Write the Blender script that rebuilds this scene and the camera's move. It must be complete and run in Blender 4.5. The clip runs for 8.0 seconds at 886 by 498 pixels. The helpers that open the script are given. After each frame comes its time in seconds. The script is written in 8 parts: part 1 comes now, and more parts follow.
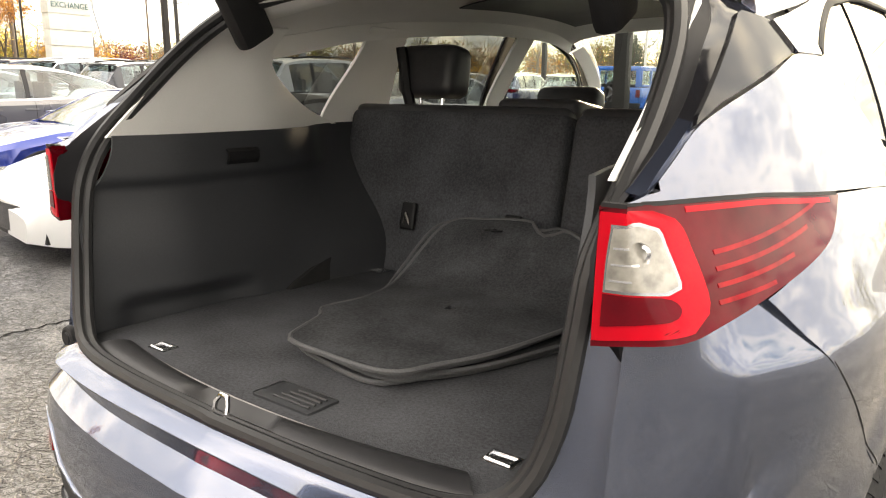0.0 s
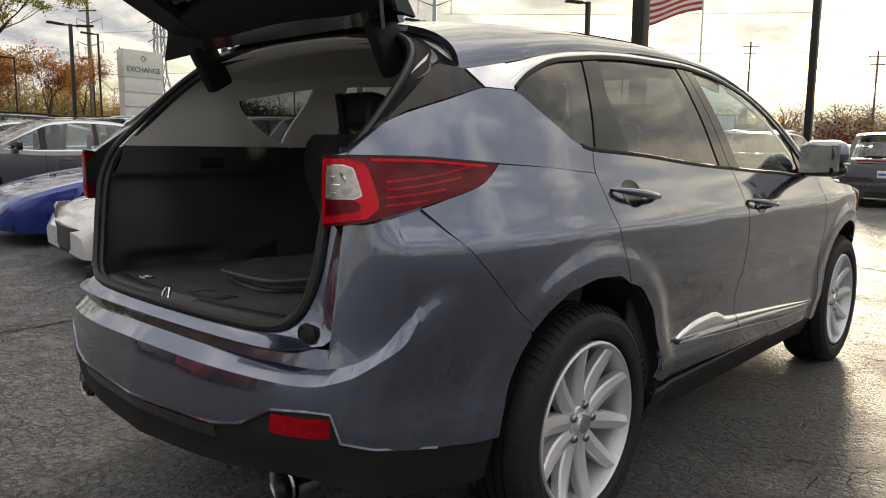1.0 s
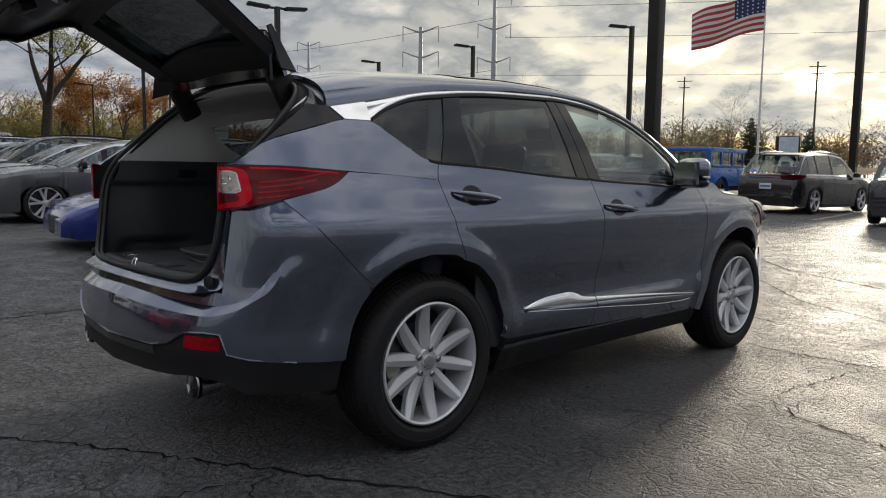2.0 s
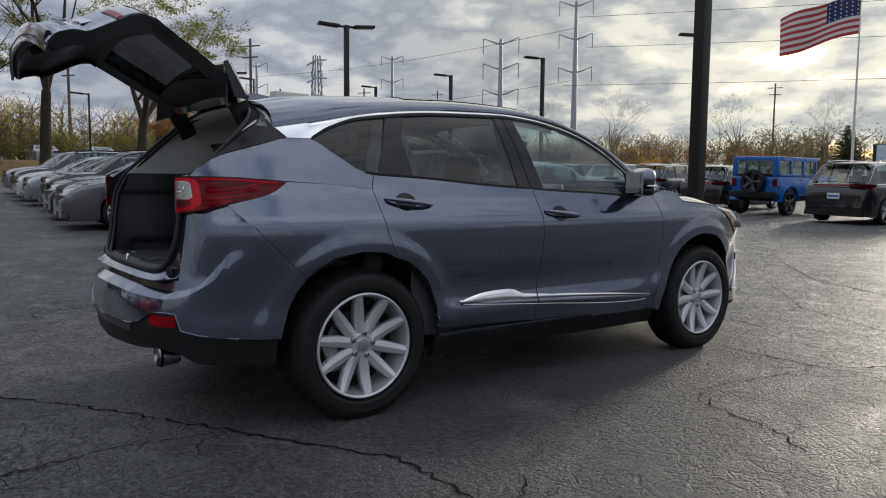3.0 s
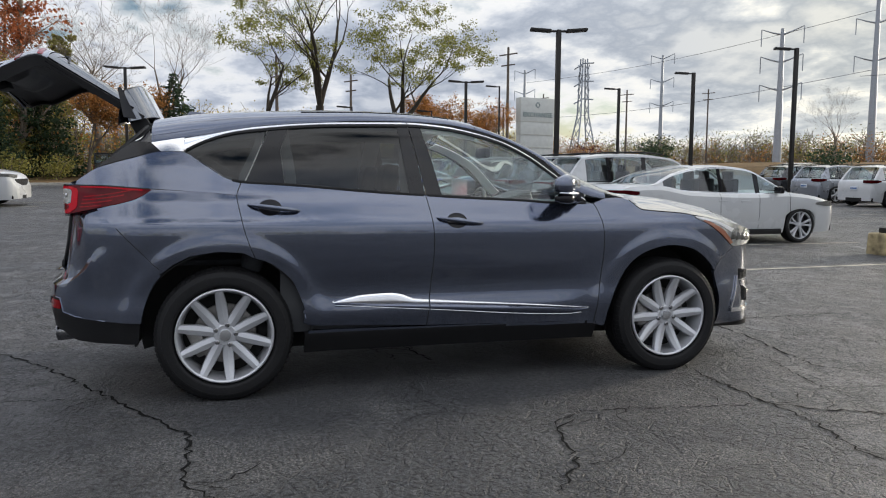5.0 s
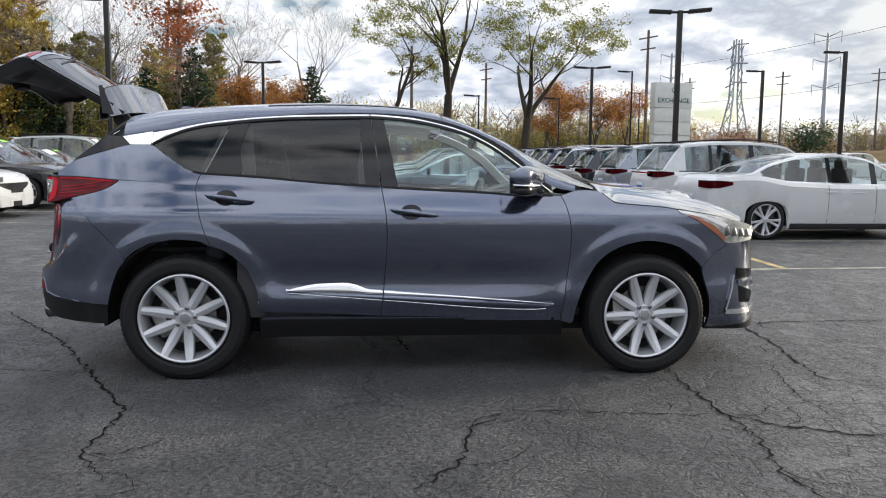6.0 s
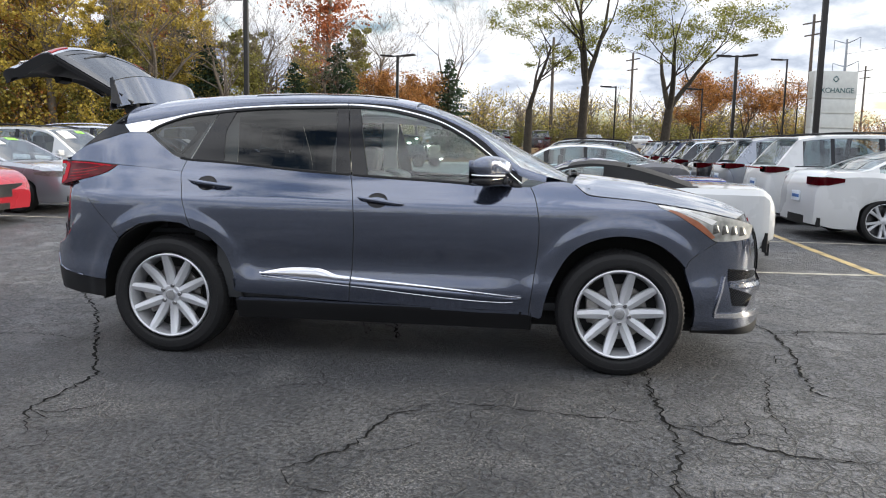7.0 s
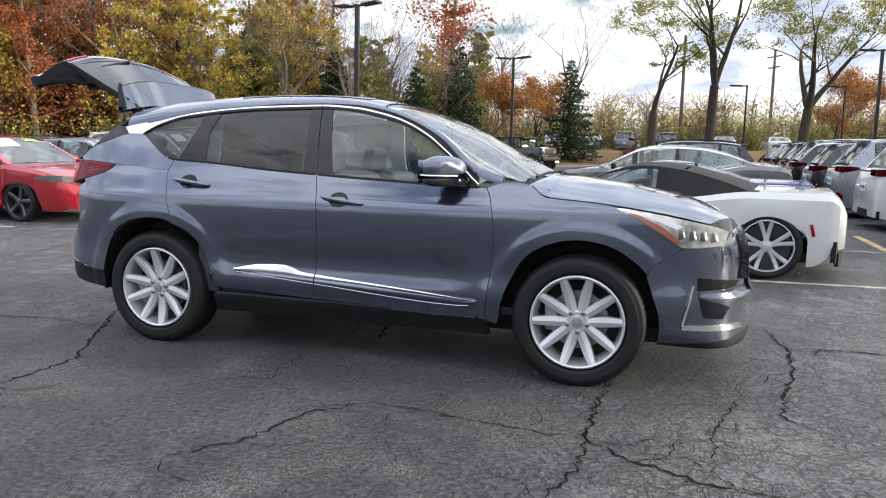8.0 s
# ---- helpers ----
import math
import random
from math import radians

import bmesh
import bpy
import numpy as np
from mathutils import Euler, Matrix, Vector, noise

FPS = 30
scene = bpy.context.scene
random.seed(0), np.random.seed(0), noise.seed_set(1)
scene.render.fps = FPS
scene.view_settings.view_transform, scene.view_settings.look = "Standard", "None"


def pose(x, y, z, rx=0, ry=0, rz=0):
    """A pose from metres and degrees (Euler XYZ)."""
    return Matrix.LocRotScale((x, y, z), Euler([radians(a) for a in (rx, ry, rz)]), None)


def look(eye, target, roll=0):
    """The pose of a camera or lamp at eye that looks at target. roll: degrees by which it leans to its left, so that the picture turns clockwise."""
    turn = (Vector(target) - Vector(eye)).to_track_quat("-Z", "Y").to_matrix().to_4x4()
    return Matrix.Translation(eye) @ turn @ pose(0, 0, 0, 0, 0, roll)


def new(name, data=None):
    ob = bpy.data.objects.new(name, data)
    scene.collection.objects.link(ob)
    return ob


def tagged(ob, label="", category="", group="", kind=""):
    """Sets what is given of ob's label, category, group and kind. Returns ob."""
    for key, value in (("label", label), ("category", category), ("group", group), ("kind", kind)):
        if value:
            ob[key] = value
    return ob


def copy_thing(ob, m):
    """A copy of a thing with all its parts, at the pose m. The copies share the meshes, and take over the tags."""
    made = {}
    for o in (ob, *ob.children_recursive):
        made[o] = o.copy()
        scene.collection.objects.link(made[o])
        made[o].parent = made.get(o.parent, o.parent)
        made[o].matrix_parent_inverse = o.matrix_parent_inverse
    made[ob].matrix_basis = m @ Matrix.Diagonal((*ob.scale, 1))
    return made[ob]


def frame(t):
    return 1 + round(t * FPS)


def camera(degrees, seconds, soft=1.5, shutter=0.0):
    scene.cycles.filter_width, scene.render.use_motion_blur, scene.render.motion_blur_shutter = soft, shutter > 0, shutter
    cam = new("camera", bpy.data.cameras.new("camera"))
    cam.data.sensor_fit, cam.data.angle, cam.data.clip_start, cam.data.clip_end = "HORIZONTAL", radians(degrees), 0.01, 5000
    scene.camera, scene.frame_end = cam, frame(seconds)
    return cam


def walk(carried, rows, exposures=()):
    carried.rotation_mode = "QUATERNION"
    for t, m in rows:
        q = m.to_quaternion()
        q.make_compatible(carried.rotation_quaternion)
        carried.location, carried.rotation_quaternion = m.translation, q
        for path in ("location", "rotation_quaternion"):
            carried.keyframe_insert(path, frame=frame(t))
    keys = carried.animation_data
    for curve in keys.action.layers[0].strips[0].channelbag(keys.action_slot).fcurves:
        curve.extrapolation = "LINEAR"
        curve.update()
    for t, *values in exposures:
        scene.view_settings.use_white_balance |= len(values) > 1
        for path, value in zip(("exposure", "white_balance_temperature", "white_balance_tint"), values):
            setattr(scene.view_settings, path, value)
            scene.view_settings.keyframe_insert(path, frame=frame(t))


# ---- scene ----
cam = camera(62.1, 8.0, 1.1)
PATH = [
    (0, (1.038, -1.584, 1.308), (-0.165, -0.043, 0.884), 0.3),
    (0.5, (1.492, -1.742, 1.257), (0.212, -0.241, 0.925), 0.6),
    (1, (2.04, -1.91, 1.196), (0.706, -0.443, 0.929), 0.6),
    (1.5, (2.596, -2.021, 1.175), (1.203, -0.605, 0.945), 0.7),
    (1.7, (2.83, -2.034, 1.173), (1.411, -0.642, 0.951), 0.7),
    (2.8, (3.868, -1.92, 1.156), (2.3, -0.692, 0.969), 0.6),
    (3, (3.998, -1.806, 1.17), (2.396, -0.623, 0.986), 0.5),
    (3.5, (4.241, -1.385, 1.167), (2.545, -0.339, 0.993), 0.7),
    (4, (4.592, -0.942, 1.175), (2.804, -0.063, 1.002), 0.9),
    (5.5, (5.156, 0.614, 1.224), (3.198, 0.971, 1.031), 0.3),
    (6, (5.224, 1.152, 1.237), (3.242, 1.314, 1.022), 0.5),
    (6.5, (5.289, 1.71, 1.247), (3.303, 1.664, 1.016), 0.8),
    (7, (5.199, 2.21, 1.234), (3.227, 1.98, 0.993), 1.2),
    (7.5, (5.089, 2.707, 1.231), (3.146, 2.301, 0.986), 1.3),
    (8, (4.949, 3.19, 1.239), (3.049, 2.615, 0.998), 1.3),
]
walk(cam, [(t, look(eye, target, roll)) for t, eye, target, roll in PATH],
     [(0.0, 2.22, 8000, 10), (0.5, 1.35, 7600, 10), (1.0, 0.35, 7200, 10), (1.5, -0.25, 6800, 10), (3.0, -0.32, 6050, 10), (4.0, -0.15, 6050, 10), (5.5, 0.36, 6200, 10), (6.5, 0.66, 6200, 10), (8.0, 0.94, 6200, 10)])

V = Vector


# ---- light: low sun behind broken cloud, wide soft sky ----
SUN_AZ, SUN_EL = 106.0, 13.0
sun_dir = V((math.cos(radians(SUN_AZ)) * math.cos(radians(SUN_EL)), math.sin(radians(SUN_AZ)) * math.cos(radians(SUN_EL)), math.sin(radians(SUN_EL))))
sun = new("sun", bpy.data.lights.new("sun", "SUN"))
sun.data.energy, sun.data.angle, sun.data.color = 2.5, radians(9), (1.0, 0.88, 0.70)
sun.matrix_world = look((0, 0, 30), V((0, 0, 30)) - sun_dir)

world = bpy.data.worlds.new("sky")
scene.world = world
world.use_nodes = True
wn, wl = world.node_tree.nodes, world.node_tree.links
wn.clear()


def wnode(kind, **kw):
    n = wn.new(kind)
    for k, v in kw.items():
        if k in n.inputs:
            n.inputs[k].default_value = v
    return n


def wmath(op, a, b=None, clamp=False):
    n = wn.new("ShaderNodeMath")
    n.operation, n.use_clamp = op, clamp
    for i, s in enumerate((a, b)):
        if s is None:
            continue
        if isinstance(s, (int, float)):
            n.inputs[i].default_value = s
        else:
            wl.new(s, n.inputs[i])
    return n.outputs[0]


sky = wn.new("ShaderNodeTexSky")
sky.sky_type, sky.sun_disc = "NISHITA", False
sky.sun_elevation, sky.sun_rotation = radians(SUN_EL), radians(90 - SUN_AZ)
sky.air_density, sky.dust_density = 1.0, 1.5
tc = wn.new("ShaderNodeTexCoord")
sep = wn.new("ShaderNodeSeparateXYZ")
wl.new(tc.outputs["Generated"], sep.inputs[0])
zup = wmath("MAXIMUM", sep.outputs[2], 0.0)
den = wmath("ADD", zup, 0.26)
com = wn.new("ShaderNodeCombineXYZ")
wl.new(wmath("DIVIDE", sep.outputs[0], den), com.inputs[0])
wl.new(wmath("DIVIDE", sep.outputs[1], den), com.inputs[1])
com.inputs[2].default_value = 3.7


def cloud_noise(scale, detail, rough, warp):
    n = wnode("ShaderNodeTexNoise", Scale=scale, Detail=detail, Roughness=rough, Distortion=warp)
    wl.new(com.outputs[0], n.inputs["Vector"])
    return n.outputs[0]


def wramp(src, stops):
    r = wn.new("ShaderNodeValToRGB")
    while len(r.color_ramp.elements) < len(stops):
        r.color_ramp.elements.new(0.5)
    for e, (p, c) in zip(r.color_ramp.elements, stops):
        e.position, e.color = p, (*c, 1)
    wl.new(src, r.inputs[0])
    return r.outputs[0]


big = cloud_noise(1.15, 9, 0.60, 0.1)
small = cloud_noise(4.6, 9, 0.60, 0.1)
body = wmath("ADD", wmath("MULTIPLY", big, 0.66), wmath("MULTIPLY", small, 0.34))
cover = wramp(body, [(0.365, (0, 0, 0)), (0.44, (1, 1, 1))])
shade = wramp(body, [(0.40, (1.02, 0.99, 0.93)), (0.47, (0.88, 0.88, 0.87)), (0.51, (0.62, 0.65, 0.70)), (0.56, (0.42, 0.46, 0.53)), (0.64, (0.66, 0.68, 0.71))])
dot = wn.new("ShaderNodeVectorMath")
dot.operation = "DOT_PRODUCT"
wl.new(tc.outputs["Generated"], dot.inputs[0])
dot.inputs[1].default_value = tuple(sun_dir)
glow = wmath("POWER", wmath("MAXIMUM", dot.outputs["Value"], 0.0), 4.5)
high = wramp(sep.outputs[2], [(0.18, (0, 0, 0)), (0.75, (1, 1, 1))])
lift = wmath("ADD", wmath("ADD", 0.82, wmath("MULTIPLY", high, 0.65)), wmath("MULTIPLY", glow, 0.58))
mixc = wn.new("ShaderNodeMixRGB")
mixc.blend_type = "MULTIPLY"
mixc.inputs[0].default_value = 1.0
wl.new(shade, mixc.inputs[1])
tint = wramp(glow, [(0.0, (0.985, 0.985, 1.005)), (0.5, (1.0, 0.94, 0.80)), (1.0, (1.0, 0.92, 0.74))])
wl.new(tint, mixc.inputs[2])
bgs = wnode("ShaderNodeBackground", Strength=0.11)
wl.new(sky.outputs[0], bgs.inputs[0])
bgc = wn.new("ShaderNodeBackground")
wl.new(mixc.outputs[0], bgc.inputs[0])
wl.new(lift, bgc.inputs[1])
mixs = wn.new("ShaderNodeMixShader")
wl.new(cover, mixs.inputs[0])
wl.new(bgs.outputs[0], mixs.inputs[1])
wl.new(bgc.outputs[0], mixs.inputs[2])
wout = wn.new("ShaderNodeOutputWorld")
wl.new(mixs.outputs[0], wout.inputs[0])


# ---- materials ----
def mat(name, color, rough=0.5, metal=0.0, coat=0.0, spread=0.12, grain=40.0, bump=0.0, bump_scale=None, trans=0.0, emit=0.0, ior=1.45, coarse=4.0, spec=0.5, dark=0.0, rspread=0.1):
    """A surface with colour variation at two scales, a varying gloss and fine relief."""
    m = bpy.data.materials.new(name)
    m.use_nodes = True
    n, l = m.node_tree.nodes, m.node_tree.links
    b = n["Principled BSDF"]
    b.inputs["Roughness"].default_value = rough
    b.inputs["Metallic"].default_value = metal
    b.inputs["Coat Weight"].default_value = coat
    b.inputs["Coat Roughness"].default_value = 0.03
    b.inputs["Transmission Weight"].default_value = trans
    b.inputs["IOR"].default_value = ior
    b.inputs["Specular IOR Level"].default_value = spec
    b.inputs["Base Color"].default_value = (*color, 1)
    if emit:
        b.inputs["Emission Color"].default_value = (*color, 1)
        b.inputs["Emission Strength"].default_value = emit
    tco = n.new("ShaderNodeTexCoord")
    if spread:
        na, nb = n.new("ShaderNodeTexNoise"), n.new("ShaderNodeTexNoise")
        na.inputs["Scale"].default_value, nb.inputs["Scale"].default_value = grain, coarse
        na.inputs["Detail"].default_value = nb.inputs["Detail"].default_value = 4
        add = n.new("ShaderNodeMath")
        add.operation = "ADD"
        for s, i in ((na, 0), (nb, 1)):
            l.new(tco.outputs["Object"], s.inputs["Vector"])
            l.new(s.outputs[0], add.inputs[i])
        r = n.new("ShaderNodeValToRGB")
        lo, hi = 1 - spread - dark, 1 + spread
        r.color_ramp.elements[0].position, r.color_ramp.elements[0].color = 0.35, (*[min(1, c * lo) for c in color], 1)
        r.color_ramp.elements[1].position, r.color_ramp.elements[1].color = 0.65, (*[min(1, c * hi) for c in color], 1)
        half = n.new("ShaderNodeMath")
        half.operation, half.inputs[1].default_value = "MULTIPLY", 0.5
        l.new(add.outputs[0], half.inputs[0])
        l.new(half.outputs[0], r.inputs[0])
        l.new(r.outputs[0], b.inputs["Base Color"])
        rr = n.new("ShaderNodeMapRange")
        rr.inputs["From Min"].default_value, rr.inputs["From Max"].default_value = 0.3, 0.7
        rr.inputs["To Min"].default_value, rr.inputs["To Max"].default_value = max(0.0, rough * (1 - rspread)), min(1.0, rough * (1 + rspread))
        l.new(nb.outputs[0], rr.inputs[0])
        l.new(rr.outputs[0], b.inputs["Roughness"])
    if bump:
        nc = n.new("ShaderNodeTexNoise")
        nc.inputs["Scale"].default_value = bump_scale or grain
        nc.inputs["Detail"].default_value = 5
        l.new(tco.outputs["Object"], nc.inputs["Vector"])
        bp = n.new("ShaderNodeBump")
        bp.inputs["Strength"].default_value, bp.inputs["Distance"].default_value = 0.6, bump
        l.new(nc.outputs[0], bp.inputs["Height"])
        l.new(bp.outputs[0], b.inputs["Normal"])
    return m


def paint(name, color, metal=0.5, rough=0.32):
    return mat(name, color, rough, metal, 1.0, 0.05, 900, coarse=1.5, rspread=0.25)


def glass(name, tint, density, gloss=0.09):
    """A thin car pane: a clear coat over a tinted, partly see-through sheet."""
    m = bpy.data.materials.new(name)
    m.use_nodes = True
    n, l = m.node_tree.nodes, m.node_tree.links
    n.clear()
    tr, gl, mx, lw, out = (n.new(k) for k in ("ShaderNodeBsdfTransparent", "ShaderNodeBsdfGlossy", "ShaderNodeMixShader", "ShaderNodeLayerWeight", "ShaderNodeOutputMaterial"))
    tr.inputs[0].default_value = (*[c * (1 - density) for c in tint], 1)
    gl.inputs["Roughness"].default_value = 0.012
    lw.inputs["Blend"].default_value = 0.5
    pw, mr = n.new("ShaderNodeMath"), n.new("ShaderNodeMapRange")
    pw.operation, pw.inputs[1].default_value = "POWER", 3.4
    mr.inputs["To Min"].default_value, mr.inputs["To Max"].default_value = gloss, 0.85
    l.new(lw.outputs["Facing"], pw.inputs[0])
    l.new(pw.outputs[0], mr.inputs[0])
    l.new(mr.outputs[0], mx.inputs[0])
    l.new(tr.outputs[0], mx.inputs[1])
    l.new(gl.outputs[0], mx.inputs[2])
    l.new(mx.outputs[0], out.inputs[0])
    return m


M_PAINT = paint("steel_grey_metallic_paint", (0.088, 0.106, 0.160), 0.84, 0.17)
M_PAINT.node_tree.nodes["Principled BSDF"].inputs["Coat IOR"].default_value = 1.80
M_GLOSSBLACK = mat("gloss_black_trim", (0.010, 0.010, 0.012), 0.10, 0, 0.1, 0.1, spec=0.35)
M_BLACK = mat("black_textured_plastic", (0.010, 0.010, 0.011), 0.55, 0, 0, 0.2, 300, 0.0006, 500, spec=.35)
M_RUBBER = mat("black_rubber", (0.011, 0.011, 0.012), 0.62, 0, 0, 0.25, 60, 0.0004, 400, spec=.32)
M_SEAL = mat("soft_black_seal_rubber", (0.02, 0.02, 0.021), 0.45, 0, 0, 0.15, 80)
M_CHROME = mat("polished_chrome", (0.83, 0.83, 0.85), 0.09, 1.0, 0, 0.03, 90)
M_BRIGHT = mat("bright_satin_trim", (0.70, 0.71, 0.73), 0.2, 1.0, 0, 0.05, 90)
M_ALLOY = mat("silver_alloy_wheel_lacquer", (0.55, 0.56, 0.59), 0.36, 0.55, 0.5, 0.06, 120)
M_STEEL = mat("dull_brake_steel", (0.25, 0.24, 0.23), 0.4, 0.9, 0, 0.25, 60)
M_TINT = glass("privacy_glass", (0.28, 0.31, 0.32), 0.55, 0.05)
M_CLEAR = glass("clear_window_glass", (0.82, 0.95, 0.93), 0.0, 0.09)
M_SHIELD = glass("windscreen_glass", (0.84, 0.93, 0.94), 0.02, 0.30)
M_RED = mat("red_lamp_lens", (0.24, 0.002, 0.006), 0.08, 0.0, 0.12, 0.3, 60, spec=0.15)
M_REDDARK = mat("dark_red_lamp_lens", (0.085, 0.0015, 0.005), 0.06, 0.0, 0.12, 0.35, 18, spec=0.15)
M_REDBRIGHT = mat("bright_red_light_bar", (0.42, 0.003, 0.012), 0.12, 0.0, 0.12, 0.10, 25, spec=0.12)
M_LENS = mat("clear_lamp_lens_silvered", (0.34, 0.34, 0.33), 0.22, 0.3, 1.0, 0.40, 45)
M_CLEARLENS = mat("clear_lens_over_silvered_cup", (0.20, 0.19, 0.17), 0.25, 0.35, 1.0, 0.6, 55)
M_HEAD = mat("bright_headlamp_lens", (0.60, 0.60, 0.57), 0.16, 0.6, 1.0, 0.45, 28)
M_AMBER = mat("amber_reflector", (0.34, 0.12, 0.06), 0.18, 0.1, 1.0, 0.15, 60)
M_CARPET = mat("charcoal_cargo_carpet", (0.058, 0.060, 0.066), 0.95, 0, 0, 0.40, 160, 0.0025, 300, coarse=7, spec=0.2)
M_PANEL = mat("charcoal_interior_plastic", (0.034, 0.036, 0.040), 0.5, 0, 0, 0.15, 300, 0.0004, 700)
M_LEATHER = mat("black_leatherette", (0.034, 0.034, 0.037), 0.42, 0, 0, 0.15, 60, 0.0006, 260)
M_GREIGE = mat("light_grey_headliner_cloth", (0.78, 0.77, 0.75), 0.9, 0, 0, 0.05, 500, 0.0003, 900, spec=0.2)
M_GREIGEP = mat("light_grey_trim_plastic", (0.82, 0.81, 0.78), 0.55, 0, 0, 0.04, 400)
M_WHITE = mat("white_print", (0.75, 0.75, 0.75), 0.5, 0, 0, 0.05)
M_UNDER = mat("dark_underbody", (0.012, 0.012, 0.012), 0.8, 0, 0, 0.3, 20)


# ---- mesh helpers ----
def sm(pts):
    """A smooth curve through (t, value) pairs that never overshoots."""
    xs, ys = [p[0] for p in pts], [p[1] for p in pts]
    n = len(xs)
    h = [xs[i + 1] - xs[i] for i in range(n - 1)]
    d = [(ys[i + 1] - ys[i]) / h[i] for i in range(n - 1)]
    g = [d[0]] + [0 if d[i - 1] * d[i] <= 0 else 2 * d[i - 1] * d[i] / (d[i - 1] + d[i]) for i in range(1, n - 1)] + [d[-1]]

    def f(x):
        if x <= xs[0]:
            return ys[0]
        if x >= xs[-1]:
            return ys[-1]
        i = 0
        while x > xs[i + 1]:
            i += 1
        t = (x - xs[i]) / h[i]
        return (2 * t ** 3 - 3 * t * t + 1) * ys[i] + (t ** 3 - 2 * t * t + t) * h[i] * g[i] + (3 * t * t - 2 * t ** 3) * ys[i + 1] + (t ** 3 - t * t) * h[i] * g[i + 1]
    return f


def step(a, b, x):
    t = max(0.0, min(1.0, (x - a) / (b - a)))
    return t * t * (3 - 2 * t)


def line(pts, n, smooth=True):
    """n + 1 points spread evenly along a (smoothed) line through pts."""
    pts = [tuple(p) for p in pts]
    if len(pts) == 2 or not smooth:
        dense = pts
    else:
        dense = []
        P = [pts[0]] + pts + [pts[-1]]
        for i in range(1, len(P) - 2):
            a, b, c, d = P[i - 1], P[i], P[i + 1], P[i + 2]
            for k in range(8):
                t = k / 8
                dense.append(tuple(0.5 * (2 * b[j] + (c[j] - a[j]) * t + (2 * a[j] - 5 * b[j] + 4 * c[j] - d[j]) * t * t + (3 * b[j] - a[j] - 3 * c[j] + d[j]) * t ** 3) for j in range(len(b))))
        dense.append(pts[-1])
    acc = [0.0]
    for a, b in zip(dense, dense[1:]):
        acc.append(acc[-1] + math.dist(a, b))
    out, i = [], 0
    for k in range(n + 1):
        s = acc[-1] * k / n
        while i < len(acc) - 2 and acc[i + 1] < s:
            i += 1
        t = (s - acc[i]) / max(1e-9, acc[i + 1] - acc[i])
        out.append(tuple(dense[i][j] + (dense[i + 1][j] - dense[i][j]) * t for j in range(len(dense[i]))))
    return out


def grid(rows, close=False):
    """A bmesh of quads over rows of points."""
    bm = bmesh.new()
    vs = [[bm.verts.new(p) for p in r] for r in rows]
    for a, b in zip(vs, vs[1:]):
        m = len(a)
        for i in range(m if close else m - 1):
            j = (i + 1) % m
            try:
                bm.faces.new((a[i], a[j], b[j], b[i]))
            except ValueError:
                pass
    return bm


def coons(bottom, top, left, right, nu, nv, to3, smooth=True):
    """A patch between four 2D edges (bottom and top run left to right, left and right run upwards), bent by to3."""
    B, T, L, R = line(bottom, nu, smooth), line(top, nu, smooth), line(left, nv, smooth), line(right, nv, smooth)
    rows = []
    for j in range(nv + 1):
        v, r = j / nv, []
        for i in range(nu + 1):
            u = i / nu
            p = [(1 - v) * B[i][k] + v * T[i][k] + (1 - u) * L[j][k] + u * R[j][k]
                 - ((1 - u) * (1 - v) * B[0][k] + u * (1 - v) * B[-1][k] + (1 - u) * v * T[0][k] + u * v * T[-1][k]) for k in (0, 1)]
            r.append(to3(*p))
        rows.append(r)
    return rows


def merge(*bms):
    out = bms[0]
    for b in bms[1:]:
        me = bpy.data.meshes.new("join")
        b.to_mesh(me)
        b.free()
        out.from_mesh(me)
        bpy.data.meshes.remove(me)
    return out


def mirrored(bm):
    out = bm.copy()
    for v in out.verts:
        v.co.x = -v.co.x
    bmesh.ops.reverse_faces(out, faces=out.faces)
    return out


def outward(bm, inside):
    """Turns a sheet's faces away from a point."""
    s = sum((f.normal.dot(f.calc_center_median() - V(inside)) * f.calc_area() for f in bm.faces))
    bm.normal_update()
    s = sum((f.normal.dot(f.calc_center_median() - V(inside)) * f.calc_area() for f in bm.faces))
    if s < 0:
        bmesh.ops.reverse_faces(bm, faces=bm.faces)
    return bm


def part(name, bm, material, parent=None, label="", thick=0.0, angle=35, clean=True):
    """One mesh object under a thing or part; thick gives a sheet its depth, inwards."""
    if clean:
        bmesh.ops.remove_doubles(bm, verts=bm.verts, dist=0.0002)
    me = bpy.data.meshes.new(name)
    bm.to_mesh(me)
    bm.free()
    for p in me.polygons:
        p.use_smooth = True
    me.set_sharp_from_angle(angle=radians(angle))
    me.materials.append(material)
    ob = new(name, me)
    if parent:
        ob.parent = parent
    if label:
        ob["label"] = label
    if thick:
        s = ob.modifiers.new("depth", "SOLIDIFY")
        s.thickness, s.offset = thick, -1
        e = ob.modifiers.new("crisp_edges", "EDGE_SPLIT")
        e.split_angle = radians(max(angle, 34))
    return ob


def thing(name, label, category, m=None, group="", kind=""):
    ob = new(name)
    ob.empty_display_size = 0.2
    if m is not None:
        ob.matrix_world = m
    return tagged(ob, label, category, group, kind)


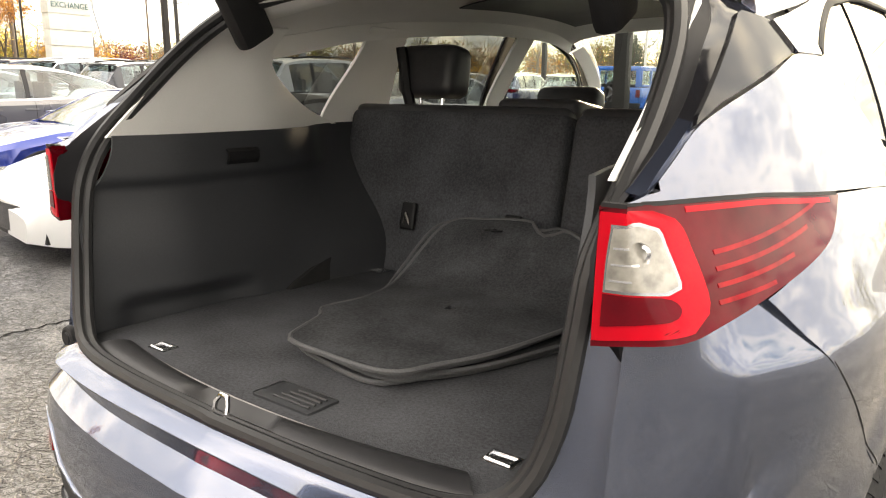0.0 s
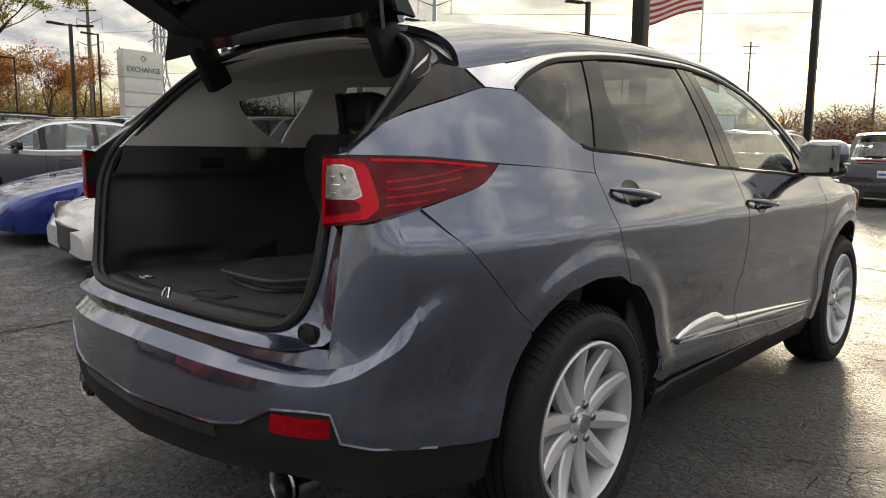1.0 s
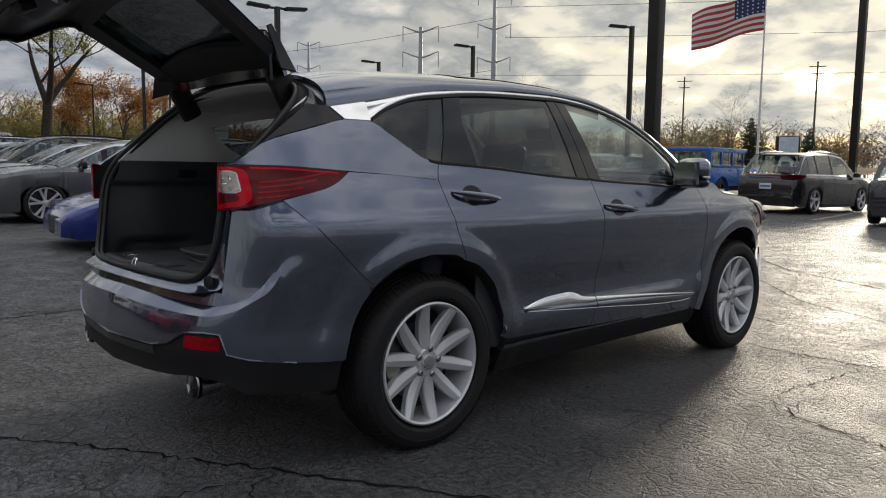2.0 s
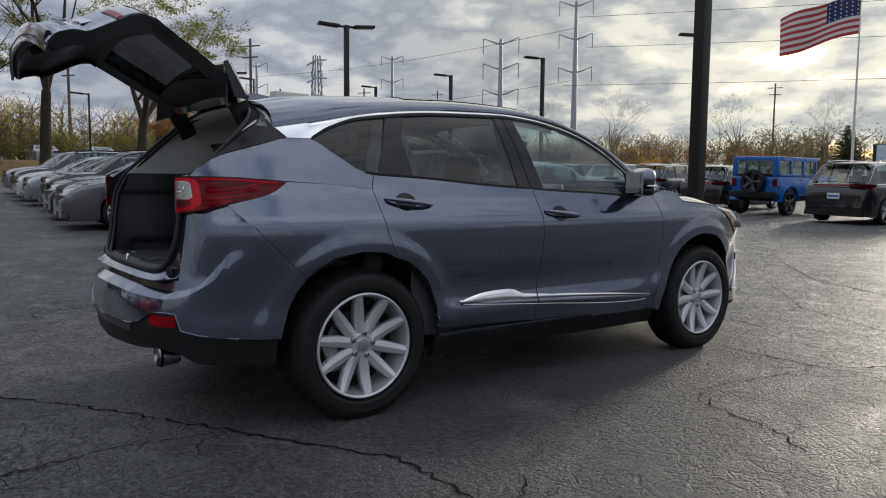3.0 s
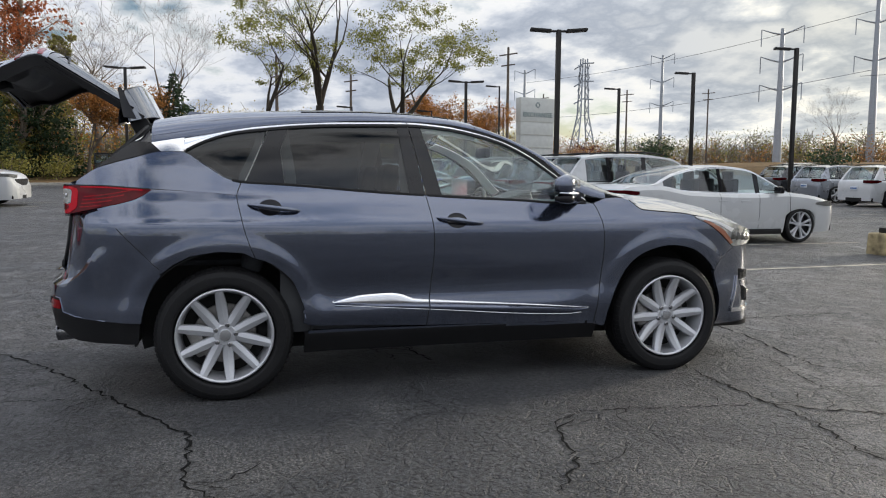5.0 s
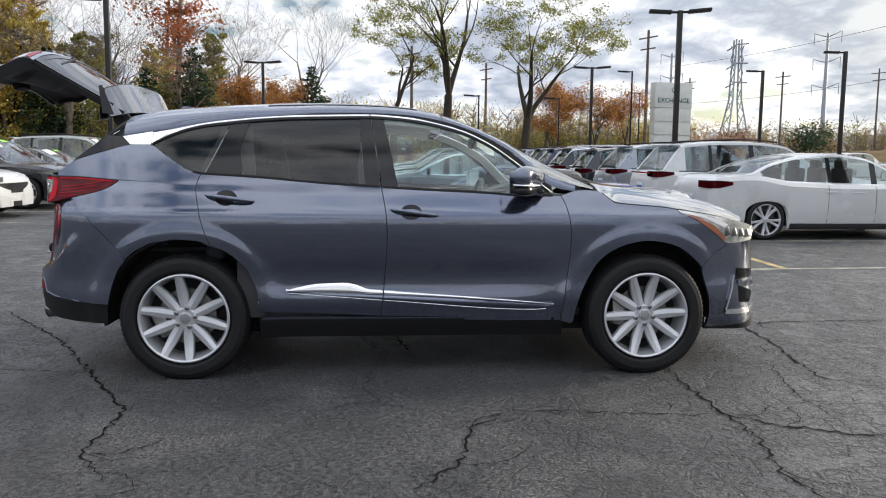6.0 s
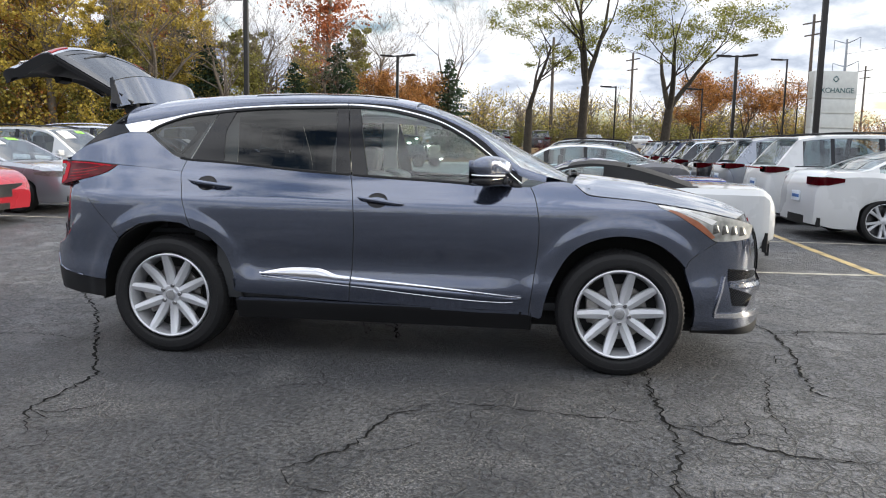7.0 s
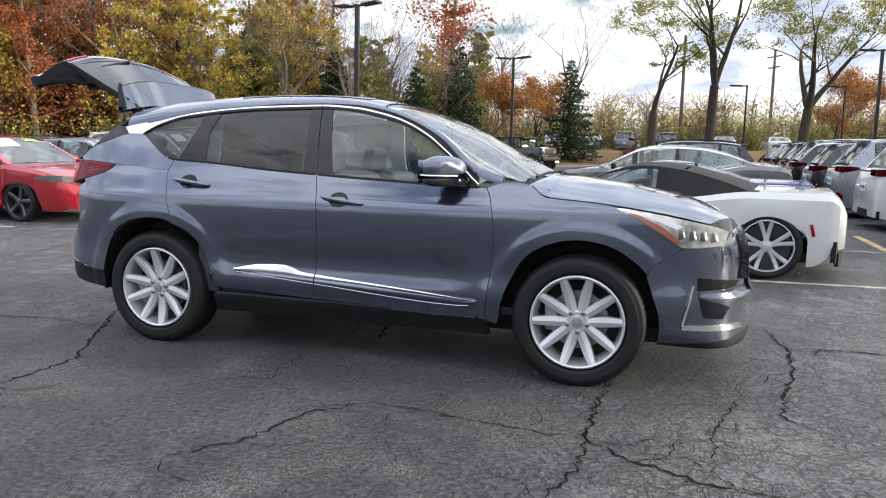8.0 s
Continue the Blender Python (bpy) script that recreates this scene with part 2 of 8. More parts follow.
def box(size, at=(0, 0, 0), bevel=0.0, rot=None, seg=2):
    bm = bmesh.new()
    bmesh.ops.create_cube(bm, size=1.0)
    bmesh.ops.scale(bm, vec=size, verts=bm.verts)
    if bevel:
        bmesh.ops.bevel(bm, geom=bm.edges[:], offset=bevel, segments=seg, affect="EDGES", profile=0.6)
    if rot is not None:
        bmesh.ops.transform(bm, matrix=rot.to_matrix().to_4x4() if isinstance(rot, Euler) else rot, verts=bm.verts)
    bmesh.ops.translate(bm, vec=at, verts=bm.verts)
    return bm


def lathe(profile, n=48, axis="X", at=(0, 0, 0)):
    """Turns (distance along the axis, radius) pairs round the axis."""
    rows = []
    for k in range(n):
        a = 2 * math.pi * k / n
        row = []
        for d, r in profile:
            c, s = r * math.cos(a), r * math.sin(a)
            row.append({"X": (d, c, s), "Y": (s, d, c), "Z": (c, s, d)}[axis])
        rows.append(row)
    rows.append(rows[0])
    bm = grid(rows)
    bmesh.ops.remove_doubles(bm, verts=bm.verts, dist=1e-5)
    bmesh.ops.recalc_face_normals(bm, faces=bm.faces)
    bmesh.ops.translate(bm, vec=at, verts=bm.verts)
    return bm


def tube(pts, r, n=8, closed=False, taper=None):
    """A round rod along a line of points; r may be one radius or one a point."""
    pts = [V(p) for p in pts]
    rows, m = [], len(pts)
    up = None
    for i, p in enumerate(pts):
        a, b = pts[i - 1] if i or closed else p, pts[(i + 1) % m] if i < m - 1 or closed else p
        d = (b - a).normalized()
        if up is None:
            up = d.orthogonal().normalized()
        up = (up - d * up.dot(d)).normalized()
        side_ = d.cross(up)
        rr = r[i] if isinstance(r, (list, tuple)) else r
        rows.append([p + (up * math.cos(2 * math.pi * k / n) + side_ * math.sin(2 * math.pi * k / n)) * rr for k in range(n)])
    if closed:
        rows.append(rows[0])
    bm = grid(rows, close=True)
    if not closed:
        for row in (rows[0], rows[-1]):
            try:
                bm.faces.new([bm.verts.new(p) for p in row])
            except ValueError:
                pass
    bmesh.ops.remove_doubles(bm, verts=bm.verts, dist=1e-5)
    bmesh.ops.recalc_face_normals(bm, faces=bm.faces)
    return bm


def prism(poly, depth, to3):
    """A slab: a flat outline (u, v) mapped by to3(u, v, w) for w = 0 and w = depth."""
    bm = bmesh.new()
    a = [bm.verts.new(to3(u, v, 0)) for u, v in poly]
    b = [bm.verts.new(to3(u, v, depth)) for u, v in poly]
    bm.faces.new(a)
    bm.faces.new(b[::-1])
    for i in range(len(a)):
        j = (i + 1) % len(a)
        bm.faces.new((a[i], b[i], b[j], a[j]))
    bmesh.ops.recalc_face_normals(bm, faces=bm.faces)
    return bm

# ---- the grey crossover ----
VP = sm([(0.15, .80), (0.25, .866), (0.32, .893), (0.40, .908), (0.46, .921), (0.50, .922), (0.58, .917), (0.68, .925), (0.80, .938), (0.90, .943), (0.965, .939),
         (1.0, .922), (1.06, .897), (1.10, .88), (1.14, .860), (1.22, .828), (1.3, .795), (1.45, .72), (1.53, .672), (1.58, .63), (1.66, .5)])
RP = sm([(-1.06, .5), (-.98, .3), (-.9, .22), (-.8, .15), (-.6, .072), (-.4, .028), (-.2, .010), (0, .002), (.3, 0), (2.2, 0), (2.6, .008), (2.9, .024), (3.1, .055), (3.3, .12), (3.45, .20), (3.6, .35), (3.7, .6)])


def S(y, z):
    """Half the body's width at a height and a place along it."""
    w = VP(z) - RP(y)
    for hy in (0.0, 2.75):
        r = math.hypot(y - hy, z - 0.36)
        w += 0.013 * step(0.585, 0.515, r) * step(1.0, 0.8, z)
    w -= 0.012 * step(0.72, 0.62, z) * step(0.46, 0.54, z) * step(0.35, 0.7, y) * step(2.25, 1.9, y)
    return w


def on_side(off=0.0):
    return lambda y, z: (S(y, z) - off, y, z)


E_X = sm([(-0.60, .650), (-0.371, .693), (-0.109, .696), (.065, .683), (.24, .673), (.588, .649), (.763, .640), (1.071, .636), (1.295, .643), (1.472, .665), (1.649, .698), (1.823, .741), (1.926, .773), (2.012, .811), (2.163, .858), (2.3, .872), (2.47, .872)])
E_Z = sm([(-0.60, 1.36), (-0.371, 1.414), (-0.109, 1.462), (.065, 1.50), (.24, 1.527), (.414, 1.544), (.588, 1.557), (.763, 1.570), (1.071, 1.575), (1.295, 1.566), (1.472, 1.539), (1.649, 1.488), (1.823, 1.409), (1.926, 1.345), (2.012, 1.266), (2.163, 1.142), (2.3, 1.115), (2.47, 1.103)])
C_Z = sm([(-0.60, 1.555), (-.36, 1.578), (-.15, 1.612), (.2, 1.638), (.57, 1.653), (.8, 1.657), (1.1, 1.650), (1.29, 1.635), (1.47, 1.606), (1.6, 1.569), (1.8, 1.489), (2.0, 1.392), (2.2, 1.290), (2.4, 1.184), (2.6, 1.080)])


def top(y, k, off=0.0):
    """The roof and windscreen surface: k runs from 0 at the side edge to 1 on the centre line."""
    e, z0, z1 = E_X(y), E_Z(y), C_Z(y) + 0.0
    a = k * math.pi / 2
    x = e * math.cos(a) ** 0.62
    z = z0 + (z1 - z0) * math.sin(a) ** 0.86
    n = V((x / e, 0, 1.0)).normalized()
    return (x - n.x * off, y, z - off)


hero = thing("crossover_car", "steel-grey metallic crossover with its tailgate raised, parked on asphalt", "car")


def pair(name, rows, material, label="", thick=0.0, parent=None, inside=(0, 1.3, 0.8), angle=35):
    """A side panel and its mirror image on the other flank."""
    bm = outward(grid(rows), inside)
    other = mirrored(bm)
    return (part(name, bm, material, parent or hero, label, thick, angle), part(name, other, material, parent or hero, label, thick, angle))


BELT = [(.100, 1.203), (.285, 1.193), (.459, 1.182), (.632, 1.167), (.804, 1.153), (.976, 1.142), (1.13, 1.134), (1.318, 1.123), (1.488, 1.115), (1.657, 1.108), (1.826, 1.098), (1.893, 1.092), (2.129, 1.085), (2.205, 1.085)]
B_GAP = [(1.136, .316), (1.14, .37), (1.152, .494), (1.164, .634), (1.175, .805), (1.172, .939), (1.159, 1.038), (1.14, 1.131)]
Q_GAP = [(.166, .788), (.139, .855), (.112, .938), (.086, 1.055), (.074, 1.129), (.100, 1.203)]
F_GAP = [(2.222, .330), (2.242, .514), (2.262, .687), (2.268, .823), (2.262, .922), (2.236, 1.037), (2.210, 1.085)]
g = 0.0025
# doors
pair("rear_door", coons(
    [(.166 + g, .788), (.245, .762), (.309, .713), (.365, .655), (.400, .58), (.424, .516), (.438, .455), (.449, .405), (.8, .388), (1.137 - g, .372)],
    [(a, b) for a, b in BELT if a < 1.1] + [(1.14 - g, 1.134)],
    [(a + g, b) for a, b in Q_GAP], [(a - g, b) for a, b in B_GAP[1:]], 44, 26, on_side()), M_PAINT, "", 0.012, angle=75)
pair("front_door", coons(
    [(1.14 + g, .372), (1.7, .360), (2.222 - g, .352)],
    [(1.14 + g, 1.134)] + [(a, b) for a, b in BELT if 1.2 < a < 2.2] + [(2.207, 1.085)],
    [(a + g, b) for a, b in B_GAP[1:]], [(2.222 - g, .352)] + [(a - g, b) for a, b in F_GAP[1:]], 44, 26, on_side()), M_PAINT, "", 0.02)
# front wing
FARCH = [(2.30, .32), (2.315, .41), (2.335, .485), (2.365, .56), (2.437, .69), (2.533, .769), (2.667, .814), (2.803, .818), (2.942, .781), (3.06, .70), (3.115, .64)]
pair("front_wing", coons(
    [(2.226 + g, .33), (2.27, .322)] + FARCH,
    [(2.212, 1.088), (2.30, 1.118), (2.40, 1.122), (2.468, 1.104), (2.531, 1.053), (2.598, 1.040), (2.837, 1.021), (2.925, 1.006), (2.955, .985), (3.044, .947), (3.152, .88), (3.251, .81), (3.285, .79)],
    [(a + g, b) for a, b in F_GAP], [(3.115, .64), (3.14, .695), (3.285, .79)], 64, 26, on_side()), M_PAINT, "", 0.02)
# quarter panels, above and below the lamp
UP = coons([(-.80, 1.182), (-.62, 1.180), (-.374, 1.164), (-.15, 1.150), (.075, 1.131)],
           [(-.770, 1.190), (-.715, 1.229), (-.666, 1.262), (-.599, 1.288), (-.453, 1.330), (-.325, 1.364), (-.201, 1.362), (-.119, 1.310), (-.039, 1.256), (.019, 1.220), (.097, 1.202)],
           [(-.80, 1.182), (-.770, 1.190)], [(.075 - g, 1.131), (.100 - g, 1.203)], 40, 12, on_side())
LOW = coons([(-.640, 1.055), (-.531, .941), (-.451, .858), (-.320, .712), (-.262, .760), (-.172, .806), (-.035, .829), (.104, .820), (.166 - g, .788)],
            [(-.374, 1.160), (-.15, 1.150), (.074 - g, 1.131)],
            [(-.640, 1.055), (-.602, 1.064), (-.455, 1.105), (-.374, 1.160)], [(a - g, b) for a, b in Q_GAP[:5]], 40, 20, on_side(), smooth=False)
pair("quarter_panel", UP, M_PAINT, "", 0.02)
pair("quarter_panel", LOW, M_PAINT, "", 0.02)
# sills
pair("sill", [[(S(y, z) - (0.0 if z > .3 else .01), y, z) for y in [.43 + i * .0452 for i in range(41)]] for z in (.235, .27, .30, .33, .352)] , M_BLACK, "black plastic sill", 0.03)
pair("sill_strip", [[(S(y, z) + .001, y, z + .017 * step(.43, .46, 2.3 - y + .0) * (1 - (y - .43) / 1.8)) for y in [.45 + i * .0443 for i in range(41)]] for z in (.335, .348, .353)], M_PAINT, "", 0.015)


# lower bright door trim
def trim_panel(name, lo, hi, y0, y1, material, off, n=30, label=""):
    rows = []
    for k in range(7):
        f = k / 6
        bulge = off * (1 - (2 * f - 1) ** 2) ** 0.5 + 0.001
        rows.append([(S(y, lo(y) + (hi(y) - lo(y)) * f) + bulge, y, lo(y) + (hi(y) - lo(y)) * f) for y in [y0 + (y1 - y0) * i / n for i in range(n + 1)]])
    return pair(name, rows, material, label, 0.012)


TB, TT = sm([(.584, .524), (.62, .516), (1.163, .500), (2.177, .438)]), sm([(.584, .527), (.644, .541), (.781, .563), (.93, .568), (.99, .557), (1.06, .533), (1.16, .524), (1.7, .484), (2.177, .442)])
LB, LT = sm([(.60, .511), (1.156, .468), (2.08, .405), (2.15, .415), (2.177, .432)]), sm([(.60, .514), (1.163, .499), (2.177, .436)])
trim_panel("door_trim", TB, TT, .584, 1.148, M_CHROME, .008, label="polished chrome door trim blade")
trim_panel("door_trim", TB, TT, 1.158, 2.177, M_CHROME, .007, label="polished chrome door trim blade")
trim_panel("door_moulding", LB, LT, .60, 1.148, M_PAINT, .012)
trim_panel("door_moulding", LB, LT, 1.158, 2.170, M_PAINT, .012)
for y0, y1 in ((.60, 1.148), (1.158, 2.13)):
    for sgn in (1, -1):
        part("trim_line", tube([(sgn * (S(y, LB(y)) + .006), y, LB(y) - .001) for y in [y0 + (y1 - y0) * i / 16 for i in range(17)]], .003, 6), M_BRIGHT, hero)

# side glass, pillars and bright surround
D_TOP = sm([(-.201, 1.369), (-.101, 1.423), (.069, 1.478), (.244, 1.502), (.418, 1.522), (.593, 1.535), (.768, 1.541), (1.074, 1.548), (1.297, 1.533), (1.474, 1.50), (1.65, 1.449), (1.824, 1.361), (1.926, 1.287), (2.012, 1.22), (2.129, 1.115), (2.16, 1.092)])
D_BOT = sm([(-.201, 1.366), (-.119, 1.314), (-.039, 1.260), (.019, 1.223), (.092, 1.204)] + BELT[1:-2] + [(2.16, 1.088)])


def band(f0, f1, off, n=10, m=10, grow=0.0):
    """Rows over the side window band between two upright lines f0 and f1 (place along the car as a function of height share)."""
    rows = []
    for j in range(m + 1):
        v = j / m
        row = []
        for i in range(n + 1):
            u = i / n
            y = f0(v) * (1 - u) + f1(v) * u
            lo, hi = D_BOT(y) - grow, D_TOP(y) + grow
            z = lo + (hi - lo) * v
            row.append((S(y, z) - off, y, z))
        rows.append(row)
    return rows


pair("quarter_window", band(lambda v: -.198, lambda v: .118 + .132 * v - .004, .006, 14), M_TINT, "dark tinted privacy glass")
pair("door_pillar_cover", band(lambda v: .122 + .132 * v, lambda v: .334 - .02 * min(1, v * 1.6) + .05 * max(0, v - .6) / .4, .003), M_GLOSSBLACK, "gloss black pillar cover", 0.01)
pair("rear_door_window", band(lambda v: .336 - .02 * min(1, v * 1.6) + .05 * max(0, v - .6) / .4, lambda v: 1.043 - .038 * v, .007, 14), M_TINT, "dark tinted privacy glass")
pair("pillar_cover", band(lambda v: 1.045 - .038 * v, lambda v: 1.139 - .065 * v, .003), M_GLOSSBLACK, "gloss black pillar cover", 0.01)
pair("pillar_cover", band(lambda v: 1.145 - .065 * v, lambda v: 1.242 - .092 * v, .003), M_GLOSSBLACK, "gloss black pillar cover", 0.01)
pair("front_door_window", band(lambda v: 1.244 - .092 * v, lambda v: 2.06, .007, 20), M_CLEAR, "clear door glass")
pair("mirror_sail", band(lambda v: 2.0, lambda v: 2.155, .002, 8), M_GLOSSBLACK, "", 0.01)
for ya, yb in ((.05, 1.13), (1.15, 2.16)):
    pair("window_seal", [[(S(y, D_BOT(y) + d) + o, y, D_BOT(y) + d) for y in [ya + (yb - ya) * i / 30 for i in range(31)]] for d, o in ((-.007, .001), (-.003, .003), (.005, .003), (.008, -.006))], M_RUBBER, "", 0.006)


CHROME_H = sm([(-.20, .072), (-.10, .040), (.05, .024), (.30, .016), (2.2, .014)])


def surround(y0, y1, n=30, ditch=False):
    """The bright strip over the side windows, or with ditch the dark joint between it and the roof."""
    rows = []
    for k in range(6):
        row = []
        for i in range(n + 1):
            y = y0 + (y1 - y0) * i / n
            z0, z1 = (D_TOP(y) + .006 if y > -.201 else 1.368), E_Z(y)
            cut = min(.92, CHROME_H(y) / max(.002, z1 - z0))
            f = (k / 5) * cut if not ditch else cut + (1 - cut) * k / 5
            x = S(y, z0) * (1 - f) + E_X(y) * f + (.006 * math.sin(math.pi * k / 5) if not ditch else -.003)
            row.append((x, y, z0 + (z1 - z0) * f))
        rows.append(row)
    return rows


pair("roof_joint", surround(-.200, 2.16, 60, True), M_RUBBER, "", 0.006)
pair("window_surround", surround(-.200, 1.068), M_CHROME, "polished chrome window surround", 0.008)
pair("window_surround", surround(1.076, 2.16), M_CHROME, "polished chrome window surround", 0.008)
pair("window_surround", coons([(-.322, 1.368), (-.202, 1.368)], [(-.371, 1.414), (-.200, 1.445)], [(-.322, 1.368), (-.371, 1.414)], [(-.202, 1.368), (-.200, 1.445)], 8, 6, on_side(-.003)), M_CHROME, "", 0.008)
pair("seal_line", [[(S(y, D_TOP(y) + d) + o, y, D_TOP(y) + d) for y in [-.19 + 2.33 * i / 60 for i in range(61)]] for d, o in ((-.010, -.004), (-.006, .003), (.004, .004), (.007, .001))], M_RUBBER, "", 0.006)
pair("pillar_garnish", coons([(-.662, 1.266), (-.60, 1.293), (-.453, 1.335), (-.320, 1.370)], [(-.654, 1.276), (-.60, 1.318), (-.464, 1.422), (-.374, 1.414)], [(-.662, 1.266), (-.654, 1.276)], [(-.320, 1.370), (-.374, 1.414)], 20, 8, on_side(.002), smooth=False), M_GLOSSBLACK, "gloss black rear pillar garnish", 0.01)


def span(a, b, n):
    return [a + (b - a) * i / n for i in range(n + 1)]


# roof with its glass panel, screen pillars, windscreen
def both(f, ks, ys):
    return [[f(y, k) for k in ks] + [(-q[0], q[1], q[2]) for q in [f(y, k) for k in reversed(ks[:-1])]] for y in ys]


ROOF_YS = span(-.372, 1.50, 50)
part("roof", outward(grid(both(top, span(0, 1, 18), ROOF_YS)), (0, .6, .8)), M_PAINT, hero, "", 0.02)
part("sunroof", outward(grid(both(lambda y, k: top(y, .42 + .58 * k, -.003), span(0, 1, 10), span(.45, 1.36, 20))), (0, .6, .8)), M_GLOSSBLACK, hero, "dark glass sunroof panel", 0.006)
pair("screen_pillar", [[top(y, k) for y in span(1.503, 2.30, 34)] for k in span(0, .17, 6)], M_PAINT, "", 0.02)
part("windscreen", outward(grid(both(lambda y, k: top(y + .05 * k * k, .178 + .822 * k, .004), span(0, 1, 14), span(1.51, 2.42, 24))), (0, .6, .8)), M_SHIELD, hero, "clear windscreen")
part("scuttle", outward(grid(both(lambda y, k: (.80 * (1 - k), y + .06 * k * k, 1.122 + .02 * k - .25 * (y - 2.40)), span(0, 1, 10), span(2.39, 2.56, 4))), (0, 2.4, .3)), M_BLACK, hero, "", 0.02)
for sgn, y0 in ((1, 2.43), (-1, 2.45)):
    part("wiper", tube([(sgn * .62, y0 + .02, 1.150), (sgn * .30, y0 + .03, 1.172), (sgn * -.05, y0 + .055, 1.176)], .009, 6), M_BLACK, hero)
part("antenna_fin", prism([(-.16, 0), (.06, 0), (.0, .018), (-.11, .045), (-.15, .052), (-.165, .03)], .036, lambda u, v, w: ((w - .018) * (1 - v * 8), -.06 + u, C_Z(-.06 + u) - .006 + v)), M_PAINT, hero)

# bonnet
H_EX = sm([(2.472, .872), (2.531, .886), (2.598, .884), (2.837, .866), (3.008, .838), (3.19, .793), (3.39, .715), (3.47, .66)])
H_EZ = sm([(2.472, 1.106), (2.531, 1.057), (2.598, 1.044), (2.837, 1.024), (3.008, 1.002), (3.19, .973), (3.39, .930), (3.47, .912)])
H_CZ = sm([(2.44, 1.170), (2.6, 1.158), (2.76, 1.140), (2.94, 1.117), (3.125, 1.083), (3.31, 1.040), (3.46, .985), (3.55, .938), (3.62, .895)])


def bonnet(v, k):
    y0, y1 = 2.446 + .09 * math.sin(k * math.pi / 2), 3.42 + .185 * math.sin(k * math.pi / 2) ** .8
    y = y0 + (y1 - y0) * v
    ye = 2.446 + (3.42 - 2.446) * v
    a = k * math.pi / 2
    e = H_EX(ye)
    crease = .010 * math.exp(-((k - .42) / .06) ** 2) * step(0, .3, v)
    e = min(e, S(ye, H_EZ(ye)) - .003) if ye < 2.95 else e
    q = 1 - k
    return (e * q, y, H_EZ(ye) + (H_CZ(y) - H_EZ(ye)) * (1 - q ** 2.7) + crease)


part("bonnet", outward(grid(both(bonnet, span(0, 1, 22), span(0, 1, 30))), (0, 3, .3)), M_PAINT, hero, "", 0.02)

# front bumper, wrapped round the nose
F_Y = sm([(.12, 3.44), (.16, 3.60), (.20, 3.69), (.27, 3.715), (.40, 3.70), (.47, 3.705), (.50, 3.715), (.56, 3.685), (.66, 3.685), (.78, 3.67), (.88, 3.63), (.92, 3.60)])


def nose(s, z, off=0.0):
    """s runs from 0 on the flank to 1 on the centre line."""
    f = F_Y(z)
    tuck = .10 * step(.30, .13, z)
    px = [(0, S(3.10, max(z, .24)) - tuck), (.18, S(3.24, max(z, .24)) - tuck), (.36, .765 - tuck), (.5, .66), (.68, .48), (.84, .25), (1, 0)]
    py = [(0, 3.10), (.18, 3.24), (.36, 3.40 + (f - 3.68) * .3), (.5, 3.52 + (f - 3.68) * .6), (.68, f - .075), (.84, f - .02), (1, f)]
    return (sm(px)(s) + off * (1 - s), sm(py)(s) + off * s, z)


N_TOP = sm([(0, .64), (.05, .69), (.2, .785), (.3, .80), (.5, .83), (.62, .86), (.75, .885), (1, .89)])
N_LOW = sm([(0, .250), (.12, .245), (.25, .250), (.5, .272), (.8, .292), (1, .295)])
N_ARCH = sm([(.24, .105), (.36, .115), (.45, .095), (.55, .050), (.64, .012), (.70, 0)])


def bumper_row(v, lo, hi, s0=0.0, off=0.0, n=40):
    row = []
    for i in range(n + 1):
        s = i / n
        z = lo(s) + (hi(s) - lo(s)) * v
        ss = s + (1 - s) * N_ARCH(z) * (1 - s) ** 4
        row.append(nose(ss, z, off))
    return row + [(-p[0], p[1], p[2]) for p in row[-2::-1]]


part("front_bumper", outward(grid([bumper_row(v / 24, N_LOW, N_TOP) for v in range(25)]), (0, 3, .5)), M_PAINT, hero, "", 0.02)
part("lower_valance", outward(grid([bumper_row(v / 6, lambda s: .232 + .012 * (1 - s) ** 3, lambda s: N_LOW(s) + .012, off=.002) for v in range(7)]), (0, 3, .5)), M_BLACK, hero, "black plastic lower lip", 0.02)


def nose_patch(name, poly, material, off, label="", nu=10, nv=8, thick=.01):
    """A piece laid on the nose: four corners (s, z) in the order left-bottom, right-bottom, right-top, left-top."""
    a, b, c, d = poly
    for sgn in (1, -1):
        rows = []
        for j in range(nv + 1):
            v = j / nv
            row = []
            for i in range(nu + 1):
                u = i / nu
                s = (a[0] * (1 - u) + b[0] * u) * (1 - v) + (d[0] * (1 - u) + c[0] * u) * v
                z = (a[1] * (1 - u) + b[1] * u) * (1 - v) + (d[1] * (1 - u) + c[1] * u) * v
                p = nose(s, z, off)
                row.append((sgn * p[0], p[1], p[2]))
            rows.append(row)
        part(name, outward(grid(rows), (0, 3, .5)), material, hero, label, thick)


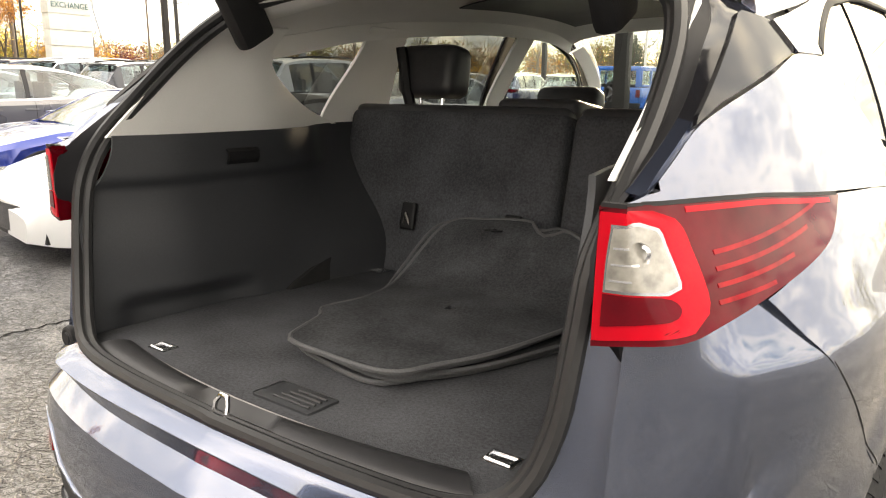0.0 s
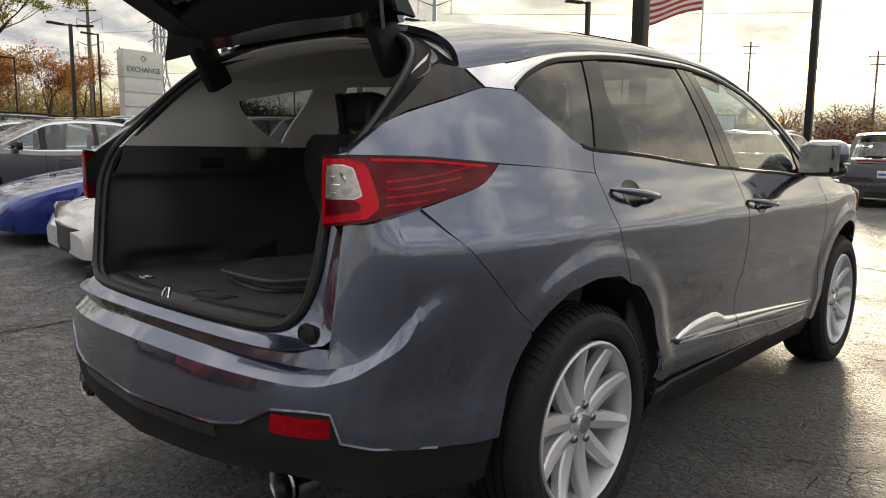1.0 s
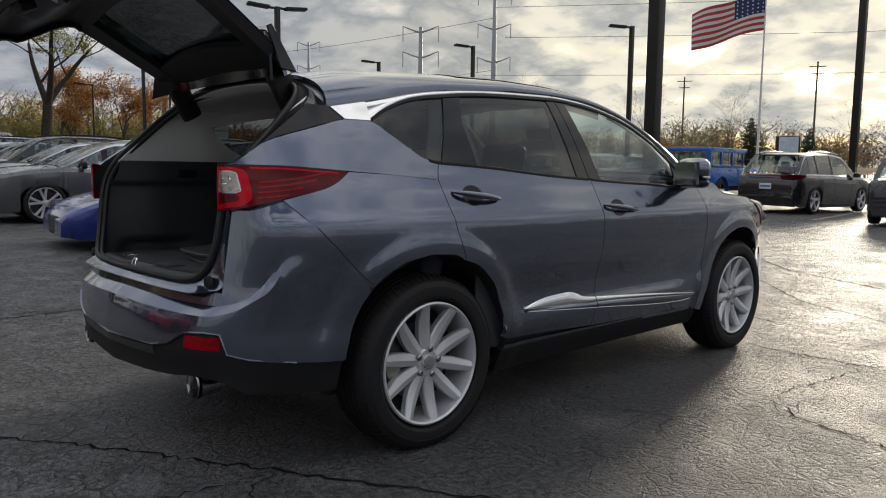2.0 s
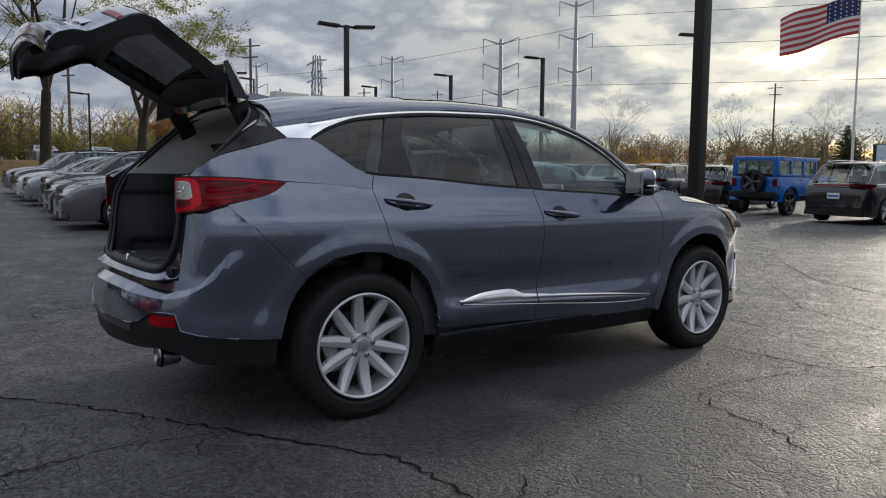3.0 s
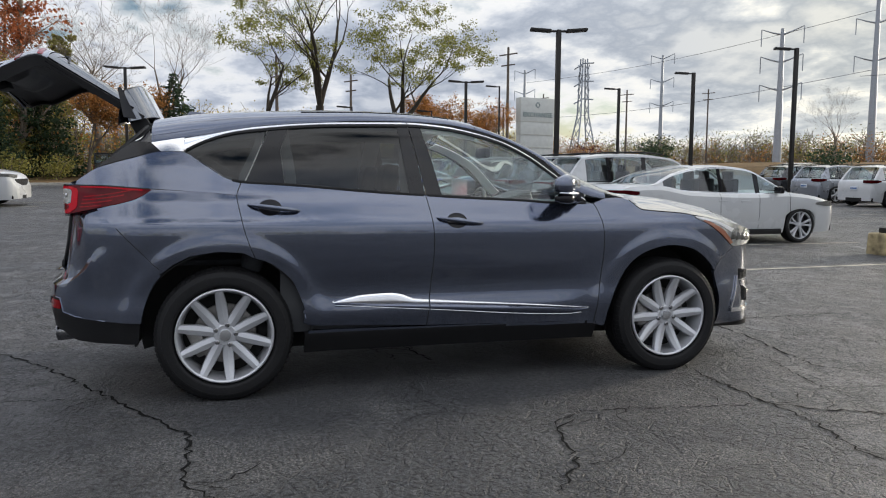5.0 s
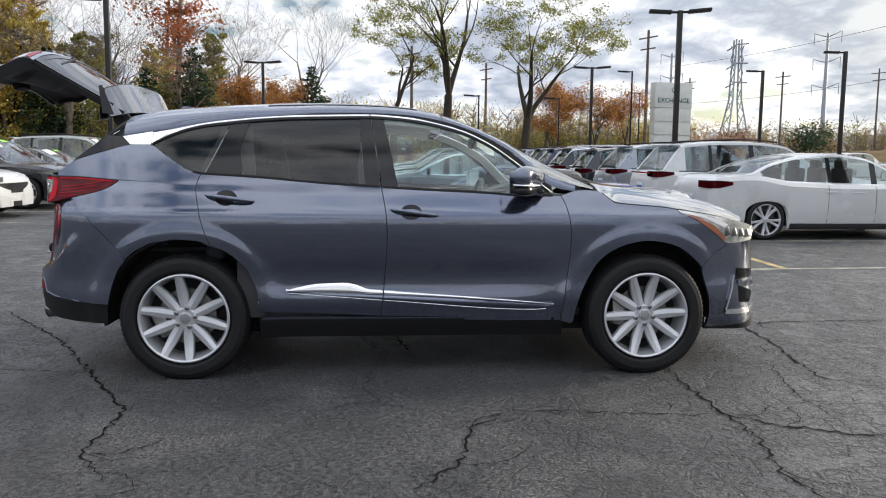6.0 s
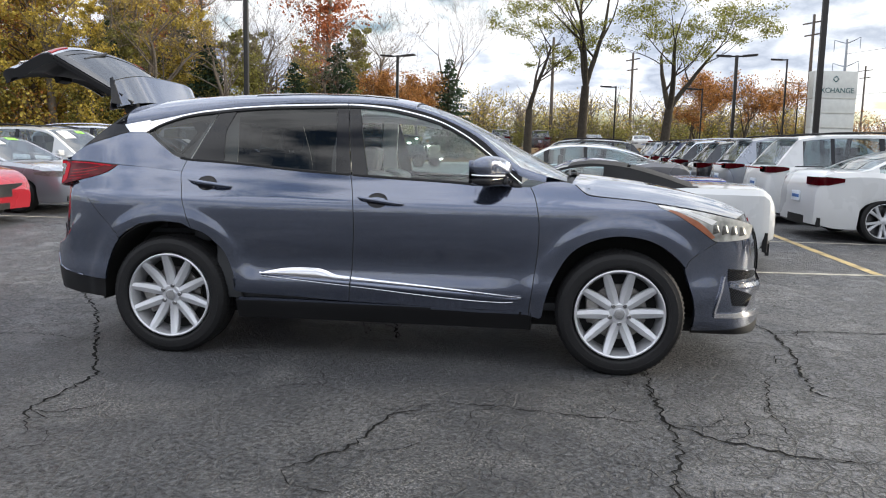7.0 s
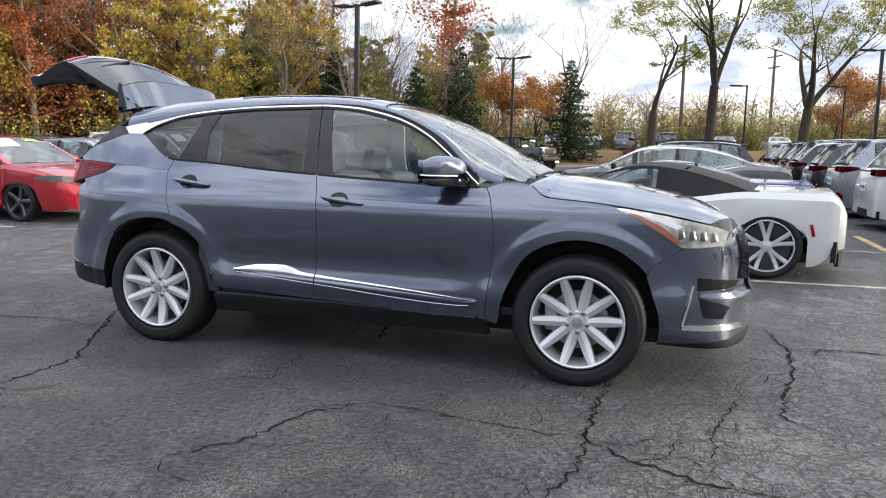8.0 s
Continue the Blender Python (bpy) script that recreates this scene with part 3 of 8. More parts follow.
M_DKCHROME = mat("sooty_dark_chrome", (0.30, 0.30, 0.31), 0.22, 1.0, 0, 0.25, 40)
M_MESH = mat("dark_grille_mesh", (0.03, 0.03, 0.032), 0.35, 0.4, 0.3, 0.6, 70, 0.004, 90)
def nose_lattice(name, poly, off, nu, nv, material, label="", r=.0035):
    """Crossing diagonal wires over a four-cornered patch of the nose."""
    a, b, c, d = poly

    def at_(u, v):
        s = (a[0] * (1 - u) + b[0] * u) * (1 - v) + (d[0] * (1 - u) + c[0] * u) * v
        z = (a[1] * (1 - u) + b[1] * u) * (1 - v) + (d[1] * (1 - u) + c[1] * u) * v
        return nose(s, z, off)
    for sgn in (1, -1):
        out = None
        for k in range(-nv, nu + 1):
            for up in (1, -1):
                pts = []
                for q in range(nv + 1):
                    u = (k + (q if up > 0 else nv - q)) / nu
                    if 0 <= u <= 1:
                        p = at_(u, q / nv)
                        pts.append((sgn * p[0], p[1], p[2]))
                if len(pts) > 1:
                    t_ = tube(pts, r, 4)
                    out = t_ if out is None else merge(out, t_)
        part(name, out, material, hero, label)


G_POLY = [(.66, .61), (1, .56), (1, .86), (.70, .855)]
nose_patch("grille_back", G_POLY, M_UNDER, .003)
nose_lattice("grille_mesh", G_POLY, .010, 12, 9, M_GLOSSBLACK, "black diamond grille mesh", .0055)
nose_patch("grille_frame", [(.63, .845), (1, .868), (1, .884), (.66, .868)], M_GLOSSBLACK, .008, "gloss black grille frame")
I1, I2 = [(.33, .562), (.60, .572), (.66, .598), (.33, .635)], [(.37, .415), (.48, .400), (.53, .462), (.33, .528)]
for poly in (I1, I2):
    nose_patch("intake_back", poly, M_UNDER, .003)
    nose_lattice("intake_mesh", poly, .006, 9, 5, M_GLOSSBLACK, "black mesh side intake", .0028)
nose_patch("intake_blade", [(.335, .532), (.90, .430), (.92, .515), (.345, .556)], M_PAINT, .016, "body-coloured intake blade")
nose_patch("intake_fin", [(.255, .375), (.360, .392), (.318, .560), (.302, .590)], M_PAINT, .014, "body-coloured upright intake fin", 6, 10)
nose_patch("intake_trim", [(.245, .346), (.66, .332), (.64, .362), (.248, .374)], M_CHROME, .018, "chrome lower bumper blade")
nose_patch("intake_trim", [(.243, .372), (.256, .372), (.306, .592), (.297, .592)], M_CHROME, .016, "thin chrome edge of the intake", 4, 10)
nose_patch("plate_holder", [(.82, .50), (1, .50), (1, .62), (.82, .62)], M_BLACK, .02, "black plate holder", 6, 4)


part("bonnet_lip", outward(grid([[tuple(p[i] * (1 - f) + q[i] * f for i in range(3)) for p, q in zip(A_, B_)] for A_, B_ in [([bonnet(1, k) for k in span(0, 1, 20)] + [(-p[0], p[1], p[2]) for p in [bonnet(1, k) for k in span(0, 1, 20)][-2::-1]], [nose(.50 + .50 * k, N_TOP(.50 + .50 * k) - .004, -.004) for k in span(0, 1, 20)] + [(-p[0], p[1], p[2]) for p in [nose(.50 + .50 * k, N_TOP(.50 + .50 * k) - .004, -.004) for k in span(0, 1, 20)][-2::-1]])] for f in span(0, 1, 4)]), (0, 3, .7)), M_GLOSSBLACK, hero, "gloss black panel over the grille", .006)


# headlamps
def headlamp_pt(y, z):
    return (S(y, z) + .004, y, z)


HL_TOP = [(2.93, 1.004), (3.008, .996), (3.19, .967), (3.39, .926), (3.455, .910)]
pair("headlamp", coons([(2.955, .985), (3.044, .951), (3.152, .885), (3.251, .815), (3.292, .797), (3.40, .800), (3.50, .812)], HL_TOP + [(3.52, .885)],
     [(2.955, .985), (2.93, 1.004)], [(3.50, .812), (3.52, .885)], 30, 10, headlamp_pt), M_HEAD, "clear jewel headlamp", 0.03)
pair("lamp_reflector", coons([(2.99, .972), (3.044, .949), (3.152, .883), (3.255, .812)], [(3.00, .978), (3.06, .962), (3.18, .905), (3.275, .822)], [(2.99, .972), (3.00, .978)], [(3.255, .812), (3.275, .822)], 16, 4, lambda y, z: (S(y, z) + .008, y, z)), M_AMBER, "amber side reflector", 0.008)
pair("light_bar", coons([(2.945, .992), (3.10, .955), (3.25, .895)], [(2.94, 1.000), (3.10, .972), (3.28, .915)], [(2.945, .992), (2.94, 1.000)], [(3.25, .895), (3.28, .915)], 16, 4, lambda y, z: (S(y, z) + .009, y, z)), M_WHITE, "white daytime light bar", 0.008)
for i in range(4):
    y, z = 3.27 + .056 * i, .868 - .005 * i
    for sgn in (1, -1):
        part("headlamp_cell", box((.024, .046, .050), (sgn * (S(y, z) + .001), y, z), .005, Euler((.35, 0, sgn * (-.5 - .12 * i)))), M_CLEARLENS, hero)

# rear bumper
R_Y = sm([(.20, -.86), (.26, -.95), (.33, -.985), (.40, -.985), (.50, -1.0), (.58, -.992), (.66, -.975), (.72, -.955), (.80, -.94), (1.05, -.90)])


def tail(s, z, off=0.0):
    """s runs from 0 on the flank to 1 on the rear centre line."""
    f = R_Y(z)
    crest = .034 * step(.20, .46, s) * max(0.0, min(1.0, (z - sm([(0, .90), (.3, .84), (.42, .745), (.52, .672), (.65, .655), (1, .668)])(s) + .020) / .034))
    px = [(0, S(-.30, z)), (.2, S(-.52, z)), (.4, S(-.70, z)), (.52, .742), (.62, .675), (.74, .50), (.87, .26), (1, 0)]
    py = [(0, -.30), (.2, -.52), (.4, -.70), (.52, -.80 + (f + .95) * .6), (.62, -.855 + (f + .95) * .8), (.74, f + .05), (.87, f + .015), (1, f)]
    c = step(.3, .6, s)
    y = sm(py)(s)
    k = step(.34, .42, s)
    x = sm(px)(s) * k + (S(y, z) * (1 - k) if k < 1 else 0)
    return (x - crest * (1 - c) * .9 + off * (1 - c), y + crest * c - off * c, z)


S_GAP = sm([(.20, .165), (.33, .132), (.454, .120), (.562, .096), (.660, .056), (.690, .036), (.714, .018), (.758, .055), (.858, .14), (.941, .215), (1.06, .325)])
S_IN = .605


def tail_rows(zs, s0, s1, n=30, off=0.0, full=True):
    rows = []
    for z in zs:
        a = s0(z) if callable(s0) else s0
        row = [tail(a + (s1 - a) * i / n, z, off) for i in range(n + 1)]
        rows.append(row + ([(-p[0], p[1], p[2]) for p in row[-2::-1]] if full else []))
    return rows


P_LOW = sm([(0, .44), (.30, .455), (.47, .478), (.525, .50), (.555, .572), (.62, .578), (.69, .570), (.745, .520), (.80, .500), (1, .490)])
V_LOW = sm([(0, .325), (.30, .330), (.45, .345), (.55, .392), (.66, .408), (.76, .390), (1, .370)])


def tail_sheet(lo, hi, s0, s1, n=46, m=22, off=0.0):
    rows = []
    for k in range(m + 1):
        row = []
        for i in range(n + 1):
            s = s0 + (s1 - s0) * i / n
            z = lo(s) + (hi(s) - lo(s)) * k / m
            ss = s + max(0, S_GAP(z) - s0) * (1 - i / n) ** 3
            row.append(tail(ss, z, off))
        rows.append(row + [(-p[0], p[1], p[2]) for p in row[-2::-1]])
    return outward(grid(rows), (0, 0, .5))


TLB = sm([(.30, 1.062), (.36, 1.055), (.45, 1.040), (.60, 1.018)])
LEDGE = sm([(0, .90), (.3, .84), (.42, .745), (.52, .672), (.65, .655), (1, .668)])
UC = .58


def bumper_s(u, z):
    gp = S_GAP(z) - .006
    return gp + (.603 - gp) * u / UC if u < UC else .603 + .397 * (u - UC) / (1 - UC)


rows = []
us = span(0, UC, 34) + [UC + .006] + span(UC + .03, 1, 16)
for k in range(25):
    row = []
    for u in us:
        lo = P_LOW(bumper_s(u, .47))
        hi = TLB(.325 + (.603 - .325) * u / UC) if u <= UC else .716
        s_ = bumper_s(u, .75)
        c0 = min(LEDGE(s_) - .020, hi - .03)
        c1 = min(c0 + .034, hi - .01)
        z = lo + (c0 - lo) * k / 10 if k <= 10 else c0 + (c1 - c0) * (k - 10) / 2 if k <= 12 else c1 + (hi - c1) * (k - 12) / 12
        row.append(tail(bumper_s(u, z), z))
    rows.append(row + [(-p[0], p[1], p[2]) for p in row[-2::-1]])
part("rear_bumper", outward(grid(rows), (0, 0, .5)), M_PAINT, hero, "", 0.014, angle=22)
part("rear_valance", tail_sheet(V_LOW, lambda s: P_LOW(s) + .004, .10, 1.0, 46, 10, -.008), M_BLACK, hero, "black textured rear valance", 0.02)
part("bumper_mesh", tail_sheet(lambda s: P_LOW(s) - .042, lambda s: P_LOW(s) - .010, .80, 1.0, 20, 3, -.004), M_MESH, hero, "black mesh insert", 0.008)
for sgn in (1, -1):
    def rp(s0, s1, z0, z1, o, lean=0.0):
        rows = []
        for z in span(z0, z1, 4):
            rows.append([(sgn * p[0], p[1], p[2]) for p in [tail(s + lean * (z - z0), z, o) for s in span(s0, s1, 12)]])
        return outward(grid(rows), (0, 0, .5))
    part("rear_reflector", rp(.555, .69, .513, .560, -.003), M_RED, hero, "red rear reflector", 0.012)
    part("bezel_edge", tube([(sgn * p[0], p[1], p[2]) for p in [tail(s, z, .0) for s, z in ((.30, .456), (.46, .478), (.525, .50), (.555, .572), (.62, .578), (.69, .570), (.745, .520), (.80, .500), (1, .490))]], .005, 6), M_PAINT, hero)
    part("exhaust_tip", lathe([(-.880, .052), (-.886, .049), (-.876, .045), (-.79, .040), (-.79, .046), (-.870, .054)], 28, "Y", (sgn * .585, -.012, .368)), M_DKCHROME, hero, "dark chrome exhaust tip")
    part("bump_stop", lathe([(-.004, .0), (-.004, .012), (-.001, .014), (-.003, .020), (0, .026), (.006, .028), (.012, .028)], 20, "Y", (sgn * .624, -.850, .748)), M_RUBBER, hero)

# tail lamps: body half, wrapped round the corner
def lamp_at(s, z, off=0.0):
    """s runs outwards in metres from the lamp's inner edge, round the corner and along the flank."""
    if s > .14:
        y = s - .88
        return (S(y, z) + .004 + off, y, z)
    ks = (0, .05, .085, .105, .14)
    xs_ = (.655, .70, S(-.80, z) - .004, S(-.775, z) + .003, S(-.74, z) + .004)
    c = step(.0, .14, s)
    return (sm(list(zip(ks, xs_)))(s) + off * c, sm(list(zip(ks, (-.822, -.817, -.797, -.775, -.74))))(s) - off * (1 - c), z)


L_LOW = sm([(0, 1.010), (.03, 1.013), (.09, 1.026), (.15, 1.040), (.25, 1.062), (.35, 1.084), (.42, 1.104), (.47, 1.128), (.512, 1.157)])
L_TOP = sm([(0, 1.180), (.26, 1.177), (.40, 1.168), (.512, 1.160)])


def lamp_plate(s0, s1, zlo, zhi, off, r=0.0, n=20, m=12):
    """A plate on the lamp with rounded outer corners."""
    rows = []
    for j in range(m + 1):
        v = j / m
        d = min(v, 1 - v) * (zhi(.1) - zlo(.1))
        cut = r - math.sqrt(max(0, r * r - (r - d) ** 2)) if d < r else 0
        rows.append([lamp_at(s, zlo(s) + (zhi(s) - zlo(s)) * v, off) for s in span(s0, s1 - cut, n)])
    return outward(grid(rows), (0, 0, 1.1))


for sgn in (1, -1):
    fl = (lambda q: q) if sgn > 0 else mirrored
    tl = part("tail_lamp", fl(lamp_plate(.012, .512, L_LOW, L_TOP, 0, 0, 50)), M_REDDARK, hero, "dark red tail lamp with a clear inner lens", 0.03)
    part("lamp_surround", fl(lamp_plate(.014, .138, lambda s: L_LOW(s) + .008 + .05 * max(0, s - .10), lambda s: L_TOP(s) - .006, .003, .034)), M_REDBRIGHT, tl, "bright red lens frame", .006)
    part("lower_lens", fl(lamp_plate(.026, .098, lambda s: L_LOW(s) + .026, lambda s: 1.078, .005, .012)), M_REDDARK, tl, "", .006)
    part("lens_frame", fl(lamp_plate(.026, .106, lambda s: 1.080, lambda s: 1.160, .0045, .014)), M_DKCHROME, tl, "", .006)
    part("clear_lens", fl(lamp_plate(.029, .102, lambda s: 1.084, lambda s: 1.156, .006, .012)), M_CLEARLENS, tl, "clear reversing lens", .006)
    c = lamp_at(.078, 1.126, .006)
    part("lens_bulb", fl(lathe([(0, .014), (.004, .013), (.006, .008), (.003, .007), (.006, .004), (.007, 0)], 20, "Y", c)), M_CHROME, tl)
    for q in range(3):
        part("lens_rib", fl(lamp_plate(.033, .060 + .012 * (q % 2), lambda s: 1.094 + .019 * q, lambda s: 1.0965 + .019 * q, .0068, 0, 8, 2)), M_CHROME, tl, "", .003)
    for q in range(4):
        zq = 1.062 + .018 * q
        part("light_strip", fl(lamp_plate(.152 + .006 * q, .26 + .058 * q, lambda s: zq + .05 * (s - .15) + .34 * (s - .15) ** 2, lambda s: zq + .0055 + .05 * (s - .15) + .34 * (s - .15) ** 2, .0008, 0, 16, 2)), M_RED, tl, "red light strip", .004)
    part("light_strip", fl(lamp_plate(.15, .47, lambda s: L_TOP(s) - .011, lambda s: L_TOP(s) - .004, .001, 0, 24, 2)), M_REDBRIGHT, tl, "bright red upper light strip", .004)
    part("lamp_edge", fl(lamp_plate(.014, .505, lambda s: L_TOP(s) - .001, lambda s: L_TOP(s) + .004, .001, 0, 30, 2)), M_BLACK, tl, "", .01)

# wheels
WHEEL_R, RIM_R = .366, .252


def tyre(parent, tread=True):
    prof = [(-.112, .272), (-.117, .285), (-.119, .30), (-.116, .325), (-.104, .350), (-.085, .361)]
    for x in (-.052, -.018, .018, .052):
        prof += [(x - .005, .365), (x - .004, .357), (x + .004, .357), (x + .005, .365)]
    prof += [(.085, .361), (.104, .350), (.1155, .327), (.1175, .326), (.119, .318), (.1178, .317), (.119, .30), (.117, .286), (.1185, .285), (.1175, .281), (.112, .272), (.09, .262), (-.09, .262), (-.112, .272)]
    ty = part("tyre", lathe([(d, r + .004) for d, r in prof], 96), M_RUBBER, parent, "black radial tyre with ribbed tread", angle=30)
    raw = bmesh.new()
    for k in range(76):
        a = 2 * math.pi * k / 76
        for x0, x1, r0, r1 in ((.060, .108, .3695, .3515), (-.108, -.060, .3515, .3695)):
            w = .0062
            lug = []
            for x, r in ((x0, r0), ((x0 + x1) / 2, max(r0, r1) - .002), (x1, r1)):
                for d in (-w, w):
                    q = a + d / .36 + (abs(x) - .06) * .5
                    lug.append((x, (r + .0028) * math.cos(q), (r + .0028) * math.sin(q)))
                    lug.append((x, (r - .004) * math.cos(q), (r - .004) * math.sin(q)))
            vs = [raw.verts.new(p) for p in lug]
            for i in (0, 4):
                raw.faces.new((vs[i], vs[i + 4], vs[i + 6], vs[i + 2]))
                raw.faces.new((vs[i], vs[i + 1], vs[i + 5], vs[i + 4]))
                raw.faces.new((vs[i + 2], vs[i + 6], vs[i + 7], vs[i + 3]))
    bmesh.ops.recalc_face_normals(raw, faces=raw.faces)
    part("tread", raw, M_RUBBER, ty)["kind"] = "stuff"
    return ty


def make_wheel(m):
    w = new("wheel")
    w.parent = hero
    w.matrix_local = m
    tyre(w)
    part("rim", lathe([(.092, .262), (.108, .262), (.112, .255), (.106, .247), (.092, .243), (.05, .232), (-.08, .228), (-.10, .25), (-.10, .262), (.092, .262)], 72), M_ALLOY, w, "silver alloy rim")
    part("brake_disc", lathe([(.012, .06), (.012, .165), (0, .168), (-.01, .165), (-.01, .06), (.012, .06)], 48), M_STEEL, w)
    part("brake_caliper", box((.07, .075, .16), (.01, -.15, .02), .015), M_STEEL, w)
    part("wheel_back", lathe([(-.03, .0), (-.03, .235), (-.05, .235), (-.05, 0)], 48), M_UNDER, w)
    for k in range(10):
        a = 2 * math.pi * (k // 2) / 5 + (-.30 if k % 2 else .30) + math.pi / 2
        fan = (-.05 if k % 2 else .05)
        rows = []
        hub_, rim_ = (.045 * math.cos(a + fan * 2.4), .045 * math.sin(a + fan * 2.4)), (.251 * math.cos(a), .251 * math.sin(a))
        ang = math.atan2(rim_[1] - hub_[1], rim_[0] - hub_[0])
        for t in span(0, 1, 8):
            cy, cz = hub_[0] + (rim_[0] - hub_[0]) * t, hub_[1] + (rim_[1] - hub_[1]) * t
            half = .0205 + .0095 * math.sin(math.pi * min(1, .12 + .85 * t))
            d0 = .070 + .030 * t - .012 * math.sin(t * math.pi)
            rows.append([(d0 + hgt, cy - q * half * math.sin(ang), cz + q * half * math.cos(ang)) for q, hgt in ((-1, -.030), (-1, -.004), (-.86, .003), (0, .0085), (.86, .003), (1, -.004), (1, -.030))])
        bm = grid(rows)
        bmesh.ops.recalc_face_normals(bm, faces=bm.faces)
        part("spoke", outward(bm, (-1, 0, 0)), M_ALLOY, w, angle=16)
    part("hub", lathe([(.02, .0), (.02, .070), (.070, .066), (.078, .055), (.078, .036), (.084, .034), (.086, .030), (.086, 0)], 40), M_ALLOY, w)
    part("hub_cap", lathe([(.084, .032), (.090, .030), (.091, .02), (.091, 0)], 32), M_BRIGHT, w, "brushed hub cap with a plain badge")
    for k in range(5):
        a = 2 * math.pi * k / 5 + math.pi / 2 + math.pi / 5
        part("wheel_nut", lathe([(.066, .0), (.066, .0145), (.082, .0135), (.086, .009), (.086, 0)], 10, "X", (.003, .0575 * math.cos(a), .0575 * math.sin(a))), M_DKCHROME, w)
    return w


w0 = make_wheel(pose(.812, 0, .362, 24))
w1 = copy_thing(w0, pose(.812, 2.75, .362, 3))
w2 = copy_thing(w0, pose(-.812, 0, .362, 10, 0, 180))
w3 = copy_thing(w0, pose(-.812, 2.75, .362, 40, 0, 180))
for hy in (0.0, 2.75):
    for sgn in (1, -1):
        rows = []
        for a in span(-.10, math.pi + .10, 40):
            r = .468
            y, z = hy + r * math.cos(a), .357 + r * math.sin(a)
            xo = S(y, max(.3, z)) - .012
            rows.append([(sgn * xo, hy + (r + .004) * math.cos(a), .357 + (r + .004) * math.sin(a)), (sgn * (xo - .04), y, z), (sgn * .55, y, z)])
        part("wheel_arch_liner", grid(rows), M_UNDER, hero, "", 0.006, angle=80)
for hy in (0.0, 2.75):
    for sgn in (1, -1):
        ring = [(sgn * .552, hy + .472 * math.cos(a), .357 + .472 * math.sin(a)) for a in span(-.26, math.pi + .26, 32)]
        part("wheel_well", grid([[(sgn * .552, hy + (p[1] - hy) * .02, .357 + (p[2] - .357) * .02) for p in ring], ring]), M_UNDER, hero, "", 0.01)
part("underbody", box((1.30, 3.6, .10), (0, 1.45, .27), .03), M_UNDER, hero)
part("underbody", box((1.08, 3.75, .26), (0, 1.45, .42), .03), M_UNDER, hero)
part("engine_bay", box((1.12, 1.02, .56), (0, 2.78, .66), .04), M_UNDER, hero)
part("axle_housing", box((.90, .90, .30), (0, 0, .50), .04), M_UNDER, hero)


# door mirrors and handles
def mirror_shell(scale_, z0, z1):
    rows = []
    for t in span(0, 1, 10):
        y = 1.918 + .140 * t
        row = []
        h = (math.sin(math.pi * (.12 + .80 * t)) ** .5)
        for a in span(0, 2 * math.pi, 20)[:-1]:
            cx, cz = math.cos(a), math.sin(a)
            cx, cz = math.copysign(abs(cx) ** .65, cx), math.copysign(abs(cz) ** .65, cz)
            row.append((.985 + .115 * cx * h * scale_, y - .045 * cx, (z0 + z1) / 2 + (z1 - z0) / 2 * cz * h))
        rows.append(row)
    bm = grid(rows, close=True)
    for r in (rows[0], rows[-1]):
        bm.faces.new([bm.verts.new(p) for p in r])
    bmesh.ops.remove_doubles(bm, verts=bm.verts, dist=1e-5)
    bmesh.ops.recalc_face_normals(bm, faces=bm.faces)
    return bm


for sgn in (1, -1):
    fl = (lambda b: b) if sgn > 0 else mirrored
    mi = part("door_mirror", fl(mirror_shell(1.06, 1.128, 1.262)), M_PAINT, hero, "body-coloured mirror cap on a gloss black base")
    part("mirror_base", fl(mirror_shell(1.03, 1.086, 1.150)), M_GLOSSBLACK, mi, "gloss black mirror base")
    part("mirror_blinker", fl(tube([(1.098, 1.885, 1.153), (1.108, 1.94, 1.150), (1.06, 2.018, 1.149), (.98, 2.062, 1.149)], .006, 6)), M_BRIGHT, mi)
    part("mirror_arm", fl(box((.13, .11, .045), (.915, 2.045, 1.11), .015, Euler((0, -.15, -.3)))), M_GLOSSBLACK, mi)
    gl = outward(grid([[(x, 1.905 - .39 * (x - .985), z) for x in span(.885, 1.085, 6)] for z in span(1.105, 1.235, 5)]), (1, 3, 1.1))
    part("mirror_glass", fl(gl), M_CHROME, mi, "mirror glass")
    for y0, zc in ((.27, 1.062), (1.335, .985)):
        n = 18
        rows = []
        for i in range(n + 1):
            t = i / n
            y = y0 - .142 + .284 * t
            z = zc + .018 - .034 * t
            prot = .042 * math.sin(math.pi * t) ** .45
            hh = .013 * (math.sin(math.pi * min(1, max(0, t))) ** .35 * .8 + .2)
            row = []
            for a in span(0, 2 * math.pi, 12)[:-1]:
                row.append((S(y, z) + prot - .002 + .010 * math.cos(a), y, z + hh * math.sin(a)))
            rows.append(row)
        h = grid(rows, close=True)
        bmesh.ops.recalc_face_normals(h, faces=h.faces)
        part("door_handle", fl(h), M_PAINT, hero, "pull handle over a dark cup")
        cup = []
        for r, d in ((1.0, .0015), (.96, -.001), (.8, -.004), (.4, -.006), (0.02, -.006)):
            cup.append([(S(y0 - .02 + .062 * r * math.cos(a), zc + .002 + .044 * r * math.sin(a)) + d * .2 + .0015, y0 - .02 + .062 * r * math.cos(a), zc + .002 + .044 * r * math.sin(a)) for a in span(0, 2 * math.pi, 24)])
        part("handle_cup", fl(outward(grid(cup), (0, y0, zc))), M_GLOSSBLACK, hero)

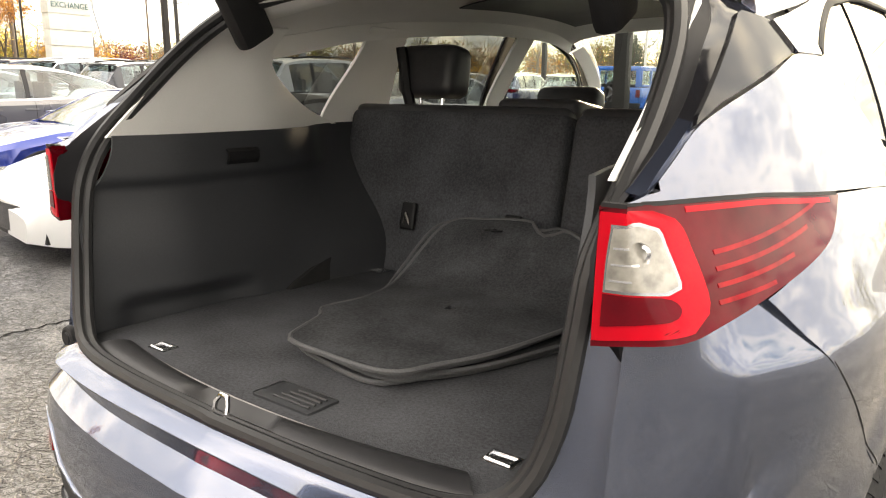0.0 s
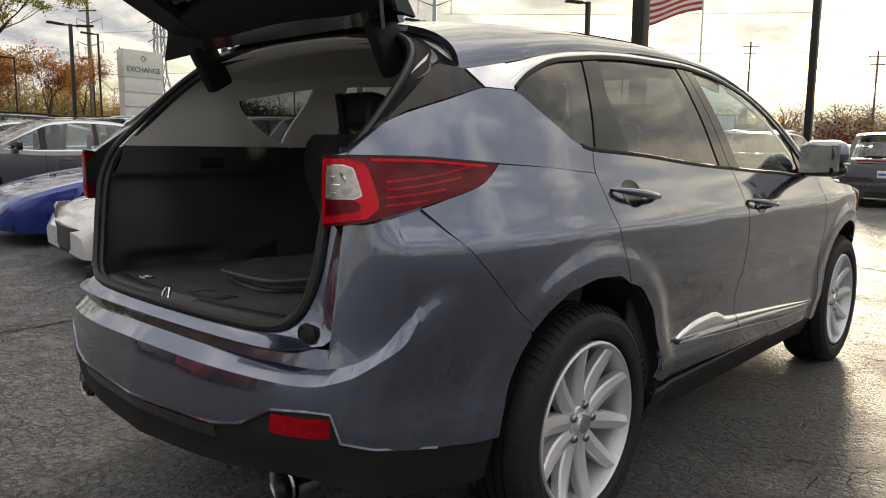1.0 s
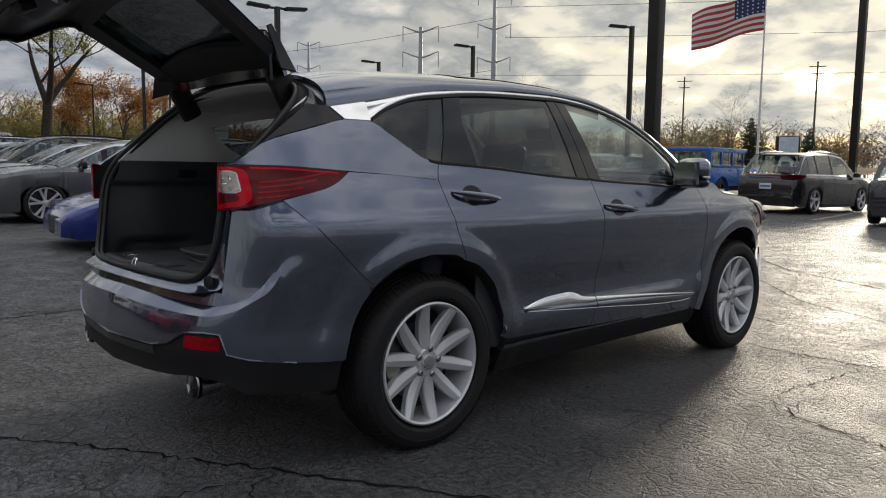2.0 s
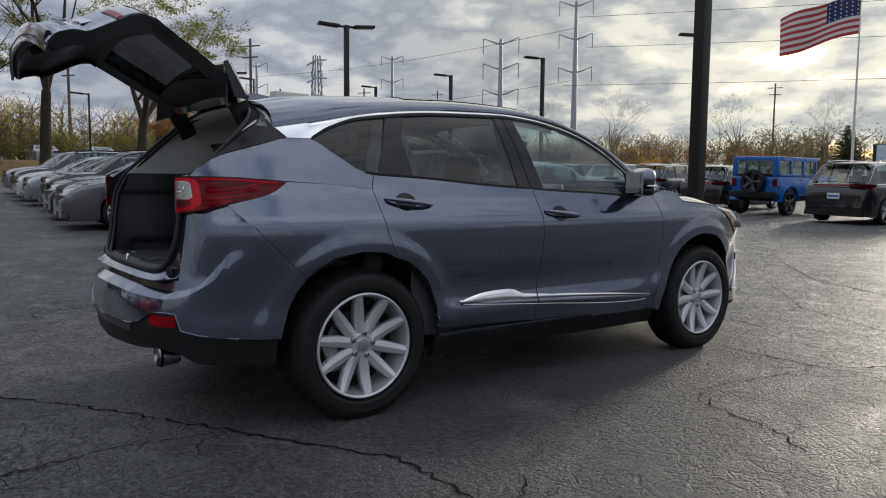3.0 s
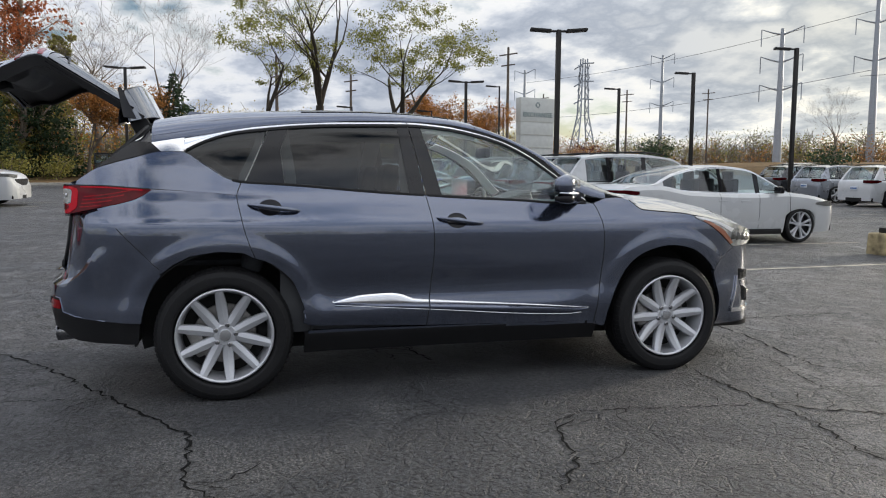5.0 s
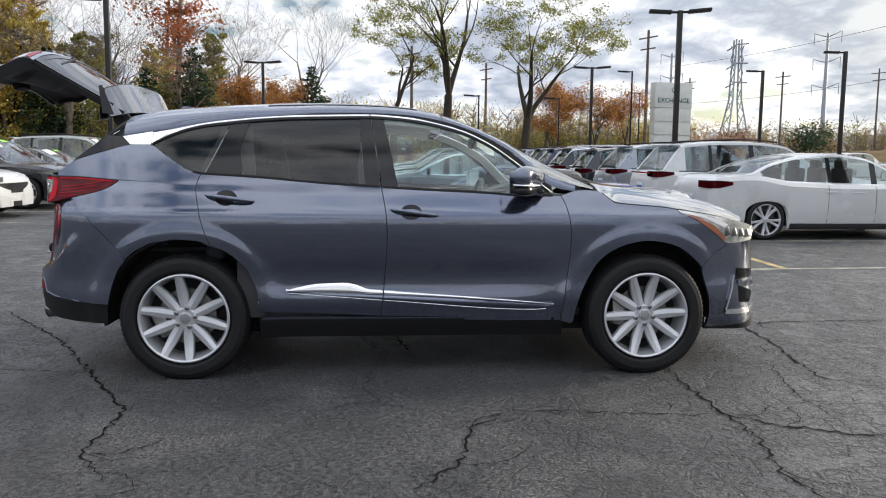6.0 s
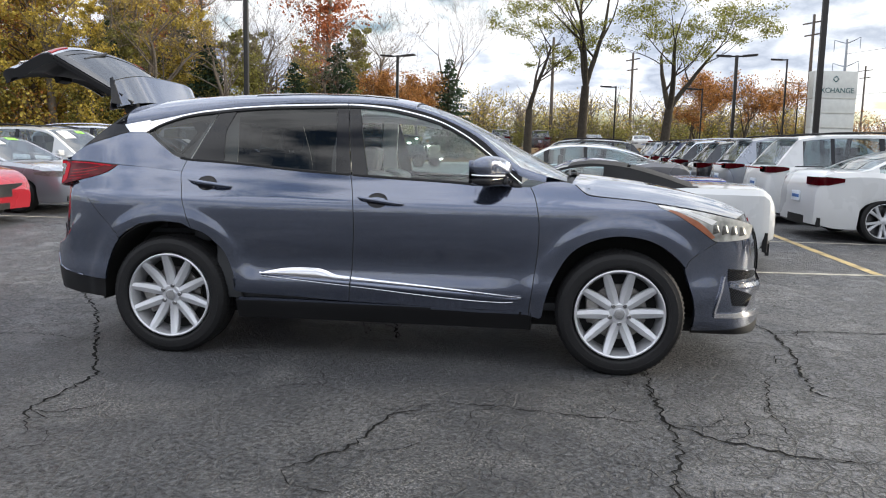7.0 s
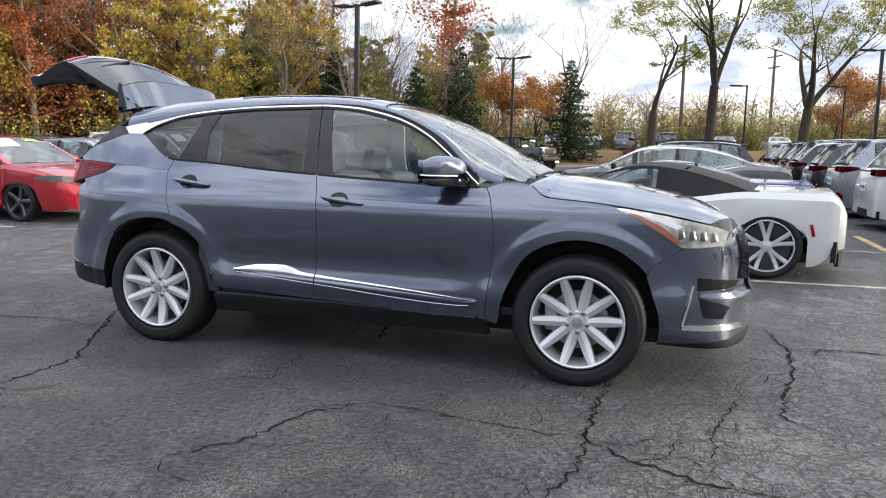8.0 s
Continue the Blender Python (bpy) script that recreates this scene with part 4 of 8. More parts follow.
# dark rods in the gaps between the panels, painting the seams' shade
GAPS = [[(S(y, z) - .0025, y, z) for y, z in line(c, 24)] for c in (Q_GAP, B_GAP[1:], F_GAP)]
GAPS.append([(tail(S_GAP(z) - .008, z)[0] - .001, tail(S_GAP(z) - .008, z)[1], z) for z in span(.735, 1.058, 20)])
GAPS.append([(S(y, z) - .002, y, z) for y, z in line([(2.468, 1.106), (2.531, 1.055), (2.598, 1.042), (2.837, 1.023), (2.935, 1.006)], 24)])
GAPS.append([(S(y, z) - .002, y, z) for y, z in line([(3.118, .645), (3.14, .695), (3.285, .790)], 12)])
for i_, g_ in enumerate(GAPS):
    for sgn in (1, -1):
        part("panel_gap", tube([(sgn * p[0], p[1], p[2]) for p in g_], .0022 if i_ == 3 else .0032, 6), M_UNDER, hero)
for ob in hero.children:
    if ob.name.split(".")[0] in ("quarter_window", "rear_door_window", "front_door_window", "windscreen"):
        ob.visible_shadow = False

# ---- tailgate, raised on its roof hinges ----
GATE = pose(0, -.36, 1.57) @ pose(0, 0, 0, -69) @ pose(0, .36, -1.57)
M_INNER = mat("black_tailgate_lining", (0.022, 0.022, 0.024), 0.5, 0, 0, 0.15, 200, 0.0004, 500)


def gate_part(name, bm, material, parent, label="", thick=0.0, angle=35):
    bmesh.ops.transform(bm, matrix=GATE, verts=bm.verts)
    return part(name, bm, material, parent, label, thick, angle)


G_Y = sm([(.735, -.905), (.76, -.945), (.80, -.962), (.86, -.955), (.90, -.935), (1.00, -.945), (1.10, -.955), (1.15, -.945), (1.185, -.915)])
G_W = sm([(.735, .555), (.80, .625), (.90, .655), (1.00, .662), (1.10, .655), (1.185, .650)])


def gate_pt(u, z, off=0.0):
    """u runs from -1 to 1 across the panel."""
    w = G_W(z)
    dish = .028 * step(.48, .40, abs(u)) * step(1.02, .98, z) * step(.83, .87, z)
    return (u * w, G_Y(z) + .105 * abs(u) ** 2.6 + dish - off, z)


gate = gate_part("tailgate", outward(grid([[gate_pt(u, z) for u in span(-1, 1, 40)] for z in span(.735, 1.185, 26)]), (0, 0, 1)), M_PAINT, hero, "raised steel-grey tailgate", 0.012)
# glass, its frame, and the lining inside
def win_pt(u, k, off=0.0):
    y, z = -.915 + .40 * k, 1.185 + .285 * k
    w = .650 - .085 * k
    return (u * w, y + .10 * u * u * (1 - .35 * k) + off * .5, z - off)


gate_part("rear_window", outward(grid([[win_pt(u * .86, .06 + .88 * k) for u in span(-1, 1, 20)] for k in span(0, 1, 10)]), (0, 0, 1)), M_TINT, gate, "dark rear window glass", 0.004)
for sgn in (1, -1):
    gate_part("window_pillar", outward(grid([[win_pt(sgn * (.86 + .14 * f), k, -.002) for f in span(0, 1, 4)] for k in span(0, 1, 10)]), (0, 0, 1)), M_GLOSSBLACK, gate, "", 0.03)
    gate_part("gate_lamp", outward(grid([[gate_pt(sgn * u, 1.03 + .13 * k + .02 * (u - .7), .004) for u in span(.70, .99, 10)] for k in span(0, 1, 6)]), (0, 0, 1)), M_LENS, gate, "clear and red inner tail lamp", 0.02)
    gate_part("gate_lamp_band", outward(grid([[gate_pt(sgn * u, 1.145 + .022 * k, .007) for u in span(.66, .99, 10)] for k in (0, .5, 1)]), (0, 0, 1)), M_RED, gate, "", 0.01)
    gate_part("gate_lamp_band", outward(grid([[gate_pt(sgn * u, 1.03 + .03 * k, .007) for u in span(.74, .99, 10)] for k in (0, .5, 1)]), (0, 0, 1)), M_RED, gate, "", 0.01)
gate_part("window_bottom", outward(grid([[win_pt(u, k * .07, -.003) for u in span(-1, 1, 16)] for k in (0, .5, 1)]), (0, 0, 1)), M_GLOSSBLACK, gate, "", 0.02)
gate_part("window_top", outward(grid([[win_pt(u, .93 + k * .10, -.003) for u in span(-1, 1, 16)] for k in (0, .5, 1)]), (0, 0, 1)), M_GLOSSBLACK, gate, "", 0.03)
gate_part("plate", box((.31, .008, .155), (0, -.938, .935), .003), M_WHITE, gate, "white number plate left blank")
gate_part("gate_lip", outward(grid([[gate_pt(u, .742 + .03 * k, .02 * k) for u in span(-.95, .95, 20)] for k in span(0, 1, 4)]), (0, 0, 1)), M_PAINT, gate, "", 0.02)


# lettering on the lower corner of the gate
def gate_text(body_, size, u, z, name):
    cu = bpy.data.curves.new(name, "FONT")
    cu.body, cu.size, cu.extrude, cu.align_x, cu.resolution_u = body_, size, .003, "CENTER", 2
    tmp = bpy.data.objects.new(name, cu)
    me = bpy.data.meshes.new_from_object(tmp)
    bm = bmesh.new()
    bm.from_mesh(me)
    bpy.data.objects.remove(tmp)
    c = V(gate_pt(u, z, .006))
    yaw = math.degrees(math.atan2(V(gate_pt(u + .03, z)).y - V(gate_pt(u - .03, z)).y, V(gate_pt(u + .03, z)).x - V(gate_pt(u - .03, z)).x))
    bmesh.ops.transform(bm, matrix=pose(c.x, c.y, c.z, 90, 0, yaw), verts=bm.verts)
    gate_part(name, bm, M_CHROME, gate, "chrome model lettering")


gate_text("SH-AWD", .042, .70, .845, "badge_letters")
for i, wch in enumerate((.055, .055, .055)):
    c = gate_pt(.63 + .09 * i, .935, .004)
    gate_part("model_badge", box((.046, .006, .042), c, .004, Euler((0, 0, .28))), M_CHROME, gate, "chrome model badge as plain bars")

# spoiler: a box wing over the window
def spoil(u, k, low):
    y = -.372 - .20 * k
    w = (.600 - .035 * k)
    a = abs(u)
    z = C_Z(y) - .005 - (.085 + .05 * (1 - k)) * a ** 5 + (0 if not low else -(.034 + .055 * (1 - k)))
    return (u * w, y + .03 * a ** 3 * k, z)


sp = [[spoil(u, k, False) for u in span(-1, 1, 30)] for k in span(0, 1, 8)]
gate_part("spoiler", merge(outward(grid(sp), (0, -.4, 1.2))), M_PAINT, gate, "", 0.014)
gate_part("spoiler_underside", outward(grid([[spoil(u, k, True) for u in span(-.97, .97, 30)] for k in span(0, .96, 8)]), (0, -.4, 1.9)), M_GLOSSBLACK, gate, "", 0.01)
gate_part("spoiler_edge", grid([[spoil(u, 1, False) for u in span(-1, 1, 30)], [spoil(u * .97, .96, True) for u in span(-1, 1, 30)]]), M_GLOSSBLACK, gate, "", 0.006)
for sgn in (1, -1):
    gate_part("spoiler_end", outward(grid([[(sgn * (.566 + .044 * (1 - k)), -.375 - .195 * k - .03 * f * (1 - k), C_Z(-.4) - .10 - .02 * f - .012 * k - .04 * f * (1 - k)) for k in span(0, 1, 8)] for f in span(0, 1, 4)]), (0, -.4, 1.3)), M_GLOSSBLACK, gate, "", 0.012)


# the lining: one shell with the window opening left free
def lin(u, z, d):
    if z < 1.185:
        p = gate_pt(u * .95, z)
        return (p[0], p[1] + d, p[2])
    k = (z - 1.185) / .285
    p = win_pt(u * .95, k)
    return (p[0], p[1] + d, p[2] - .01)


gate_part("gate_lining", outward(grid([[lin(u, z, .075 - .03 * abs(u) ** 4) for u in span(-1, 1, 24)] for z in span(.775, 1.205, 16)]), (0, -2, .9)), M_INNER, gate, "black plastic inner lining", 0.02)
for sgn in (1, -1):
    gate_part("lining_side", outward(grid([[lin(sgn * u, z, .06) for u in span(.80, 1, 6)] for z in span(1.18, 1.47, 10)]), (0, -2, .9)), M_INNER, gate, "", 0.03)
    gate_part("lining_edge", grid([[gate_pt(sgn * .985, z, -.004) for z in span(.76, 1.185, 14)], [lin(sgn * 1.0, z, .07) for z in span(.775, 1.185, 14)]]), M_INNER, gate, "", 0.012)
    gate_part("lining_edge", grid([[win_pt(sgn * .99, k, .004) for k in span(0, 1, 8)], [lin(sgn * 1.0, 1.185 + .285 * k, .06) for k in span(0, 1, 8)]]), M_INNER, gate, "", 0.012)
gate_part("lining_header", outward(grid([[lin(u, z, .055) for u in span(-1, 1, 20)] for z in span(1.41, 1.50, 4)]), (0, -2, .9)), M_INNER, gate, "", 0.03)
gate_part("lining_bottom", grid([[gate_pt(u, .755, -.004) for u in span(-.97, .97, 24)], [lin(u, .775, .07) for u in span(-.97, .97, 24)]]), M_INNER, gate, "", 0.012)
gate_part("gate_latch", box((.13, .05, .06), (0, -.865, .80), .012), M_BLACK, gate, "black latch cover")
gate_part("wiper_arm", tube([(0, -.925, 1.185), (.04, -.90, 1.21), (.40, -.80, 1.235)], .009, 6), M_BLACK, gate)
for sgn in (1, -1):
    a = GATE @ V((sgn * .565, -.56, 1.40))
    b = V((sgn * .600, -.44, 1.425))
    part("gate_hinge_arm", box((.05, .10, .17), (sgn * .475, -.43, 1.49), .02, Euler((.5, 0, 0))), M_BLACK, hero, "black hinge cover")

# ---- the opening: jamb, weather strip, threshold ----
IN_ = [(0, -.892, .748), (.3, -.882, .748), (.50, -.858, .752), (.582, -.832, .790), (.620, -.808, .88), (.635, -.790, 1.00), (.642, -.770, 1.10), (.655, -.715, 1.19), (.652, -.615, 1.29), (.632, -.515, 1.39), (.585, -.440, 1.465), (.48, -.400, 1.515), (.25, -.378, 1.540), (0, -.372, 1.548)]
OUT_ = [(0, -.934, .712), (.33, -.928, .712), (.55, -.905, .712), (.612, -.884, .718)] + [tail(S_IN, z) for z in (.735, .80, .90, 1.00)] + [(.664, -.822, 1.06), (.662, -.818, 1.14), (.674, -.768, 1.19), (.684, -.640, 1.275), (.670, -.535, 1.36), (.644, -.435, 1.43), (.575, -.395, 1.50), (.28, -.376, 1.570), (0, -.372, 1.578)]
A, B = line(IN_, 60), line(OUT_, 60)
rows = []
for f in (0, .25, .5, .75, 1):
    rows.append([tuple(a[i] * (1 - f) + b[i] * f + ((.006 * math.sin(f * math.pi)) if i == 1 else 0) for i in range(3)) for a, b in zip(A, B)])
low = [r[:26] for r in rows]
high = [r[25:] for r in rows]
# lower jamb in the body colour, upper jamb in matte near-black
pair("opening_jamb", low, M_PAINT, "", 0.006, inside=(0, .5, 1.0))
pair("opening_jamb", high, mat("matte_black_jamb", (0.010, 0.010, 0.012), 0.6, 0.0, 0.0, 0.1, spec=.25), "matte black upper jamb", 0.006, inside=(0, .5, 1.0))
edge_g = [(S(y, z) - .010, y + .004, z) for y, z in line([(-.768, 1.186), (-.748, 1.206), (-.60, 1.312), (-.464, 1.420), (-.374, 1.416)], 24, False)]
edge_j = line(OUT_[10:15], 24)
ret = [[tuple(p[i] * (1 - f) + q[i] * f for i in range(3)) for p, q in zip(edge_g, edge_j)] for f in span(0, 1, 3)]
pair("quarter_return", [r[:8] for r in ret], M_PAINT, "", 0.006, inside=(0, .5, 1.0))
pair("garnish_return", [r[7:] for r in ret], M_GLOSSBLACK, "", 0.006, inside=(0, .5, 1.0))
full = [V(p) + V((0, -.006, 0)) for p in line(IN_, 70)]
loop = full + [V((-p.x, p.y, p.z)) for p in full[-2:0:-1]]
part("weather_strip", tube(loop, .013, 8, closed=True), M_SEAL, hero, "black rubber weather strip")
loop2 = [V((p.x * .972, p.y + .014, .748 + (p.z - .748) * .985)) for p in loop]
part("weather_strip", tube(loop2, .011, 8, closed=True), M_SEAL, hero, "black rubber weather strip")

M_SILL = mat("ribbed_sill_plastic", (0.020, 0.020, 0.022), 0.42, 0, 0, 0.12, 200, 0.0004, 500)
part("threshold", outward(grid([[(x * (1 - .03 * i), y + .05 * (x / .52) ** 2, z - (.024 * step(.15, .09, abs(x)) if 0 < i < 4 else 0)) for x in span(-.525, .525, 60)] for i, (y, z) in enumerate(((-.890, .742), (-.882, .756), (-.872, .763), (-.852, .765), (-.836, .761), (-.826, .744)))]), (0, -.8, .2)), M_SILL, hero, "ribbed black threshold trim", 0.01, 80)
part("threshold_strip", tube([(x, -.823 + .05 * (x / .52) ** 2, .752) for x in span(-.45, .45, 24)], .0022, 6), M_STEEL, hero, "thin bright edge strip")
part("latch_striker", tube([(-.018, -.886, .742), (-.017, -.878, .772), (-.009, -.872, .784), (.009, -.872, .784), (.017, -.878, .772), (.018, -.886, .742)], .0045, 8), M_CHROME, hero, "bright steel latch loop")
part("cargo_floor", box((1.20, .95, .03), (0, -.356, .735), .006), M_CARPET, hero, "charcoal carpeted cargo floor")
for x, y in ((-.39, -.752), (.472, -.708), (-.50, .06)):
    part("tie_hook", merge(tube([(x - .022, y - .014, .753), (x + .022, y - .014, .753), (x + .024, y + .014, .753), (x - .024, y + .014, .753)], .0035, 6, closed=True), box((.058, .042, .004), (x, y, .7505), .001)), M_BRIGHT, hero, "bright tie-down loop")
tray = part("floor_latch", box((.155, .078, .006), (.045, -.752, .752), .006), M_PANEL, hero, "black floor latch plate")
for k in range(4):
    part("latch_rib", tube([(.012 + .014 * k * .5, -.774 + .014 * k, .756), (.108, -.774 + .014 * k, .756)], .0028, 6), M_SILL, tray)


# ---- cargo sides ----
def trim_x(y, z):
    """Half the width of the boot between its side trims: a pocket low down, a proud band above, a wheel housing by the seat."""
    w = .560 + .02 * step(.90, 1.08, z) + .050 * step(-.52, -.80, y)
    w -= .020 * step(1.075, 1.10, z) * step(.04, -.10, y)
    f = step(-.30, .20, y)
    w += f * (-.055 * step(1.02, .78, z) + .19 * step(.82, 1.22, z))
    w += .045 * step(-.76, -.66, y) * step(-.32, -.46, y) * step(.83, .775, z)
    return w


for sgn in (1, -1):
    def tp(rows, name, material, label="", thick=.01, par=hero):
        bm = outward(grid([[(sgn * p[0], p[1], p[2]) for p in r] for r in rows]), (sgn * 3, 0, 1))
        return part(name, bm, material, par, label, thick)
    ct = tp([[(trim_x(y, z), y, z) for y in span(-.80 + .085 * step(.98, 1.19, z), .25, 50)] for z in span(.735, 1.200, 48)], "cargo_trim", M_PANEL, "charcoal moulded cargo side trim")
    tp([[(trim_x(y, z) - .006 - .012 * math.sin(math.pi * k), y, z) for y in span(-.44, -.345, 8)] for k, z in ((0, 1.118), (.3, 1.130), (.7, 1.150), (1, 1.158))], "cup_pull", M_BLACK, "", .006, ct)
    W = lambda y, z: S(y, z) - .075
    tp(coons([(-.715, 1.195), (-.30, 1.195), (-.04, 1.195), (.14, 1.197)], [(-.40, 1.462), (-.32, 1.464), (-.24, 1.466), (-.16, 1.470)], [(-.715, 1.195), (-.61, 1.292), (-.505, 1.39), (-.40, 1.462)], [(.14, 1.197), (-.06, 1.262), (-.205, 1.365), (-.16, 1.470)], 26, 14, lambda y, z: (min(W(y, z), .640 + .02 * y + .12 * step(-.30, .20, y)), y, z)), "pillar_trim", M_GREIGEP, "light grey rear pillar trim")
    tp([[(S(y, z) - .058, y, z) for y in span(.085 + .10 * step(1.19, 1.47, z), .40 - .03 * step(1.2, 1.5, z), 8)] for z in span(.98, 1.50, 16)], "pillar_trim", M_GREIGEP, "light grey pillar trim")
    tp([[(top(y, .03 + .10 * k, .04)[0], y, top(y, .03 + .10 * k, .04)[2] - .03 * (1 - k)) for y in span(-.38, 1.5, 30)] for k in span(0, 1, 4)], "rail_trim", M_GREIGEP)
    tp([[(S(y, z) - .06, y + .02 * math.sin(z * 9), z) for y in span(1.02, 1.14, 5)] for z in span(.50, 1.53, 12)], "centre_pillar_trim", M_GREIGEP, "light grey pillar trim")
    tp([[(S(y, z) - .055 - .02 * math.sin((z - .4) * 4), y, z) for y in span(.30, 2.16, 24)] for z in span(.36, 1.09, 8)], "door_lining", M_PANEL, "dark door lining")
    tp([[(S(y, E_Z(y) - .05) - .05 - .03 * k, y + .05 * k, E_Z(y) - .045 + .03 * k) for y in span(1.55, 2.15, 12)] for k in (0, .5, 1)], "screen_pillar_trim", M_GREIGEP)
    part("belt", tube([(sgn * .575, .26, 1.44), (sgn * .56, .27, 1.30), (sgn * .54, .29, 1.19)], .018, 6), M_BLACK, hero, "black seat belt")
HEAD_YS = span(-.37, 1.52, 30)
part("headliner", outward(grid(both(lambda y, k: top(y, .10 + .90 * k, .035), span(0, 1, 14), HEAD_YS)), (0, .6, 3)), M_GREIGE, hero, "light grey headliner", 0.006)
part("headliner_edge", outward(grid(both(lambda y, k: (.50 * (1 - k) ** .8, -.40 + (y + .40), 1.500 + .035 * math.sin(k * math.pi / 2) - .02 * math.sin((y + .40) * 22)), span(0, 1, 14), span(-.40, -.27, 6))), (0, .6, 3)), M_GREIGEP, hero, "", 0.01)
part("sun_blind", outward(grid(both(lambda y, k: top(y, .45 + .55 * k, .045), span(0, 1, 10), span(.50, 1.30, 10))), (0, .6, 3)), M_BLACK, hero, "dark sunroof opening", 0.004)
part("cabin_lamp", box((.12, .07, .018), (.02, .10, 1.575), .006), M_GREIGEP, hero)
part("cabin_lamp", box((.13, .10, .02), (.30, .32, 1.545), .008), M_GREIGEP, hero)
part("cabin_floor", box((1.5, 2.5, .05), (0, 1.25, .36), .01), M_PANEL, hero)


# ---- seats ----
def cushion(size, at, lean, bevel=.045, seg=4):
    bm = box(size, (0, 0, 0), bevel, None, seg)
    bmesh.ops.transform(bm, matrix=pose(*at, lean), verts=bm.verts)
    return bm


bench = part("rear_seat", cushion((1.12, .48, .16), (0, .55, .66), 4), M_LEATHER, hero, "black leather rear bench")
for x0, x1 in ((-.76, .066), (.078, .76)):
    part("seat_back", cushion((x1 - x0, .12, .56), ((x0 + x1) / 2, .205, .965), -13, .04), M_CARPET, bench, "carpet-backed seat back")
    part("seat_piping", tube([(x0 + .03, .240, 1.212), ((x0 + x1) / 2, .238, 1.230), (x1 - .03, .240, 1.212)], .006, 6), M_LEATHER, bench)
    part("seat_roll", cushion((x1 - x0 - .02, .17, .07), ((x0 + x1) / 2, .30, 1.213), -13, .03), M_LEATHER, bench)
part("seat_roll", cushion((.27, .20, .07), (-.075, .36, 1.238), -8, .03), M_LEATHER, bench)
for x in (-.50, .44):
    hr = part("headrest", cushion((.235, .12, .165), (x, .335, 1.362), -8, .045), M_LEATHER, bench, "black leather headrest on steel posts")
    for d in (-.045, .045):
        part("headrest_post", tube([(x + d, .315, 1.20), (x + d, .325, 1.30)], .007, 8), M_CHROME, hr)
for x in (-.43, -.05, .42):
    part("anchor_pocket", cushion((.055, .016, .085), (x, .122, .925), -13, .008), M_BLACK, bench)
    part("anchor_hook", tube([(x - .012, .112, .900), (x, .108, .935), (x + .012, .112, .900)], .004, 6), M_STEEL, bench)
for x in (-.37, .37):
    st = part("front_seat", cushion((.50, .52, .16), (x, 1.42, .62), 6), M_LEATHER, hero, "black leather front seat")
    part("backrest", cushion((.48, .14, .60), (x, 1.12, .86), -18), M_LEATHER, st)
    part("headrest", cushion((.27, .11, .18), (x, 1.01, 1.23), -12, .05), M_LEATHER, st)
part("dashboard", merge(cushion((1.40, .42, .22), (0, 2.14, .98), 0, .08), cushion((.36, .25, .13), (.02, 1.98, 1.06), 20, .03)), M_PANEL, hero, "black dashboard")
part("steering_wheel", tube([(-.37 + .18 * math.cos(a), 1.84 + .055 * math.sin(a), .99 + .17 * math.sin(a)) for a in span(0, 2 * math.pi, 28)[:-1]], .016, 8, closed=True), M_LEATHER, hero, "black steering wheel")
part("interior_mirror", box((.24, .04, .075), (0, 1.78, 1.42), .02), M_BLACK, hero)

# ---- the stack of floor mats lying in the boot ----
M_MAT = mat("charcoal_loop_pile_mat", (0.052, 0.054, 0.058), 0.95, 0, 0, 0.45, 180, 0.0028, 360, coarse=9, spec=0.15)
M_BIND = mat("grey_mat_binding", (0.085, 0.086, 0.09), 0.8, 0, 0, 0.2, 300, 0.001, 500)
OUTLINE = [(-.07, -.635), (.155, -.635), (.215, -.545), (.27, -.40), (.30, -.12), (.27, .02), (.15, .085), (.10, .06), (.055, .075), (.02, .105), (-.13, .115), (-.235, .10), (-.29, -.06), (-.245, -.20), (-.225, -.30), (-.235, -.42), (-.19, -.47), (-.16, -.55), (-.13, -.615)]


def mat_z(x, y):
    return .757 + .155 * step(-.14, .12, y) ** 1.3 + .012 * math.sin(x * 9 + 1) * step(-.5, 0, y)


def floor_mat(m, lift, label):
    ob = thing("floor_mat", label, "floor mat", group="floor mats in the boot")
    edge = line(OUTLINE + OUTLINE[:1], 90)[:-1]
    cx, cy = 0.02, -.25
    rows = []
    for f in span(.04, 1, 10):
        ring = []
        for x, y in edge:
            px, py = cx + (x - cx) * f, cy + (y - cy) * f
            q = m @ V((px, py, 0))
            ring.append((q.x, q.y, mat_z(q.x, q.y) + lift))
        rows.append(ring)
    bm = grid(rows, close=True)
    part("mat_body", outward(bm, (0, -.25, .2)), M_MAT, ob, "", .009)
    part("binding", tube([(p[0], p[1], p[2] - .003) for p in rows[-1]], .006, 6, closed=True), M_BIND, ob, "stitched grey edge binding")
    q = m @ V((-.06, .06, 0))
    part("eyelet", lathe([(0, .006), (0, .018), (.004, .018), (.005, .012), (.002, .006)], 16, "Z", (q.x, q.y, mat_z(q.x, q.y) + lift)), M_BLACK, ob, "black fixing eyelet")
    return ob


floor_mat(pose(0, 0, 0), .040, "charcoal carpet car mat with grey binding, top of the stack")
floor_mat(pose(-.03, .02, 0, 0, 0, 3), .028, "charcoal carpet car mat lying under another mat")
floor_mat(pose(.045, .01, 0, 0, 0, -5) @ Matrix.Scale(.96, 4), .016, "charcoal carpet car mat lying under another mat")
floor_mat(pose(.055, -.01, 0, 0, 0, -9) @ Matrix.Scale(.94, 4), .004, "charcoal carpet car mat at the bottom of the stack")

